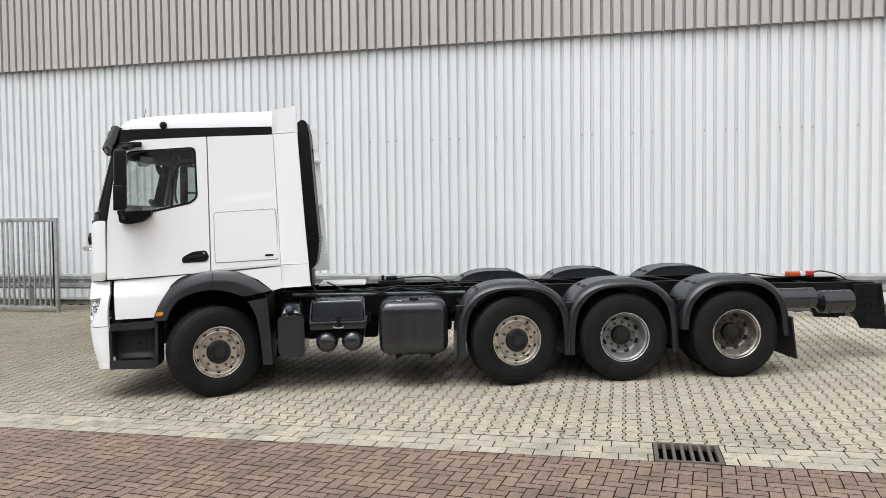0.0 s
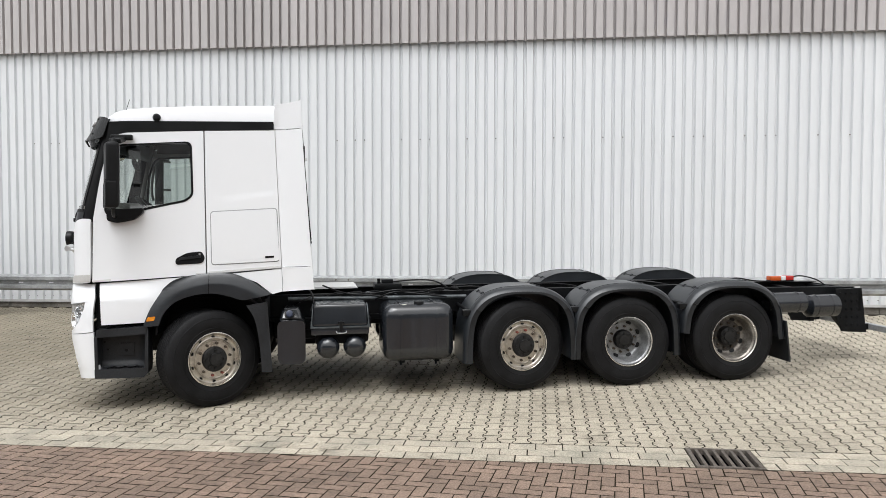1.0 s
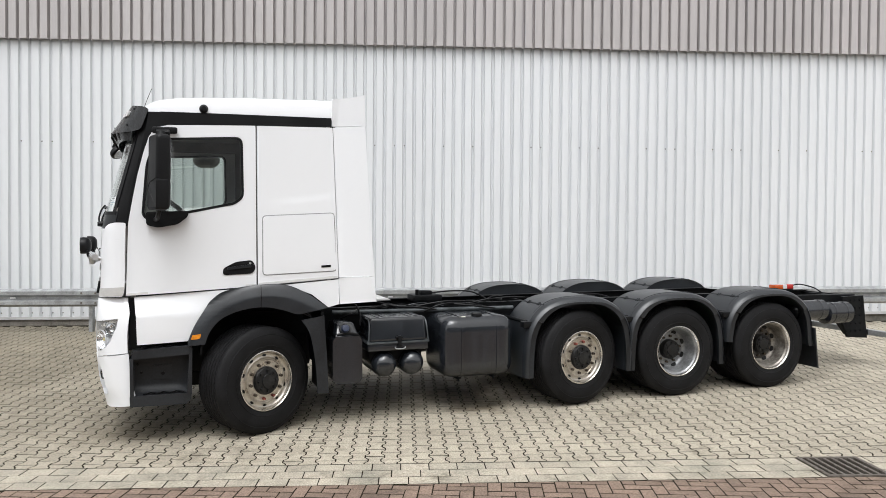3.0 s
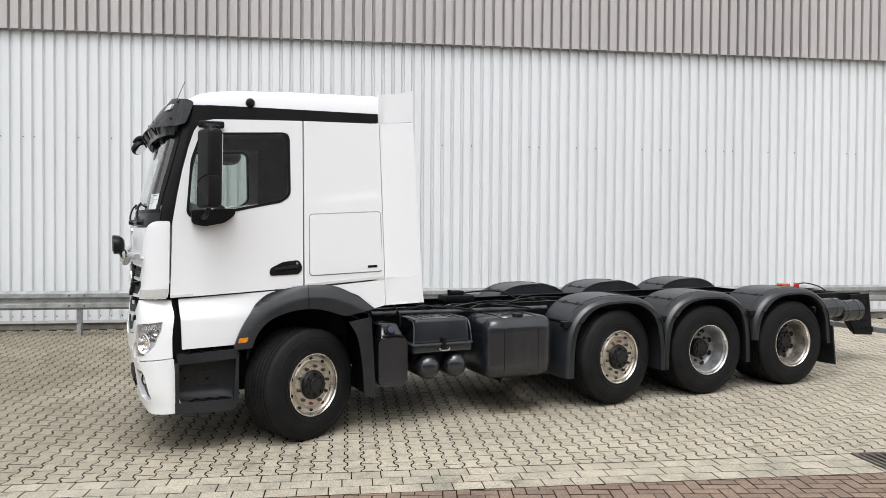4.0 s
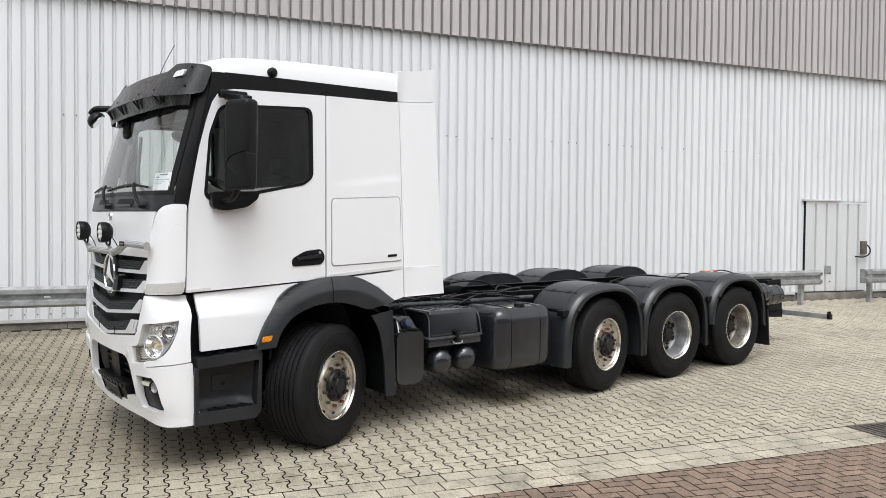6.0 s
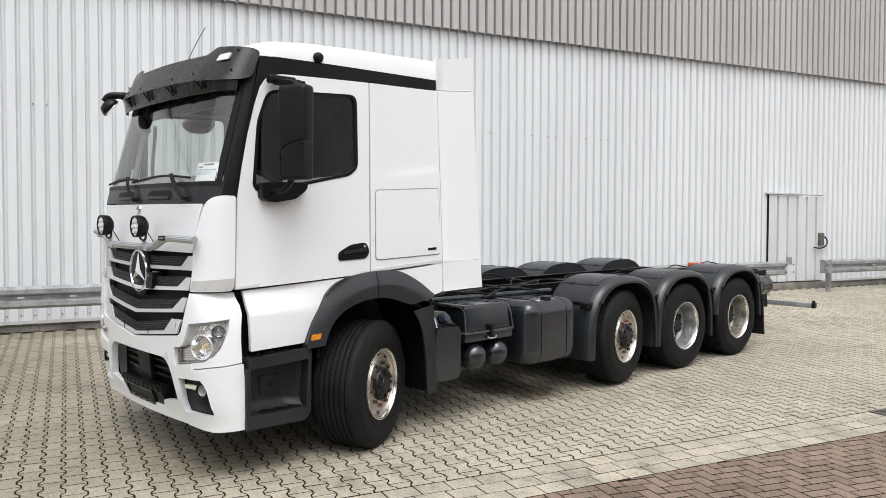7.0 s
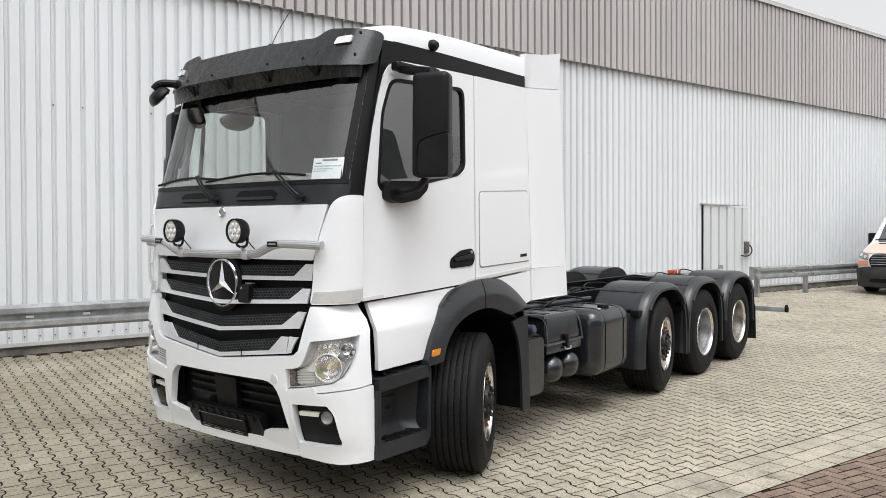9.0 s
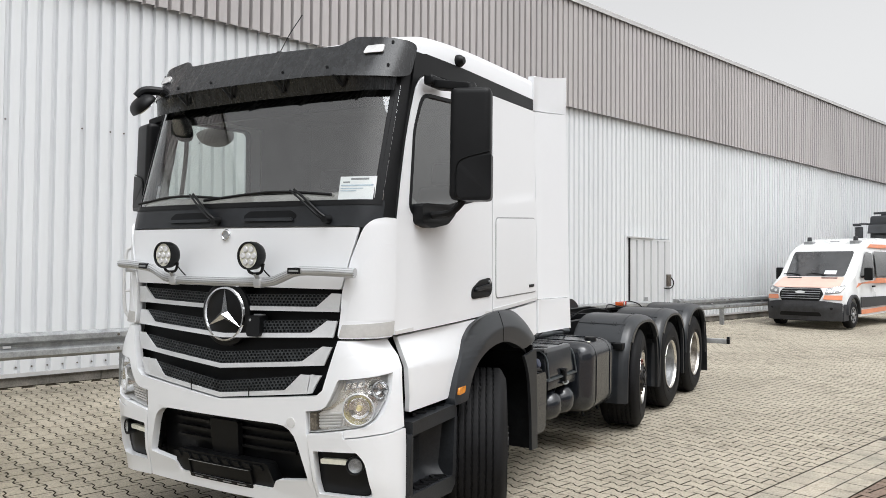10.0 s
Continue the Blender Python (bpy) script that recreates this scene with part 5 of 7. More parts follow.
for q, z in ((-0.596, 1.727), (0.652, 1.738)):
    label = part("label_plate", on_front(rounded([(q - 0.042, z - 0.017), (q + 0.042, z - 0.017), (q + 0.042, z + 0.017), (q - 0.042, z + 0.017)], 0.005), 0.117, 0.02, bevel=0.002), TRIM, bar, "small black label plate")
    part("print_bar", on_front([(q - 0.032, z - 0.005), (q + 0.032, z - 0.005), (q + 0.032, z + 0.005), (q - 0.032, z + 0.005)], 0.118, 0.002), GALV, label)
for y in (-0.345, 0.36):
    spot = part("spot_lamp", revolved([(0.0, 0.062), (0.045, 0.060), (0.072, 0.040), (0.080, 0.02), (0.082, -0.01), (0.080, -0.035), (0.073, -0.035), (0.070, -0.022), (0, -0.022)], 32), TRIM, bar, "round black LED spot lamp", place=Matrix.Translation((-1.655, y, 1.81)) @ pose(0, 0, 0, 0, 0, -90))
    part("led_plate", revolved([(0.070, -0.024), (0, -0.024)], 28), LED, spot, "pale LED face")
    for k in range(7):
        a = math.tau * k / 6
        r = 0.0 if k == 6 else 0.043
        part("led", moved(revolved([(0.019, -0.026), (0.014, -0.034), (0, -0.034)], 14), Matrix.Translation((r * math.cos(a), 0, r * math.sin(a)))), CLEAR_LENS, spot)
    part("yoke", tube([(-0.062, 0.03, -0.045), (-0.052, 0.03, -0.092), (-0.02, 0.032, -0.104), (0.02, 0.032, -0.104), (0.052, 0.03, -0.092), (0.062, 0.03, -0.045)], 0.0085, 8, 2), TRIM, spot, "black bent lamp yoke")
    part("bolt", rod((0, 0.03, -0.10), (0, 0.055, -0.135), 0.013, sides=10), GALV, spot)
    part("bar_clip", moved(box(-0.03, 0.03, 0.038, 0.092, -0.186, -0.126, 0.016, 3), Matrix()), ALU, spot)
    part("cable", tube([(0.0, 0.055, -0.03), (0.015, 0.085, -0.085), (0.05, 0.09, -0.115), (0.085, 0.085, -0.135), (0.09, 0.08, -0.165)], 0.004, 6, 2), TRIM, spot)
part("side_rack", join(*[tube([front(1.08, z, 0.02), front(1.08, z, 0.065)], 0.009) for z in (1.56, 1.70)], tube([front(1.08, 1.38, 0.02), front(1.08, 1.45, 0.065), front(1.08, 1.84, 0.065), front(1.08, 1.86, 0.02)], 0.011)), WHITE_DULL, truck, "thin white guard rack at the far corner")


# cab interior
part("dashboard", prism(rounded([(-1.33, 1.75), (-1.33, 2.175), (-1.1, 2.215), (-0.86, 2.10), (-0.84, 1.9), (-0.95, 1.75)], 0.05), -1.02, 1.02, 0.02), DASH, truck, "grey dashboard")
part("sun_blind", box(-1.05, -1.02, -0.9, 0.9, 2.74, 2.93, 0.01), TRIM, truck)


def torus(R, r, place):
    bm = bmesh.new()
    rings = [[bm.verts.new(place @ Vector(((R + r * math.cos(b)) * math.cos(a), (R + r * math.cos(b)) * math.sin(a), r * math.sin(b)))) for b in [math.tau * j / 8 for j in range(8)]] for a in [math.tau * k / 32 for k in range(32)]]
    for i in range(32):
        for j in range(8):
            bm.faces.new((rings[i][j], rings[(i + 1) % 32][j], rings[(i + 1) % 32][(j + 1) % 8], rings[i][(j + 1) % 8]))
    return bm


wheel_place = Matrix.Translation((-0.72, -0.55, 2.12)) @ pose(0, 0, 0, 0, 40, 0)
steer = part("steering_wheel", torus(0.22, 0.018, wheel_place), TRIM, truck, "black steering wheel")
part("spokes", join(moved(box(-0.21, 0.21, -0.02, 0.02, -0.01, 0.01), wheel_place), moved(box(-0.02, 0.21, -0.025, 0.025, -0.01, 0.01), wheel_place), rod(wheel_place @ Vector((0, 0, 0.0)), wheel_place @ Vector((0, 0, -0.28)), 0.045)), TRIM, steer)
for y in (-0.55, 0.55):
    seat = part("seat", box(-0.35, 0.15, y - 0.25, y + 0.25, 1.62, 1.78, 0.05, 3), SEAT, truck, "dark cloth cab seat")
    part("backrest", moved(box(-0.07, 0.07, -0.24, 0.24, 0, 0.62, 0.05, 3), Matrix.Translation((0.16, y, 1.74)) @ pose(0, 0, 0, 0, 10, 0)), SEAT, seat)
    part("headrest", moved(box(-0.05, 0.05, -0.15, 0.15, 0.62, 0.80, 0.04, 3), Matrix.Translation((0.16, y, 1.76)) @ pose(0, 0, 0, 0, 10, 0)), SEAT, seat)
    part("pedestal", box(-0.28, 0.1, y - 0.2, y + 0.2, 1.34, 1.63, 0.02), TRIM, seat)
part("grab_handle", tube([(-1.0, 0.98, 2.25), (-1.02, 0.94, 2.35), (-0.99, 0.94, 2.6), (-0.97, 0.98, 2.7)], 0.016), LINING, truck)


# chassis
for y in (-0.43, 0.43):
    s = -1 if y < 0 else 1
    top = [(-0.6, 1.11), (6.2, 1.105), (6.75, 1.04), (8.15, 1.018)]
    low = [(-0.6, 0.86), (6.2, 0.86), (6.75, 0.80), (8.15, 0.78)]
    inside = y - s * 0.075
    part("frame_rail", join(prism(top + low[::-1], y - 0.004, y + 0.004), band(top, 0.008, min(y, inside), max(y, inside)), band([(x, z + 0.008) for x, z in low], 0.008, min(y, inside), max(y, inside))), CHASSIS, truck, "black frame rail", smooth=0)
for x in (0.3, 1.6, 2.7, 4.0, 5.3, 6.7, 7.5, 8.1):
    part("cross_member", box(x - 0.05, x + 0.05, -0.43, 0.43, 0.88, 1.06 if x < 6.2 else 0.99, 0.01), CHASSIS, truck)
part("engine", join(box(-0.9, 0.55, -0.4, 0.4, 0.5, 1.25, 0.06), box(0.55, 1.5, -0.28, 0.28, 0.55, 1.05, 0.08)), CHASSIS, truck, "dark engine and gearbox")
part("prop_shaft", rod((1.5, 0, 0.75), (4.6, 0, 0.62), 0.06, sides=14), CHASSIS, truck)
part("deck_plate", prism(rounded([(1.0, 1.112), (1.0, 1.140), (1.57, 1.132), (1.60, 1.112)], 0.006), 0.16, 0.80, 0.005), WHITE_DULL, truck, "white deck plate behind the cab")
part("steel_pipe", rod((0.75, -0.56, 1.075), (2.85, -0.56, 1.05), 0.024, sides=12), PIPE, truck, "grey steel pipe along the frame")
part("valve_block", join(box(1.78, 2.12, -0.2, 0.1, 1.11, 1.19, 0.02), box(1.88, 2.02, -0.12, 0.02, 1.19, 1.235, 0.01), rod((1.84, -0.1, 1.19), (1.84, -0.1, 1.25), 0.02)), CHASSIS, truck, "black valve block on the frame")
for pts in ([(2.0, -0.05, 1.2), (2.3, -0.02, 1.22), (2.55, -0.05, 1.21), (2.7, -0.1, 1.12)], [(1.7, -0.5, 1.1), (2.0, -0.6, 1.16), (2.2, -0.52, 1.14), (2.6, -0.45, 1.13)], [(1.75, -0.62, 1.05), (1.95, -0.7, 1.15), (2.3, -0.55, 1.12), (2.5, -0.6, 1.08)],
            [(1.2, -0.5, 1.09), (1.35, -0.55, 1.15), (1.5, -0.5, 1.08)], [(0.8, -0.6, 1.0), (0.9, -0.8, 1.08), (1.0, -0.62, 1.1)], [(2.45, -0.4, 1.12), (2.9, -0.38, 1.16), (3.3, -0.4, 1.12)],
            [(2.3, -0.5, 1.1), (2.5, -0.62, 1.17), (2.75, -0.5, 1.15), (2.8, -0.3, 1.12)], [(1.9, -0.45, 1.12), (2.1, -0.66, 1.13), (2.35, -0.7, 1.1), (2.6, -0.62, 1.06)], [(2.6, -0.2, 1.0), (2.8, 0.0, 1.15), (3.1, 0.1, 1.1), (3.4, 0.0, 1.02)],
            [(1.15, -0.3, 1.2), (1.4, -0.6, 1.12), (1.7, -0.56, 1.1), (1.9, -0.62, 1.07)], [(3.6, -0.2, 1.0), (3.9, 0.1, 1.13), (4.3, -0.1, 1.12), (4.6, 0.1, 1.02)], [(4.9, 0.2, 1.0), (5.2, 0.1, 1.14), (5.6, -0.15, 1.1), (5.9, 0.05, 1.0)],
            [(6.6, 0.25, 1.05), (6.85, 0.3, 1.12), (7.1, 0.2, 1.06), (7.45, 0.22, 1.05)], [(7.70, 0.30, 1.06), (7.80, 0.28, 1.13), (8.0, 0.15, 1.08), (8.1, 0.1, 1.0)], [(0.9, -0.3, 1.2), (1.0, -0.5, 1.18), (1.05, -0.62, 1.05), (1.0, -0.75, 0.95)]):
    part("hose", tube(pts, 0.0095, 8, 3), TRIM, truck, "black air hose")
stack = part("intake_stack", prism(rounded([(0.70, 1.33), (0.72, 2.9), (0.76, 3.19), (0.83, 3.27), (0.90, 3.26), (0.94, 3.10), (0.985, 2.34), (1.025, 1.76), (1.015, 1.58), (0.98, 1.40), (0.90, 1.33)], [0.03, 0.03, 0.05, 0.05, 0.06, 0.05, 0.02, 0.04, 0.05, 0.06, 0.04]), 0.10, 0.46, 0.04, 3), TRIM, truck, "black air intake stack behind the cab")
for z in (1.70, 1.745, 1.79):
    part("bellows_ring", box(0.69, 1.032 - 0.07 * (z - 1.70), 0.095, 0.465, z - 0.012, z + 0.012, 0.008), TRIM, stack)
part("grip_bar", box(0.91, 0.965, 0.30, 0.36, 2.62, 2.92, 0.015), TRIM, stack)
part("intake_elbow", box(0.66, 0.93, 0.12, 0.5, 1.1, 1.36, 0.06), TRIM, truck)
for z in (1.72, 2.18, 2.80):
    part("fairing_bracket", box(0.90, 0.985, 1.10, 1.19, z - 0.022, z + 0.022, 0.008), WHITE_DULL, truck, "white bracket inside the fairing")

rng = random.Random(4)
for k in range(8):
    x = 0.95 + 0.22 * k
    y = rng.uniform(-0.62, -0.3)
    pts = [(x + rng.uniform(-0.1, 0.1), y + rng.uniform(-0.12, 0.12), 1.10), (x + 0.12, y + rng.uniform(-0.1, 0.1), 1.10 + rng.uniform(0.0, 0.05)), (x + 0.3, y + rng.uniform(-0.15, 0.1), 1.10 + rng.uniform(-0.01, 0.03)), (x + 0.42, y + rng.uniform(-0.1, 0.1), 1.09)]
    part("cable", tube(pts, rng.choice((0.004, 0.005, 0.007)), 6, 3), rng.choice((TRIM, TRIM, TANK)), truck, "thin black cable")

# add-on tanks and boxes along the near side
ad = part("additive_tank", prism(rounded([(0.642, 0.47), (0.68, 0.417), (0.90, 0.417), (0.942, 0.46), (0.942, 0.85), (0.92, 0.893), (0.67, 0.893), (0.642, 0.85)], 0.035), -1.10, -0.62, 0.045, 4), TANK, truck, "black plastic additive tank")
neck = box(0.665, 0.925, -1.085, -0.66, 0.885, 1.02)
for v in neck.verts:
    if v.co.z > 0.95:
        v.co.y += 0.10 if v.co.y < -0.9 else 0.0
        v.co.x += 0.03 if v.co.x < 0.8 else -0.05
part("neck", bevelled(neck, 0.03, 3), TANK, ad, "sloped filler shoulder")
part("seam", prism(rounded([(0.64, 0.62), (0.64, 0.64), (0.944, 0.64), (0.944, 0.62)], 0.002), -1.102, -0.62, 0.002), TANK, ad)
part("cap_ring", moved(rod((0, 0, 0), (0, -0.02, 0.012), 0.056, 0.054, 18, 0.004), Matrix.Translation((0.775, -1.035, 0.955))), TRIM, ad)
part("blue_cap", moved(rod((0, 0, 0), (0, -0.06, 0.02), 0.043, 0.036, 18, 0.008), Matrix.Translation((0.775, -1.045, 0.960))), BLUE, ad, "blue filler cap")
part("strap", tube([(0.69, -1.07, 0.91), (0.80, -1.075, 0.925), (0.93, -1.07, 0.90), (0.94, -1.0, 0.80)], 0.012), TRIM, ad)
tool = part("battery_box", box(1.005, 1.645, -1.09, -0.6, 0.722, 0.80, 0.015), TANK, truck, "black lidded battery box")
lid = box(1.018, 1.632, -1.088, -0.61, 0.814, 1.058)
for v in lid.verts:
    if v.co.z > 1.0:
        v.co.x += 0.018 if v.co.x < 1.3 else -0.012
        v.co.y += 0.035 if v.co.y < -0.8 else -0.03
part("lid", bevelled(lid, 0.032, 4), TANK, tool, "black sloping lid")
part("lid_flange", box(0.998, 1.655, -1.102, -0.60, 0.799, 0.814, 0.004), PIPE, tool, "scuffed grey lid edge")
for x, lean in ((1.008, 0.020), (1.642, -0.014)):
    part("flange_side", tube([(x, -1.098, 0.812), (x + lean, -1.066, 1.035), (x + lean, -0.9, 1.045)], 0.007, 6, 2), PIPE, tool)
for x in (1.13, 1.2, 1.47, 1.54):
    part("lid_rib", box(x - 0.015, x + 0.015, -1.0, -0.66, 1.053, 1.064, 0.003), TANK, tool)
part("latch", join(box(1.315, 1.35, -1.122, -1.085, 0.765, 0.875, 0.006), box(1.295, 1.37, -1.115, -1.085, 0.85, 0.868, 0.005), box(1.285, 1.385, -1.115, -1.088, 0.745, 0.765, 0.006)), TRIM, tool, "black lid latch")
for x, z in ((1.19, 0.575), (1.485, 0.58)):
    bottle = part("air_tank", moved(revolved([(0, 0.0), (0.06, 0.012), (0.10, 0.04), (0.122, 0.09), (0.125, 0.14), (0.125, 0.60), (0.08, 0.66), (0, 0.68)], 32), Matrix.Translation((x, -1.13, z))), TANK, truck, "black round air tank")
    part("seam", moved(revolved([(0.126, 0.13), (0.128, 0.135), (0.126, 0.14)], 32), Matrix.Translation((x, -1.13, z))), TRIM, bottle)
part("latch_loop", tube([(1.28, -1.112, 0.765), (1.285, -1.122, 0.742), (1.385, -1.122, 0.742), (1.39, -1.112, 0.765)], 0.006), GALV, tool, "pale latch loop")
part("tank_hanger", box(1.05, 1.62, -0.95, -0.5, 0.6, 0.73, 0.02), CHASSIS, truck)
fuel = part("fuel_tank", box(1.795, 2.60, -1.165, -0.45, 0.395, 1.04, 0.165, 7), TANK, truck, "large black fuel tank with straps")
for x in (2.0, 2.40):
    ring = rounded([(0.44, 0.388), (1.172, 0.388), (1.172, 1.047), (0.44, 1.047)], 0.172, 8)
    part("strap", moved(prism(ring, x - 0.015, x + 0.015, 0.003), pose(0, 0, 0, 0, 0, -90)), TANK, fuel, "black tank strap")
    part("strap_bolt", rod((x, -1.02, 0.39), (x, -1.04, 0.345), 0.012, sides=8), CHASSIS, fuel)
part("filler_cap", moved(rod((0, 0, 0), (0, 0, 0.045), 0.06, 0.055, 18, 0.01), Matrix.Translation((2.21, -1.03, 1.02))), TRIM, fuel, "black filler cap")
part("sticker", box(1.995, 2.065, -1.08, -1.02, 1.031, 1.036), LED, fuel, "small pale sticker")
for x in (2.02, 2.42):
    part("bracket", box(x - 0.03, x + 0.03, -1.0, -0.45, 0.36, 0.41, 0.01), CHASSIS, fuel)

# rear end
for a, b, r, y, z in ((6.50, 7.12, 0.125, -0.92, 0.90), (7.16, 7.66, 0.14, -0.80, 0.83)):
    drum = part("air_tank", moved(revolved([(0, a), (0.07, a + 0.01), (r, a + 0.06), (r, b - 0.06), (0.07, b - 0.01), (0, b)], 28), Matrix.Translation((0, y, z)) @ pose(0, 0, 0, 0, 0, -90)), TANK, truck, "black air drum beside the frame")
    for x in (a + 0.15, b - 0.15):
        part("clamp", moved(revolved([(r + 0.003, x - 0.012), (r + 0.006, x), (r + 0.003, x + 0.012)], 28), Matrix.Translation((0, y, z)) @ pose(0, 0, 0, 0, 0, -90)), TANK, drum)
part("rear_bracket", prism([(7.35, 0.86), (7.35, 0.72), (7.75, 0.70), (7.95, 0.47), (8.2, 0.47), (8.2, 0.86)], -0.52, -0.44, 0.005), CHASSIS, truck, "black riveted rear frame plate")
tail = part("tail_plate", prism([(7.80, 0.66), (7.90, 0.445), (8.25, 0.42), (8.17, 1.012), (7.80, 1.005)], -0.56, -0.525, 0.004), CHASSIS, truck, "black riveted rear frame plate")
for i in range(4):
    for j in range(5):
        if j < 5:
            part("rivet", moved(rod((0, 0, 0), (0, -0.012, 0), 0.014, sides=8), Matrix.Translation((7.86 + 0.083 * i + 0.018 * (4 - j) / 4, -0.56, 0.53 + 0.105 * j))), CHASSIS, tail)
part("tail_plate", prism([(7.80, 0.66), (7.90, 0.445), (8.25, 0.42), (8.17, 1.012), (7.80, 1.005)], 0.525, 0.56, 0.004), CHASSIS, truck)
part("end_beam", box(8.12, 8.17, -0.56, 0.56, 0.70, 1.0, 0.008), CHASSIS, truck)
guard = part("underrun_bar", box(8.30, 8.39, -1.23, 1.23, 0.452, 0.528, 0.006), GALV, truck, "galvanised rear underrun bar")
for y in (-1.24, 1.24):
    part("end_lamp", join(box(8.30, 8.385, y - 0.03, y + 0.03, 0.448, 0.532, 0.01), rod((8.34, y, 0.535), (8.34, y, 0.565), 0.024), rod((8.30, y, 0.55), (8.41, y + 0.02, 0.55), 0.014)), TRIM, guard)
for y in (-0.5, 0.5):
    part("bracket", box(8.15, 8.32, y - 0.03, y + 0.03, 0.45, 0.53, 0.004), CHASSIS, guard)


# rear mudguards
def mudguard(xc, s, rear_flap):
    outer = [(-0.70, 0.36), (-0.69, 0.62), (-0.655, 0.86), (-0.58, 1.02), (-0.47, 1.135), (-0.33, 1.205), (-0.15, 1.238), (0.1, 1.24), (0.27, 1.215), (0.41, 1.15), (0.52, 1.05), (0.595, 0.92), (0.63, 0.76), (0.645, 0.58), (0.65, 0.36)]
    if rear_flap:
        outer = outer[1:-1] + [(0.66, 0.5)]
    outer = curved(outer, 3)
    line = [(xc + x, z) for x, z in outer]
    inner = [(xc + x * 0.855, 0.53 + (z - 0.53) * 0.855 if z > 0.53 else z) for x, z in outer]
    y0, y1 = s * 0.64, s * 1.235
    line = [(x, z - 0.028 * max(0.0, (z - 0.9) / 0.34)) for x, z in line]
    guard = part("mudguard", band(line, 0.012, min(y0, s * 1.15), max(y0, s * 1.15)), GUARD, truck, "dark grey plastic mudguard")
    low = [(xc + (x - xc) * 0.945, 0.53 + (z - 0.53) * 0.925 if z > 0.53 else z) for x, z in line]
    bm = bmesh.new()
    rows = [[bm.verts.new((x, s * y, z)) for x, z in [tuple(Vector(p).lerp(Vector(q), f)) for p, q in zip(line, low)]] for y, f in ((1.148, 0.0), (1.19, 0.16), (1.222, 0.45), (1.243, 1.0))]
    for r0, r1 in zip(rows, rows[1:]):
        for k in range(len(line) - 1):
            bm.faces.new((r0[k], r0[k + 1], r1[k + 1], r1[k]))
    part("shoulder", bm, GUARD, guard, smooth=50)
    edge = 0.95
    arch = [(p, q) for p, q in zip(low, inner) if p[1] > edge]
    part("lip", prism([p for p, q in arch] + [q for p, q in arch[::-1]], min(s * 1.205, s * 1.25), max(s * 1.205, s * 1.25), 0.01, 3), GUARD, guard)
    for front_half in (True, False):
        leg = [(p, q) for p, q in zip(low, inner) if p[1] <= edge + 0.03 and (p[0] < xc) == front_half]
        if len(leg) > 2:
            part("skirt", prism([p for p, q in leg] + [q for p, q in leg[::-1]], min(s * 1.20, s * 1.232), max(s * 1.20, s * 1.232), 0.01, 2), FLAP, guard, "lower mudguard skirt")
    part("inner_lip", prism([(x, z) for x, z in line if z > 0.5] + [(xc + (x - xc) * 0.84, 0.53 + (z - 0.53) * 0.84) for x, z in inner[::-1] if z > 0.5], min(s * 0.645, s * 0.66), max(s * 0.645, s * 0.66)), GUARD, guard)
    rib = [(x, z + 0.004) for x, z in line if z > 1.02]
    part("rib", band(rib, 0.014, s * 1.11 - 0.006, s * 1.11 + 0.006), GUARD, guard)
    for dx in (-0.44, 0.22):
        z = float(np.interp(xc + dx, [p[0] for p in line if p[1] > 0.9], [p[1] for p in line if p[1] > 0.9]))
        lean = math.degrees(math.asin(max(-1.0, min(1.0, dx / 0.72)))) if dx < 0 else 9
        at = Matrix.Translation((xc + dx, 0, z)) @ pose(0, 0, 0, 0, lean, 0)
        strap = part("seam", moved(box(-0.007, 0.007, min(s * 0.65, s * 1.15), max(s * 0.65, s * 1.15), -0.004, 0.006, 0.002), at), FLAP, guard)
        for y in (0.80, 1.04):
            part("clip", moved(join(box(-0.022, 0.022, s * y - 0.02, s * y - 0.01, -0.004, 0.010, 0.002), box(-0.022, 0.022, s * y + 0.01, s * y + 0.02, -0.004, 0.010, 0.002)), at), FLAP, strap)
    part("holder", join(box(xc - 0.70, xc - 0.60, s * 1.15 - 0.05, s * 1.15 + 0.05, 0.90, 0.965, 0.012), rod((xc - 0.65, s * 1.10, 0.94), (xc - 0.65, s * 1.19, 0.94), 0.016)), TRIM, guard, "black mudguard holder")
    part("bracket", rod((xc - 0.62, s * 0.45, 0.95), (xc - 0.62, s * 1.1, 0.95), 0.02), CHASSIS, guard)
    if rear_flap:
        part("rubber_flap", prism(rounded([(xc + 0.645, 0.72), (xc + 0.665, 0.72), (xc + 0.72, 0.22), (xc + 0.70, 0.22)], 0.002), min(y0, y1), max(y0, y1), 0.003), FLAP, guard, "black rubber flap")


# wheels: the wheel's own y runs inwards from the rim's outer edge
def tyre_profile(width, R, grooves, g=0.0085):
    face = [(0.274, 0.012), (0.288, -0.002), (0.335, -0.016), (0.40, -0.022), (0.45, -0.014), (R - 0.028, 0.004), (R - 0.008, 0.018)]
    tread = []
    span = width - 0.06
    for k in range(grooves):
        y = 0.03 + span * (k + 1) / (grooves + 1)
        tread += [(R, y - g - 0.009), (R, y - g - 0.001), (R - 0.014, y - g + 0.003), (R - 0.014, y + g - 0.003), (R, y + g + 0.001), (R, y + g + 0.009)]
    back = [(r, width - y) for r, y in face[::-1]]
    return face + [(R, 0.03)] + tread + [(R, width - 0.03)] + back


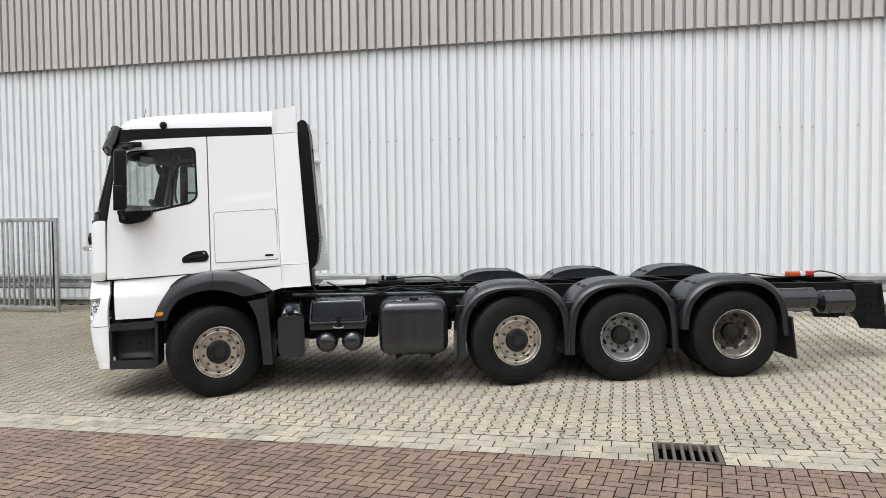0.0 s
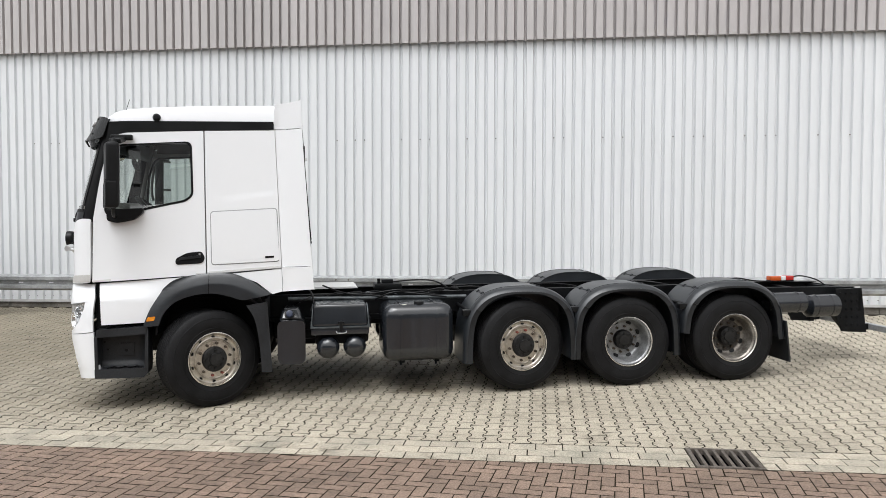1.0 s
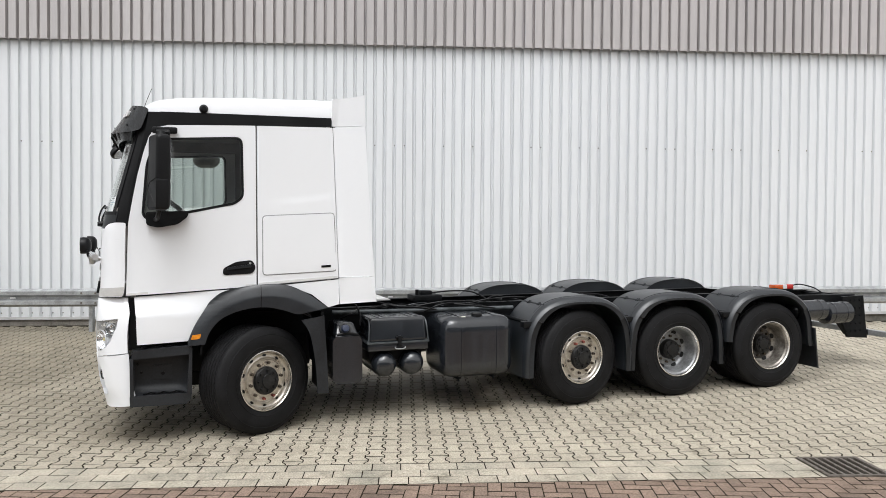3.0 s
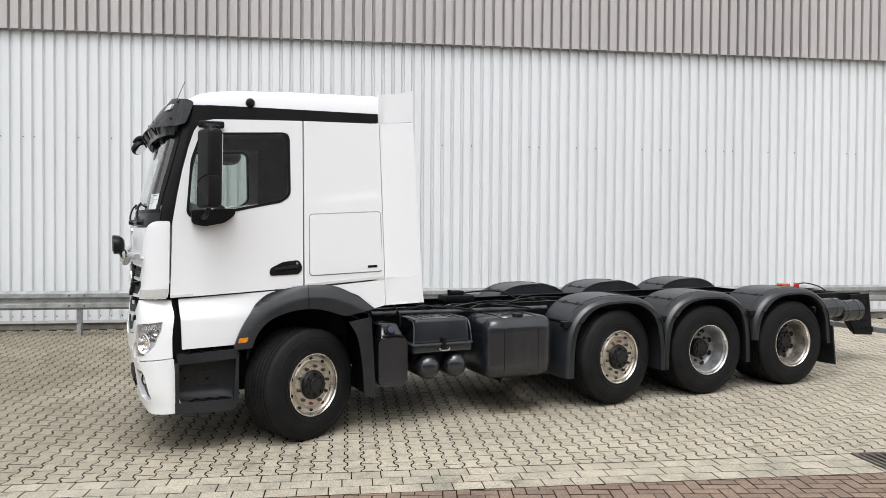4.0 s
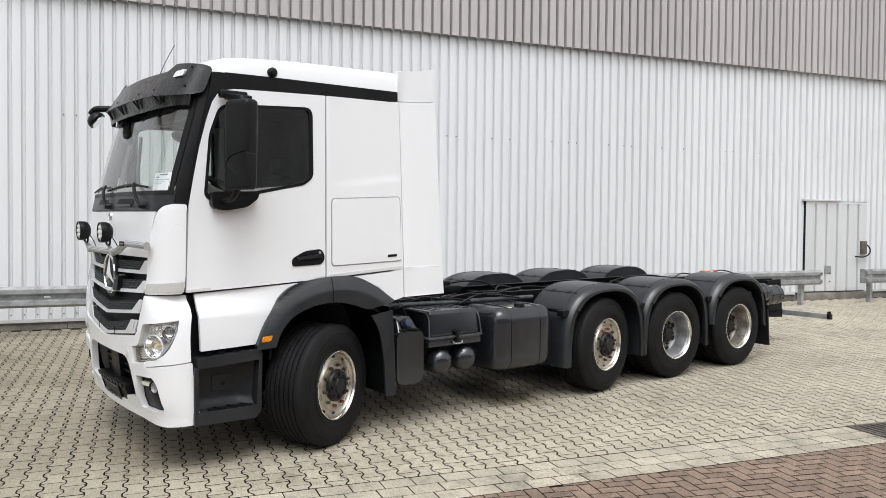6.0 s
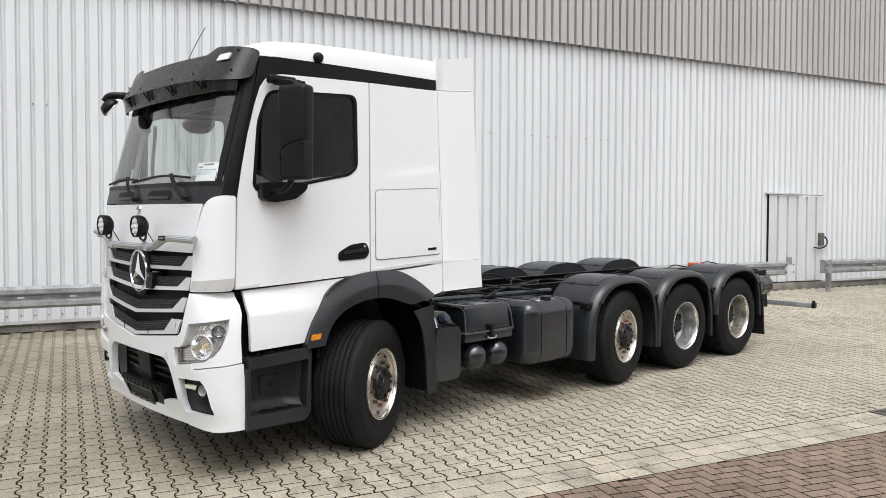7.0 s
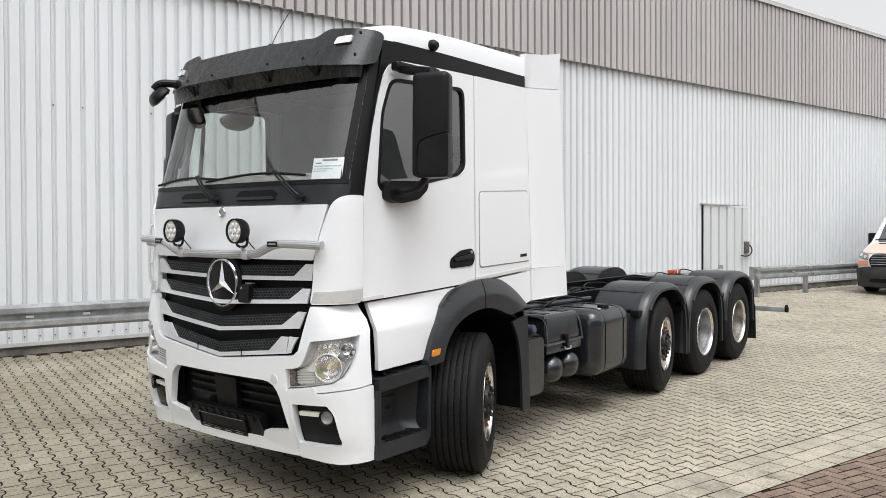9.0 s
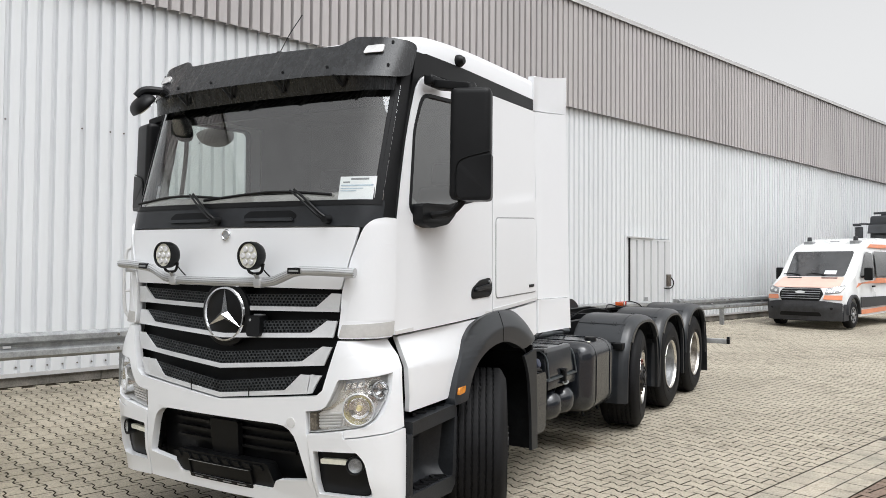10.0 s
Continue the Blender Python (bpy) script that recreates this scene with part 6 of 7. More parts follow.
def sipes(bm, sides, R, width, grooves):
    """Short notches along both sides of each groove."""
    span = width - 0.06
    centres = [0.03 + span * (k + 1) / (grooves + 1) for k in range(grooves)]
    for i, v in enumerate(bm.verts):
        r = math.hypot(v.co.x, v.co.z)
        if r > R - 0.012 and i % sides % 3 == 0 and min(abs(v.co.y - c) for c in centres) < 0.0105:
            f = (r - 0.0045) / r
            v.co.x, v.co.z = v.co.x * f, v.co.z * f
        if r > R - 0.018 and 0.04 < v.co.y < 0.33:
            v.co.y += 0.0014 if i % sides // 2 % 2 else -0.0014
    return bm


def wheel(kind, m, s, name="wheel"):
    """kind: front (disc near the outside), silver or dull (deep dish, twin tyres)."""
    R = 0.515
    deep = kind != "front"
    place = m if s < 0 else m @ pose(0, 0, 0, 0, 0, 180)
    if not deep:
        profile = [(0.283, 0.20), (0.283, 0.02), (0.300, 0.004), (0.303, -0.006), (0.297, -0.010), (0.288, -0.002), (0.282, 0.016), (0.272, 0.030), (0.262, 0.036), (0.238, 0.034), (0.226, 0.026), (0.219, 0.008), (0.212, 0.008), (0.205, 0.014), (0.14, 0.014), (0.135, 0.05)]
        paint, label = RIM, "dirty polished steel wheel with nuts"
    else:
        profile = [(0.283, 0.20), (0.283, 0.02), (0.300, 0.004), (0.303, -0.006), (0.297, -0.010), (0.288, -0.002), (0.283, 0.018), (0.266, 0.032), (0.263, 0.06), (0.252, 0.085), (0.246, 0.150), (0.232, 0.185), (0.20, 0.203), (0.11, 0.203), (0.10, 0.235)]
        paint, label = (SILVER, "silver deep-dished wheel") if kind == "silver" else (DULL_RIM, "dull deep-dished wheel with a dark disc")
    profile = [(0.962 * r, y) for r, y in profile]
    w = part(name, revolved(profile, 56), paint, truck, label, place=place, smooth=40)
    width = 0.375 if not deep else 0.30
    tyre = part("tyre", sipes(revolved(tyre_profile(width, R, 4 if deep else 6, 0.0085 if deep else 0.0055), 240, True), 240, R, width, 4 if deep else 6), RUBBER, w, "black truck tyre")
    part("rim_lip", revolved([(0.2925, -0.004), (0.290, -0.0125), (0.283, -0.0135), (0.2755, -0.004), (0.271, 0.014)], 56), LIP, w, "bright rim edge")
    for r in (0.335, 0.445):
        part("sidewall_ring", revolved([(r - 0.004, -0.0168 if r < 0.4 else -0.0145), (r, -0.0205 if r < 0.4 else -0.019), (r + 0.004, -0.0178 if r < 0.4 else -0.0148)], 56), RUBBER, tyre)
    if deep:
        part("inner_tyre", moved(revolved(tyre_profile(width, R, 3), 48, True), Matrix.Translation((0, 0.345, 0))), RUBBER, w)
        part("disc", revolved([(0.192, 0.199), (0.18, 0.195), (0.10, 0.195)], 40), SILVER if kind == "silver" else DISC_DARK, w, "dirty wheel disc")
        hub_y, hub_out = 0.195, 0.115
    else:
        hub_y, hub_out = 0.012, -0.03
    k = 0.84 if deep else 1.0
    hub = part("hub", revolved([(0.136 * k, hub_y + 0.02), (0.136 * k, hub_out + 0.03), (0.126 * k, hub_out + 0.010), (0.07, hub_out), (0.065, hub_out - 0.012), (0.03, hub_out - 0.014), (0, hub_out - 0.014)], 32), HUB, w, "dark greasy hub")
    for k in range(8):
        a = math.tau * k / 8
        part("hub_bolt", moved(rod((0, hub_out + 0.006, 0), (0, hub_out - 0.012, 0), 0.016, sides=6), Matrix.Translation(((0.082 if deep else 0.098) * math.cos(a), 0, (0.082 if deep else 0.098) * math.sin(a)))), HUB, w)
    face_y = 0.016 if not deep else 0.195
    for k in range(10):
        a = math.tau * (k + 0.25) / 10
        red = (name == "front_wheel" and k in (7, 8)) or (name == "rear_wheel" and kind == "front" and k in (2, 3))
        part("wheel_nut", moved(rod((0, face_y + 0.004, 0), (0, face_y - 0.03, 0), 0.017, 0.014, 6), Matrix.Translation(((0.152 if deep else 0.172) * math.cos(a), 0, (0.152 if deep else 0.172) * math.sin(a)))), RED_NUT if red else NUT, w)
    n = 10 if not deep else 8
    for k in range(n):
        a = math.tau * (k + 0.5) / n
        r, y = (0.2405, 0.0345) if not deep else (0.205, 0.195)
        hole = moved(rod((0, 0, 0), (0, -0.004, 0), 1.0, sides=14), Matrix.Diagonal((0.011 if not deep else 0.026, 1, 0.02 if not deep else 0.034, 1)))
        part("vent_hole", moved(hole, pose(0, 0, 0, 0, -math.degrees(a), 0) @ Matrix.Translation((r, y, 0)) @ (pose(0, 0, 0, 0, 0, 20 if not deep else -28))), TRIM, w)
    return w


for s in (-1, 1):
    up = 0.52 if s < 0 else 0.535
    wheel("front", Matrix.Translation((-0.015, s * 1.165, up)) @ pose(0, 0, 0, 0, 0, 27), s, "front_wheel")
    for kind, x, lift_z in (("front", 3.385, 0.545), ("silver", 4.65, 0.54), ("dull", 5.985, 0.535)):
        wheel(kind, Matrix.Translation((x, s * 1.20, lift_z + (0.012 if s > 0 else 0))) @ pose(0, 0, 0, 0, 0, 10 if kind == "front" else 0), s, "rear_wheel")
        mudguard(x, s, kind == "dull")
for x, z in ((0.0, 0.52), (3.385, 0.54), (4.65, 0.54), (5.985, 0.535)):
    part("axle", join(rod((x, -1.0, z), (x, 1.0, z), 0.075, sides=14), box(x - 0.18, x + 0.18, -0.22, 0.22, z - 0.16, z + 0.16, 0.05)), CHASSIS, truck)
# unseen blocks added beneath and beyond the frame to keep light off the ground
part("underbody_filler", join(box(0.5, 2.72, -0.42, 0.42, 0.79, 0.85, 0.01), box(0.9, 1.7, -0.62, -0.43, 0.72, 0.84, 0.01), box(2.0, 2.7, -0.3, 0.3, 0.55, 0.79, 0.04)), CHASSIS, truck, "black filler between the rails, added to block light")
part("far_filler_box", box(0.72, 1.75, 0.50, 1.16, 0.36, 1.02, 0.05, 3), CHASSIS, truck, "unseen dark box on the far side, added to block light")
part("far_filler_tank", box(1.85, 2.60, 0.48, 1.16, 0.40, 1.03, 0.14, 5), TANK, truck, "unseen black tank shape on the far side, added to block light")
part("low_filler", box(-0.75, 0.45, -0.30, 0.30, 0.34, 0.55, 0.06), CHASSIS, truck)
part("bogie_filler", box(2.75, 6.4, -0.6, 0.6, 0.78, 0.86, 0.01), CHASSIS, truck, "unseen black plate between the rails, added to block light")


# loose tail lamp on the frame, paper behind the windscreen
lamp = thing("tail_lamp", TRUCK @ Matrix.Translation((7.55, 0.30, 1.035)) @ pose(0, 0, 0, 0, 0, 4), "loose red and amber tail lamp lying on the frame", "tail lamp")
part("housing", box(-0.19, 0.19, -0.05, 0.05, 0.0, 0.03, 0.008), TRIM, lamp)
part("orange_lens", box(-0.185, -0.02, -0.055, 0.055, 0.02, 0.085, 0.012), ORANGE_RED, lamp, "orange-red lens")
part("clear_lens", box(-0.018, 0.06, -0.055, 0.055, 0.02, 0.083, 0.012), CLEAR_LENS, lamp, "clear lens")
part("red_lens", box(0.062, 0.185, -0.055, 0.055, 0.02, 0.085, 0.012), RED, lamp, "red lens")

paper = thing("info_sheet", TRUCK @ Matrix.Translation(front(-0.88, 2.20, -0.012)), "white printed information sheet behind the windscreen", "paper sheet")
inv = Matrix.Translation(-Vector(front(-0.88, 2.20, -0.012)))
flat = lambda q, z, d: (-1.392 - 0.2326 * (0.765 + q) + 0.20 * (z - 2.2) + d, q, z)
part("sheet", moved(sheet([(-0.985, 2.120), (-0.765, 2.120), (-0.765, 2.272), (-0.985, 2.272)], flat, 0.002), inv), PAPER, paper)
rows = [(-0.83, -0.94, 2.252, 0.011, PRINT), (-0.785, -0.825, 2.235, 0.008, PRINT), (-0.775, -0.97, 2.216, 0.008, PRINT_BLUE), (-0.775, -0.91, 2.200, 0.005, PRINT_BLUE), (-0.775, -0.87, 2.186, 0.005, PRINT_BLUE)]
for q0, q1, z, h, ink in rows:
    part("print_bar", moved(sheet([(q1, z), (q0, z), (q0, z + h), (q1, z + h)], lambda q, z, d: flat(q, z, d - 0.0015), 0.001), inv), ink, paper)


# ---- the van further along the hall ----
VAN = Matrix.Translation((12.667, 12.954, gz(14.5, 13.0) - 0.012)) @ pose(0, 0, 0, 0, -0.4, 0.6)
van = thing("van", VAN, "white patient transport van with orange stripes and roof beacons", "van")
VZ = [0.22, 0.5, 0.75, 0.86, 0.98, 1.08, 1.36, 2.02, 2.2, 2.32, 2.42]
VX = [0.08, 0.0, 0.02, 0.06, 0.12, 0.24, 0.98, 1.72, 2.05, 2.5, 3.3]


def van_half(z):
    return float(np.interp(z, [0.2, 1.2, 1.9, 2.35, 2.5], [1.0, 1.03, 0.97, 0.88, 0.80]))


def van_at(x, z, f, d=0.0):
    """A place on the van: f from -1 (near) to 1 (far) across it."""
    ease = max(0.0, 1 - max(0.0, x) / 1.9)
    return x + 0.32 * abs(f) ** 3.5 * ease, f * (van_half(z) * (1 - 0.06 * ease * abs(f)) + d), z


def van_front(f, z, d):
    x, y, zz = van_at(float(np.interp(z, VZ, VX)), z, f)
    return x - d * 0.8, y * (1 + 0.2 * d), zz + d * 0.5


def van_body():
    low = [(5.95, 0.35), (5.98, 1.2), (5.93, 2.3), (5.8, 2.45), (3.3, 2.44)]
    outline = [(x, z) for x, z in zip(VX, VZ)] + low[::-1] + [(5.1, 0.33), (5.05, 0.62), (4.95, 0.76), (4.7, 0.82), (4.45, 0.76), (4.35, 0.62), (4.3, 0.33), (1.42, 0.28), (1.36, 0.6), (1.22, 0.78), (0.98, 0.84), (0.74, 0.78), (0.6, 0.6), (0.54, 0.26)]
    bm = bmesh.new()
    fs = [-1, -0.985, -0.94, -0.8, -0.5, 0, 0.5, 0.8, 0.94, 0.985, 1]
    rows = []
    for f in fs:
        shrink = {1: 0.055, 0.985: 0.022, 0.94: 0.006}.get(abs(f), 0.0)
        cx = 3.0
        rows.append([bm.verts.new(van_at(x + (shrink if x < cx else -shrink), z - (shrink if z > 1.4 else 0), f)) for x, z in outline])
    n = len(outline)
    for a, b in zip(rows, rows[1:]):
        for k in range(n):
            bm.faces.new((a[k], a[(k + 1) % n], b[(k + 1) % n], b[k]))
    bm.faces.new(rows[0]), bm.faces.new(rows[-1])
    bmesh.ops.triangulate(bm, faces=[f for f in bm.faces if len(f.verts) > 4])
    return bm


def van_side(s, proud):
    return lambda x, z, d: (lambda p: (p[0], p[1] + s * (proud - d), p[2]))(van_at(x, z, s))


part("body", van_body(), VAN_WHITE, van, "white van body", smooth=40)
part("windscreen", sheet(rounded([(-0.77, 1.35), (0.77, 1.35), (0.83, 2.03), (-0.83, 2.03)], 0.06), lambda f, z, d: van_front(f, z, 0.015 - d), 0.01, cuts=(frange(-0.9, 0.9, 0.1), frange(1.4, 2.0, 0.1))), DARK_GLASS, van, "dark windscreen", smooth=50)
part("bonnet", sheet(rounded([(-0.88, 1.06), (0.88, 1.06), (0.80, 1.33), (-0.80, 1.33)], 0.05), lambda f, z, d: van_front(f, z, 0.012 - d), 0.01, cuts=(frange(-0.9, 0.9, 0.1), frange(1.1, 1.4, 0.05))), VAN_PALE, van, "pale orange bonnet")
for f0 in (-0.45, 0.45):
    part("bonnet_vent", sheet(rounded([(f0 - 0.2, 1.29), (f0 + 0.2, 1.29), (f0 + 0.2, 1.315), (f0 - 0.2, 1.315)], 0.005), lambda f, z, d: van_front(f, z, 0.022 - d), 0.008), TRIM, van)
grille = part("grille", sheet(rounded([(-0.48, 0.70), (0.48, 0.70), (0.57, 0.90), (0.47, 1.04), (-0.47, 1.04), (-0.57, 0.90)], 0.05), lambda f, z, d: van_front(f, z, 0.03 - d), 0.03, cuts=(frange(-0.5, 0.5, 0.1), frange(0.8, 1.0, 0.05))), TRIM, van, "black trapezoid grille")
for z in (0.76, 0.82, 0.88, 0.94, 1.0):
    part("grille_bar", sheet([(-0.49, z), (0.49, z), (0.49, z + 0.012), (-0.49, z + 0.012)], lambda f, q, d: van_front(f, q, 0.045 - d), 0.012, cuts=(frange(-0.5, 0.5, 0.1), ())), GALV, grille)
part("oval_badge", sheet([(0.12 * math.cos(a), 0.92 + 0.035 * math.sin(a)) for a in [math.tau * k / 20 for k in range(20)]], lambda f, z, d: van_front(f, z, 0.06 - d), 0.012), SLAT, grille, "plain oval badge")
bumper_line = rounded([(-1.005, 0.20), (1.005, 0.20), (1.005, 0.64), (0.6, 0.70), (-0.6, 0.70), (-1.005, 0.64)], 0.03)
vb = part("bumper", sheet(bumper_line, lambda f, z, d: van_front(f, z, 0.05 - d), 0.06, cuts=(frange(-1, 1, 0.1), frange(0.3, 0.7, 0.1)), bevel=0.01), VAN_GREY, van, "dark grey plastic bumper")
part("lower_grille", sheet(rounded([(-0.55, 0.30), (0.55, 0.30), (0.5, 0.40), (-0.5, 0.40)], 0.03), lambda f, z, d: van_front(f, z, 0.058 - d), 0.01, cuts=(frange(-0.5, 0.5, 0.1), ())), TRIM, vb)
for s in (-1, 1):
    pick = (lambda o: o) if s > 0 else flip
    hl = part("headlamp", sheet(rounded(pick([(0.60, 0.90), (0.93, 0.93), (0.99, 1.05), (0.97, 1.12), (0.62, 1.03)]), 0.02), lambda f, z, d: van_front(f, z, 0.03 - d), 0.04, cuts=(frange(-1, 1, 0.06), ())), SILVER, van, "clear headlamp")
    for f0, z0, r0 in ((0.70, 0.965, 0.045), (0.86, 1.01, 0.05)):
        part("reflector", sheet([(s * f0 + r0 * math.cos(a), z0 + r0 * 0.8 * math.sin(a)) for a in [math.tau * k / 16 for k in range(16)]], lambda f, z, d: van_front(f, z, 0.036 - d), 0.008), VAN_WHITE, hl)
    part("lens", sheet(rounded(pick([(0.60, 0.90), (0.93, 0.93), (0.99, 1.05), (0.97, 1.12), (0.62, 1.03)]), 0.02), lambda f, z, d: van_front(f, z, 0.042 - d), 0, cuts=(frange(-1, 1, 0.06), ())), LENS, hl)
    part("orange_band", sheet(pick([(0.58, 0.76), (0.99, 0.74), (0.985, 0.86), (0.60, 0.86)]), lambda f, z, d: van_front(f, z, 0.02 - d), 0.012, cuts=(frange(-1, 1, 0.06), ())), VAN_ORANGE, van, "orange band")
    part("fog_lamp", sheet([(s * 0.78 + 0.035 * math.cos(a), 0.50 + 0.03 * math.sin(a)) for a in [math.tau * k / 16 for k in range(16)]], lambda f, z, d: van_front(f, z, 0.062 - d), 0.012), TRIM, vb)
    part("bumper_side", sheet(rounded([(0.06, 0.20), (0.50, 0.22), (0.56, 0.62), (0.06, 0.64)], 0.03), van_side(s, 0.03), 0.04, cuts=(frange(0.1, 0.5, 0.08), ()), bevel=0.008), VAN_GREY, vb)
    win = part("door_window", sheet(rounded([(1.42, 1.34), (2.55, 1.30), (2.55, 1.98), (2.12, 2.02), (1.95, 1.94)], 0.05), van_side(s, 0.006), 0.01, cuts=(frange(1.3, 2.6, 0.15), ())), DARK_GLASS, van, "dark door window")
    part("side_window", sheet(rounded([(2.75, 1.34), (4.15, 1.34), (4.15, 2.04), (2.75, 2.04)], 0.05), van_side(s, 0.006), 0.01, cuts=(frange(2.8, 4.2, 0.3), (1.7,))), DARK_GLASS, van, "long dark side window")
    part("side_window", sheet(rounded([(4.3, 1.34), (5.7, 1.34), (5.7, 2.04), (4.3, 2.04)], 0.05), van_side(s, 0.006), 0.01, cuts=(frange(4.4, 5.7, 0.3), (1.7,))), DARK_GLASS, van, "long dark side window")
    part("side_stripe", sheet([(1.05, 1.05), (1.5, 1.16), (5.95, 1.16), (5.95, 1.30), (2.66, 1.30), (2.62, 1.24), (1.2, 1.17)], van_side(s, 0.007), 0.006, cuts=(frange(1.1, 5.9, 0.4), ())), VAN_ORANGE, van, "orange side stripe")
    part("low_stripe", sheet([(1.5, 0.34), (4.26, 0.38), (4.26, 0.50), (1.48, 0.46)], van_side(s, 0.007), 0.006, cuts=(frange(1.6, 4.2, 0.4), ())), VAN_ORANGE, van, "orange sill stripe")
    part("grey_cladding", sheet([(1.48, 0.52), (4.28, 0.54), (4.28, 0.78), (1.44, 0.80)], van_side(s, 0.012), 0.014, cuts=(frange(1.6, 4.2, 0.4), ())), VAN_GREY, van, "dark grey side cladding")
    part("arch_trim", band([(0.98 + 0.47 * math.cos(a), 0.36 + 0.52 * math.sin(a)) for a in [math.pi * (1 - k / 14) for k in range(15)]], 0.07, s * 1.0 - 0.04, s * 1.0 + 0.04), VAN_GREY, van)
    part("roof_stripe", sheet([(2.3, 2.14), (5.9, 2.16), (5.9, 2.26), (2.6, 2.24)], van_side(s, 0.007), 0.006, cuts=(frange(2.4, 5.9, 0.4), ())), VAN_ORANGE, van, "orange roof stripe")
    mirror = part("mirror", moved(box(-0.07, 0.07, -0.10, 0.10, -0.17, 0.17, 0.04, 3), Matrix.Translation((1.62, s * 1.17, 1.42))), TRIM, van, "black door mirror")
    part("arm", rod((1.66, s * 0.98, 1.34), (1.64, s * 1.12, 1.36), 0.03), TRIM, mirror)
    part("door_handle", box(2.36, 2.56, s * 1.03 - 0.02, s * 1.03 + 0.02, 1.05, 1.10, 0.01), TRIM, van)
    for x in (0.98, 4.70):
        tyre = part("wheel", moved(revolved([(0.10, 0.02), (0.2, 0.0), (0.215, 0.012), (0.215, 0.2)], 32), Matrix.Translation((x, s * 1.0, 0.345)) @ (pose(0, 0, 0) if s < 0 else pose(0, 0, 0, 0, 0, 180))), SILVER, van, "steel wheel with black tyre")
        part("tyre", moved(revolved([(0.212, 0.01), (0.23, -0.01), (0.29, -0.012), (0.33, 0.01), (0.345, 0.04), (0.345, 0.17), (0.33, 0.2), (0.22, 0.2)], 40, True), Matrix.Translation((x, s * 1.0, 0.345)) @ (pose(0, 0, 0) if s < 0 else pose(0, 0, 0, 0, 0, 180))), RUBBER, tyre)
        for k in range(6):
            a = math.tau * k / 6
            part("slot", moved(rod((0, 0, 0), (0, 0.012 * s, 0), 0.022, sides=10), Matrix.Translation((x + 0.155 * math.cos(a), s * (1.0 - 0.006), 0.345 + 0.155 * math.sin(a)))), TRIM, tyre)
        part("cap", moved(rod((0, 0, 0), (0, 0.03 * s, 0), 0.07, 0.05, 20, 0.01), Matrix.Translation((x, s * 0.985, 0.345))), SILVER, tyre)
for x, y in ((2.35, 0.62), (2.35, -0.62), (2.6, 0.0)):
    b = part("beacon_base", box(x - 0.11, x + 0.11, y - 0.13, y + 0.13, 2.24, 2.34, 0.02), GALV, van, "grey roof beacon base")
    if y:
        part("beacon", rod((x, y, 2.34), (x, y, 2.46), 0.065, 0.055, 18, 0.015), VAN_GREY, b, "covered beacon")
part("dash_paper", sheet([(-0.55, 1.40), (-0.25, 1.40), (-0.25, 1.50), (-0.55, 1.50)], lambda f, z, d: van_front(f, z, 0.022 - d), 0.004), PAPER, van, "white paper in the windscreen")
for f0 in (-0.3, 0.35):
    part("wiper", tube([van_front(f0, 1.37, 0.03), van_front(f0 + 0.25, 1.42, 0.03), van_front(f0 + 0.5, 1.40, 0.025)], 0.012, 6), TRIM, van)


# ---- dark truck behind the van ----
far = thing("far_truck", Matrix.Translation((22.0, 13.05, gz(22.0, 13.05) - 0.01)) @ pose(0, 0, 0, 0, 0, 2), "dark grey truck cab parked behind the van", "truck")
part("cab", box(0, 2.2, -1.2, 1.2, 0.9, 3.45, 0.12, 4), FAR_GREY, far, "dark grey cab")
part("screen", sheet(rounded([(-1.08, 1.8), (1.08, 1.8), (1.05, 2.75), (-1.05, 2.75)], 0.06), lambda y, z, d: (-0.012 + d, y, z), 0.01), DARK_GLASS, far)
part("visor", prism(rounded([(-0.25, 2.80), (-0.12, 3.10), (0.05, 3.15), (0.05, 2.95)], 0.02), -1.2, 1.2, 0.01), FAR_GREY, far, "black sun visor")
part("bumper", box(-0.12, 0.3, -1.22, 1.22, 0.35, 0.95, 0.06), FAR_GREY, far)
part("roof_beam", join(box(0.1, 0.2, -1.1, 1.1, 3.5, 3.58, 0.02), box(0.6, 1.2, 0.3, 1.0, 3.45, 3.62, 0.04)), FAR_GREY, far, "black roof lamp bar")
for s in (-1, 1):
    m = part("mirror", box(-0.22, -0.08, s * 1.5 - 0.12, s * 1.5 + 0.12, 2.2, 3.05, 0.03), FAR_GREY, far, "black mirror")
    part("arm", join(tube([(0.1, s * 1.18, 3.15), (-0.1, s * 1.4, 3.18), (-0.14, s * 1.62, 3.12)], 0.035), box(-0.3, -0.1, s * 1.55 - 0.12, s * 1.55 + 0.12, 3.08, 3.17, 0.02)), FAR_GREY, m)
    t = part("wheel", moved(revolved([(0.0, 0.05), (0.28, 0.0), (0.3, 0.02), (0.3, 0.25)], 28), Matrix.Translation((1.2, s * 1.2, 0.51)) @ (pose(0, 0, 0) if s < 0 else pose(0, 0, 0, 0, 0, 180))), SILVER, far)
    part("tyre", moved(revolved([(0.29, 0.01), (0.4, -0.02), (0.49, 0.0), (0.51, 0.03), (0.51, 0.27), (0.3, 0.3)], 36, True), Matrix.Translation((1.2, s * 1.2, 0.51)) @ (pose(0, 0, 0) if s < 0 else pose(0, 0, 0, 0, 0, 180))), RUBBER, t)
part("frame", box(1.0, 7.5, -0.43, 0.43, 0.8, 1.05, 0.01), FAR_GREY, far)
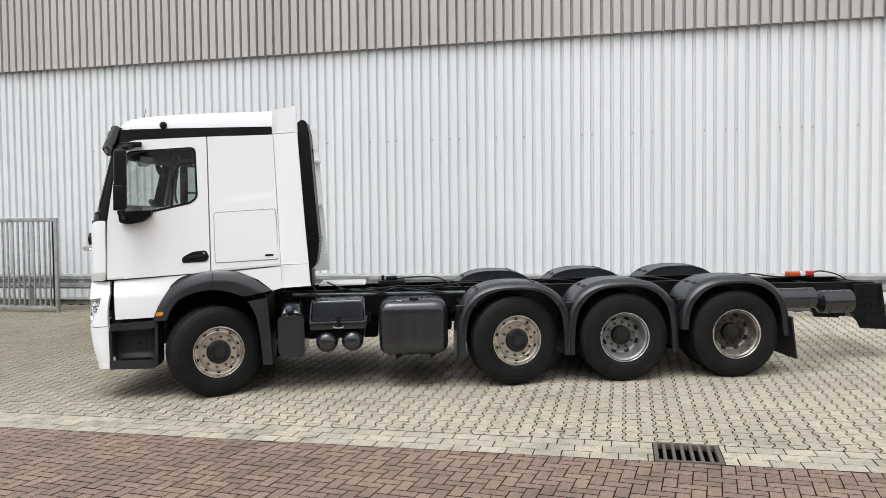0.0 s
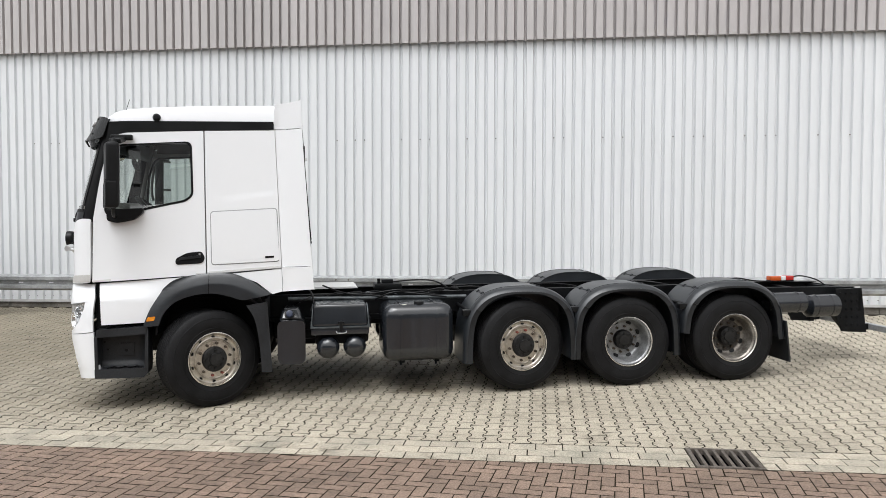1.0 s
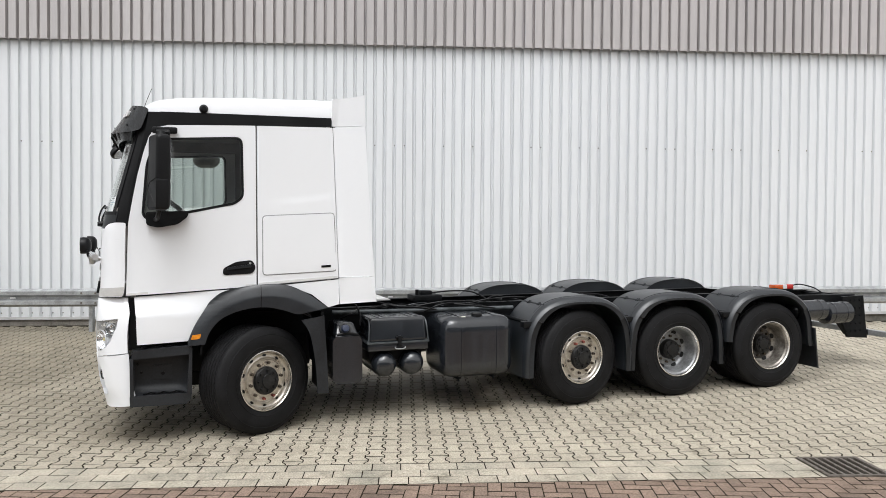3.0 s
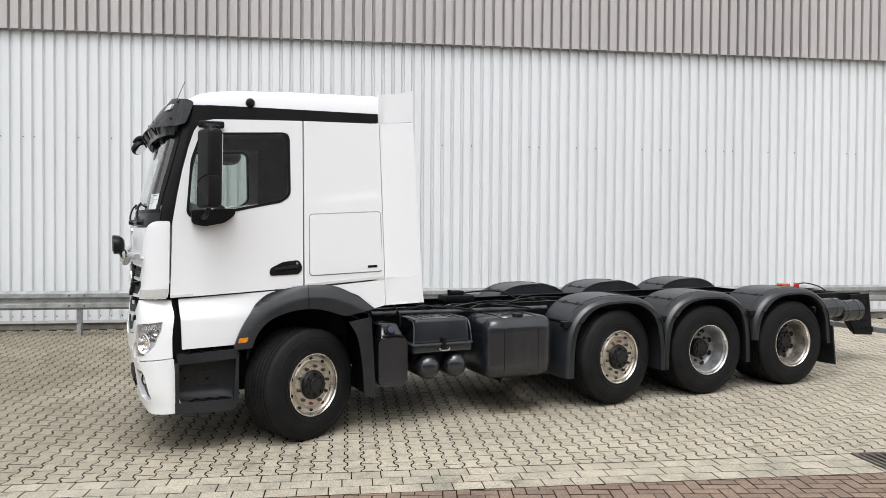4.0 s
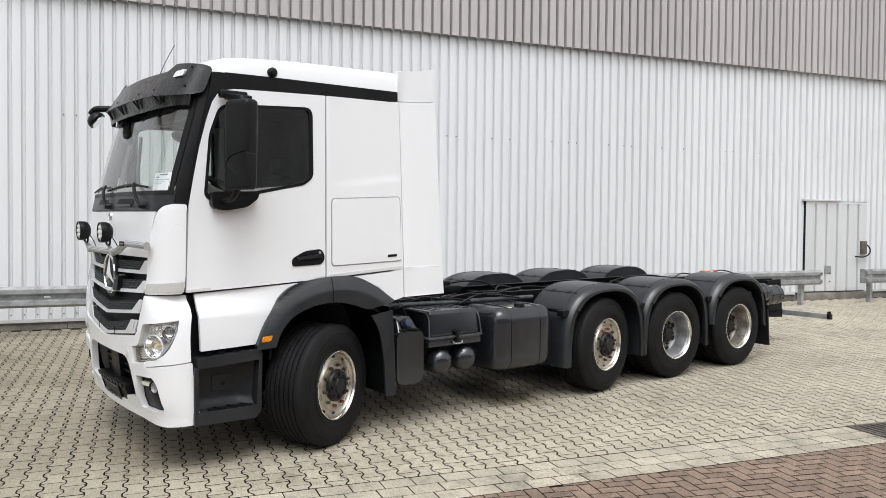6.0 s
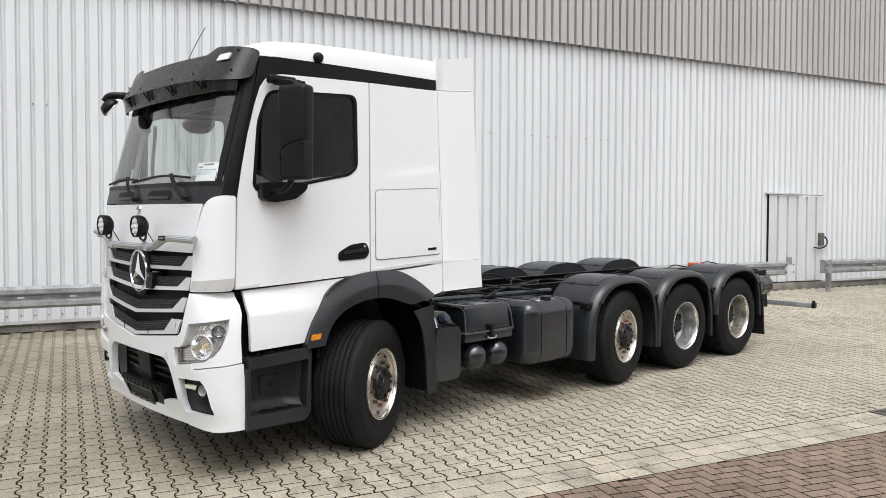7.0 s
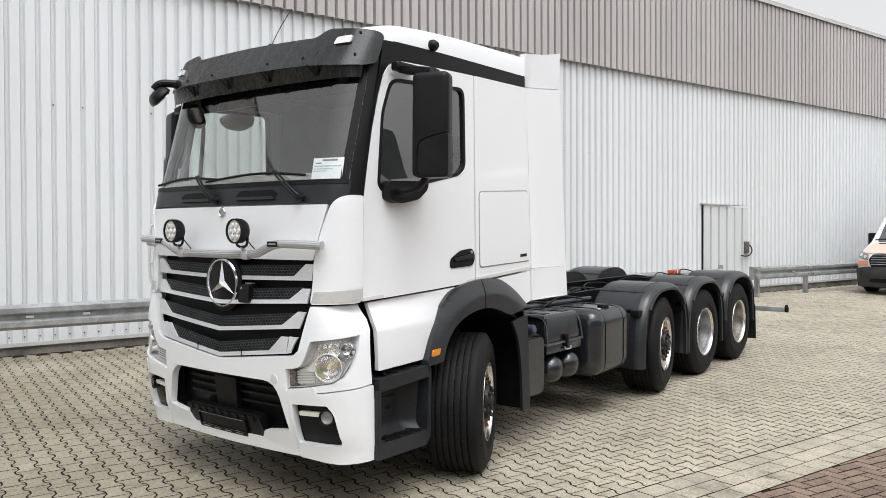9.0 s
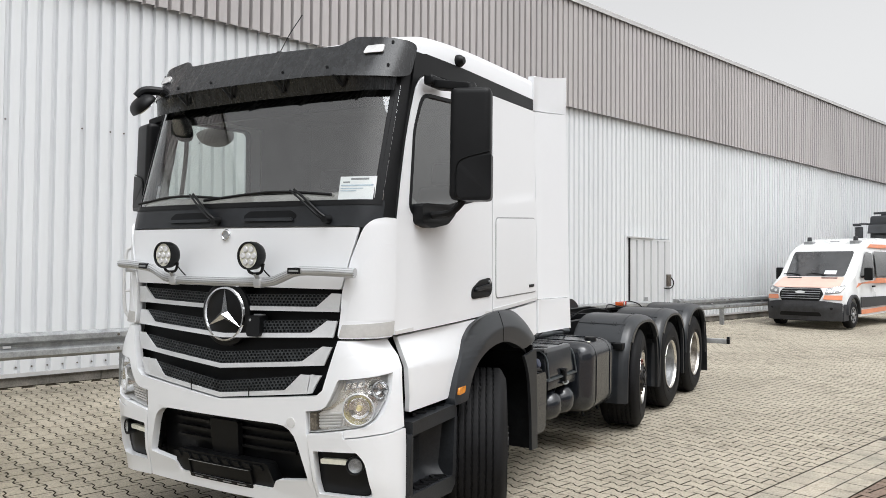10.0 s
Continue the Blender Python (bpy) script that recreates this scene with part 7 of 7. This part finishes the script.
for x in (5.6, 6.95):
    for s in (-1, 1):
        part("rear_wheel", moved(revolved([(0.0, 0.1), (0.28, 0.02), (0.4, -0.02), (0.49, 0.0), (0.51, 0.03), (0.51, 0.5), (0.3, 0.55)], 36), Matrix.Translation((x, s * 1.2, 0.51)) @ (pose(0, 0, 0) if s < 0 else pose(0, 0, 0, 0, 0, 180))), RUBBER, far)


# ---- paving, piece by piece ----
COL, ROW, SWAY = 0.139, 0.2, 0.0155


def inset(outline, width):
    """A closed outline drawn in by that width all round."""
    n, out = len(outline), []
    turn = 1 if sum(outline[i - 1][0] * outline[i][1] - outline[i][0] * outline[i - 1][1] for i in range(n)) > 0 else -1
    for i in range(n):
        a, p, b = Vector(outline[i - 1]), Vector(outline[i]), Vector(outline[(i + 1) % n])
        n1, n2 = Vector((-(p - a).y, (p - a).x)).normalized(), Vector((-(b - p).y, (b - p).x)).normalized()
        m = n1 + n2
        m = m / max(0.4, m.dot(n1)) if m.length > 1e-6 else n1
        out.append(tuple(p + m * width * turn))
    return out


def slab(outline, chamfer=0.0022, deep=0.03):
    """Vertices and faces of a block with a chamfered top, its top at z = 0; the faces after the top and the chamfer are its sides."""
    n = len(outline)
    verts = [(p[0], p[1], -0.0014) for p in outline] + [(p[0], p[1], 0.0) for p in inset(outline, chamfer)] + [(p[0], p[1], -deep) for p in outline]
    faces = [tuple(range(n, 2 * n))] + [(i, (i + 1) % n, n + (i + 1) % n, n + i) for i in range(n)] + [(2 * n + i, 2 * n + (i + 1) % n, (i + 1) % n, i) for i in range(n)]
    return verts, faces


def soiled(mesh, blocks):
    """Earth clings to the sides of the blocks. blocks: the number of faces of each block in turn."""
    mesh.materials.append(EARTH)
    index = []
    for count in blocks:
        n = (count - 1) // 2
        index += [0] * (n + 1) + [1] * n
    mesh.polygons.foreach_set("material_index", index)


def slab_mesh(name, data, mat):
    mesh = bpy.data.meshes.new(name)
    mesh.from_pydata(data[0], [], data[1])
    mesh.materials.append(mat)
    soiled(mesh, [len(data[1])])
    return mesh


def lay(name, field_name, kinds, spots, single, mat, label):
    """Lays pieces: those that single() picks as objects of their own, the others joined. kinds: block shapes; spots: (kind, x, y, turn)."""
    rng = random.Random(len(spots))
    meshes = {}
    verts, faces, blocks = [], [], []
    count = 0
    for kind, x, y, turn in spots:
        z = gz(x, y) + rng.uniform(-0.0008, 0.0008)
        tilt = Euler((rng.gauss(0, 0.003) + (0.03 if y < 10.5 else 0.036) * (7.25 < y), rng.gauss(0, 0.003) - 0.007, turn + rng.gauss(0, 0.004)))
        m = Matrix.LocRotScale((x + rng.gauss(0, 0.0008), y + rng.gauss(0, 0.0008), z), tilt, None)
        if single(x, y) and count < 300:
            if kind not in meshes:
                meshes[kind] = slab_mesh(name, kinds[kind], mat)
            ob = new(name, meshes[kind])
            ob.parent = ground
            ob.matrix_basis = m
            count += 1
            continue
        base = len(verts)
        blocks.append(len(kinds[kind][1]))
        verts += [tuple(m @ Vector(v)) for v in kinds[kind][0]]
        faces += [tuple(base + i for i in f) for f in kinds[kind][1]]
    mesh = bpy.data.meshes.new(field_name)
    mesh.from_pydata(verts, [], faces)
    mesh.materials.append(mat)
    soiled(mesh, blocks)
    ob = new(field_name, mesh)
    ob.parent = ground
    tagged(ob, label, kind="stuff")


JOINT = 0.0056


def wave_block(low=-0.5):
    """A block with S-shaped sides; low: where it begins along its length, in block lengths."""
    bend = [(-0.40, 1.0), (-0.33, 0.8), (-0.25, 0.0), (-0.17, -0.8), (-0.10, -1.0), (0.10, -1.0), (0.17, -0.8), (0.25, 0.0), (0.33, 0.8), (0.40, 1.0)]
    first = 1.0 if low < -0.3 else -1.0
    right = [(COL / 2 + k * SWAY, f * ROW) for f, k in [(low, first)] + [q for q in bend if q[0] > low + 0.03] + [(0.5, 1.0)]]
    middle = (low + 0.5) / 2 * ROW
    right = [(x, y - middle) for x, y in right]
    return slab(inset(right + [(-x, y) for x, y in right[::-1]], JOINT))


def rect_block(w, h, gap=0.0045, bed=0.006):
    """bed: half the joint between one course and the next."""
    w, h = w / 2 - gap, h / 2 - bed
    return slab([(-w, -h), (w, -h), (w, h), (-w, h)])


GULLY = (0.640, 1.190)


Y0 = 7.300
spots = []
for i in range(-122, 200):
    x = i * COL + 0.05
    if i % 2:
        spots.append((1, x, Y0 + ROW / 4, 0.0))
    for j in range(41):
        y = Y0 + (j + (0.5 if i % 2 == 0 else 1.0)) * ROW
        if y < 15.2:
            spots.append((0, x, y, 0.0))
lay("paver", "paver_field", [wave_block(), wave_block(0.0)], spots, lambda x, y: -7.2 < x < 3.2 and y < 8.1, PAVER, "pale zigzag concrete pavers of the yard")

spots, shapes = [], [rect_block(0.2365, 0.1785, 0.0045, 0.0048)]
for r in range(3):
    for k in range(-72, 130):
        x, y = (k + (0.0, 0.42, 0.73)[r]) * 0.2365, 6.852 + 0.1785 * r
        a, b = x - 0.11825, x + 0.11825
        if b <= GULLY[0] or a >= GULLY[1]:
            spots.append((0, x, y, 0.0))
            continue
        # blocks cut to fit beside the gully
        for lo, hi in ((a, min(b, GULLY[0])), (max(a, GULLY[1]), b)):
            if hi - lo > 0.02:
                shapes.append(rect_block(hi - lo, 0.1785, 0.0045, 0.0048))
                spots.append((len(shapes) - 1, (lo + hi) / 2, y, 0.0))
lay("edge_paver", "edge_paver_rows", shapes, spots, lambda x, y: -12.0 < x < 11.6, EDGING, "pale rectangular edging pavers")

CELL, TOP, SKEW = 0.1045, 6.757, radians(-6.0)


def cut_block(corners, top):
    """A block whose outline is cut off along the level line y = top; None where nothing worth laying is left."""
    out = []
    for p, q in zip(corners, corners[1:] + corners[:1]):
        if p[1] <= top:
            out.append(p)
        if (p[1] <= top) != (q[1] <= top):
            f = (top - p[1]) / (q[1] - p[1])
            out.append((p[0] + f * (q[0] - p[0]), top))
    if len(out) < 3 or top - min(p[1] for p in out) < 0.018:
        return None
    return slab(out, 0.002)


SHAPES = [(2 * CELL, CELL), (CELL, 2 * CELL)]
kinds, spots = [rect_block(w, h, 0.0046, 0.0066) for w, h in SHAPES], []
for a in range(-190, 300):
    for b in range(-32, 148):
        if (a + b) % 4 not in (0, 3):
            continue
        kind = 0 if (a + b) % 4 == 0 else 1
        u, v = (a + 1) * CELL if kind == 0 else (a + 0.5) * CELL, -(b + 0.5) * CELL if kind == 0 else -b * CELL
        x, y = u * math.cos(SKEW) - v * math.sin(SKEW), TOP + u * math.sin(SKEW) + v * math.cos(SKEW)
        if not (-15.7 < x < 27.4 and -4.3 < y < TOP + 0.15):
            continue
        w, h = SHAPES[kind][0] / 2 - 0.0046, SHAPES[kind][1] / 2 - 0.0066
        reach = w * abs(math.sin(SKEW)) + h * math.cos(SKEW)
        if y + reach <= TOP - 0.004:
            spots.append((kind, x, y, SKEW))
            continue
        turned = [(du * math.cos(SKEW) - dv * math.sin(SKEW), du * math.sin(SKEW) + dv * math.cos(SKEW)) for du, dv in ((-w, -h), (w, -h), (w, h), (-w, h))]
        cut = cut_block(turned, TOP - 0.005 - y)
        if cut:
            kinds.append(cut)
            spots.append((len(kinds) - 1, x, y, 0.0))
spots.sort(key=lambda q: -q[2])
lay("brick", "brick_field", kinds, spots, lambda x, y: -5.4 < x < 0.6 and y > 5.7, BRICK, "reddish brown herringbone clay pavers")
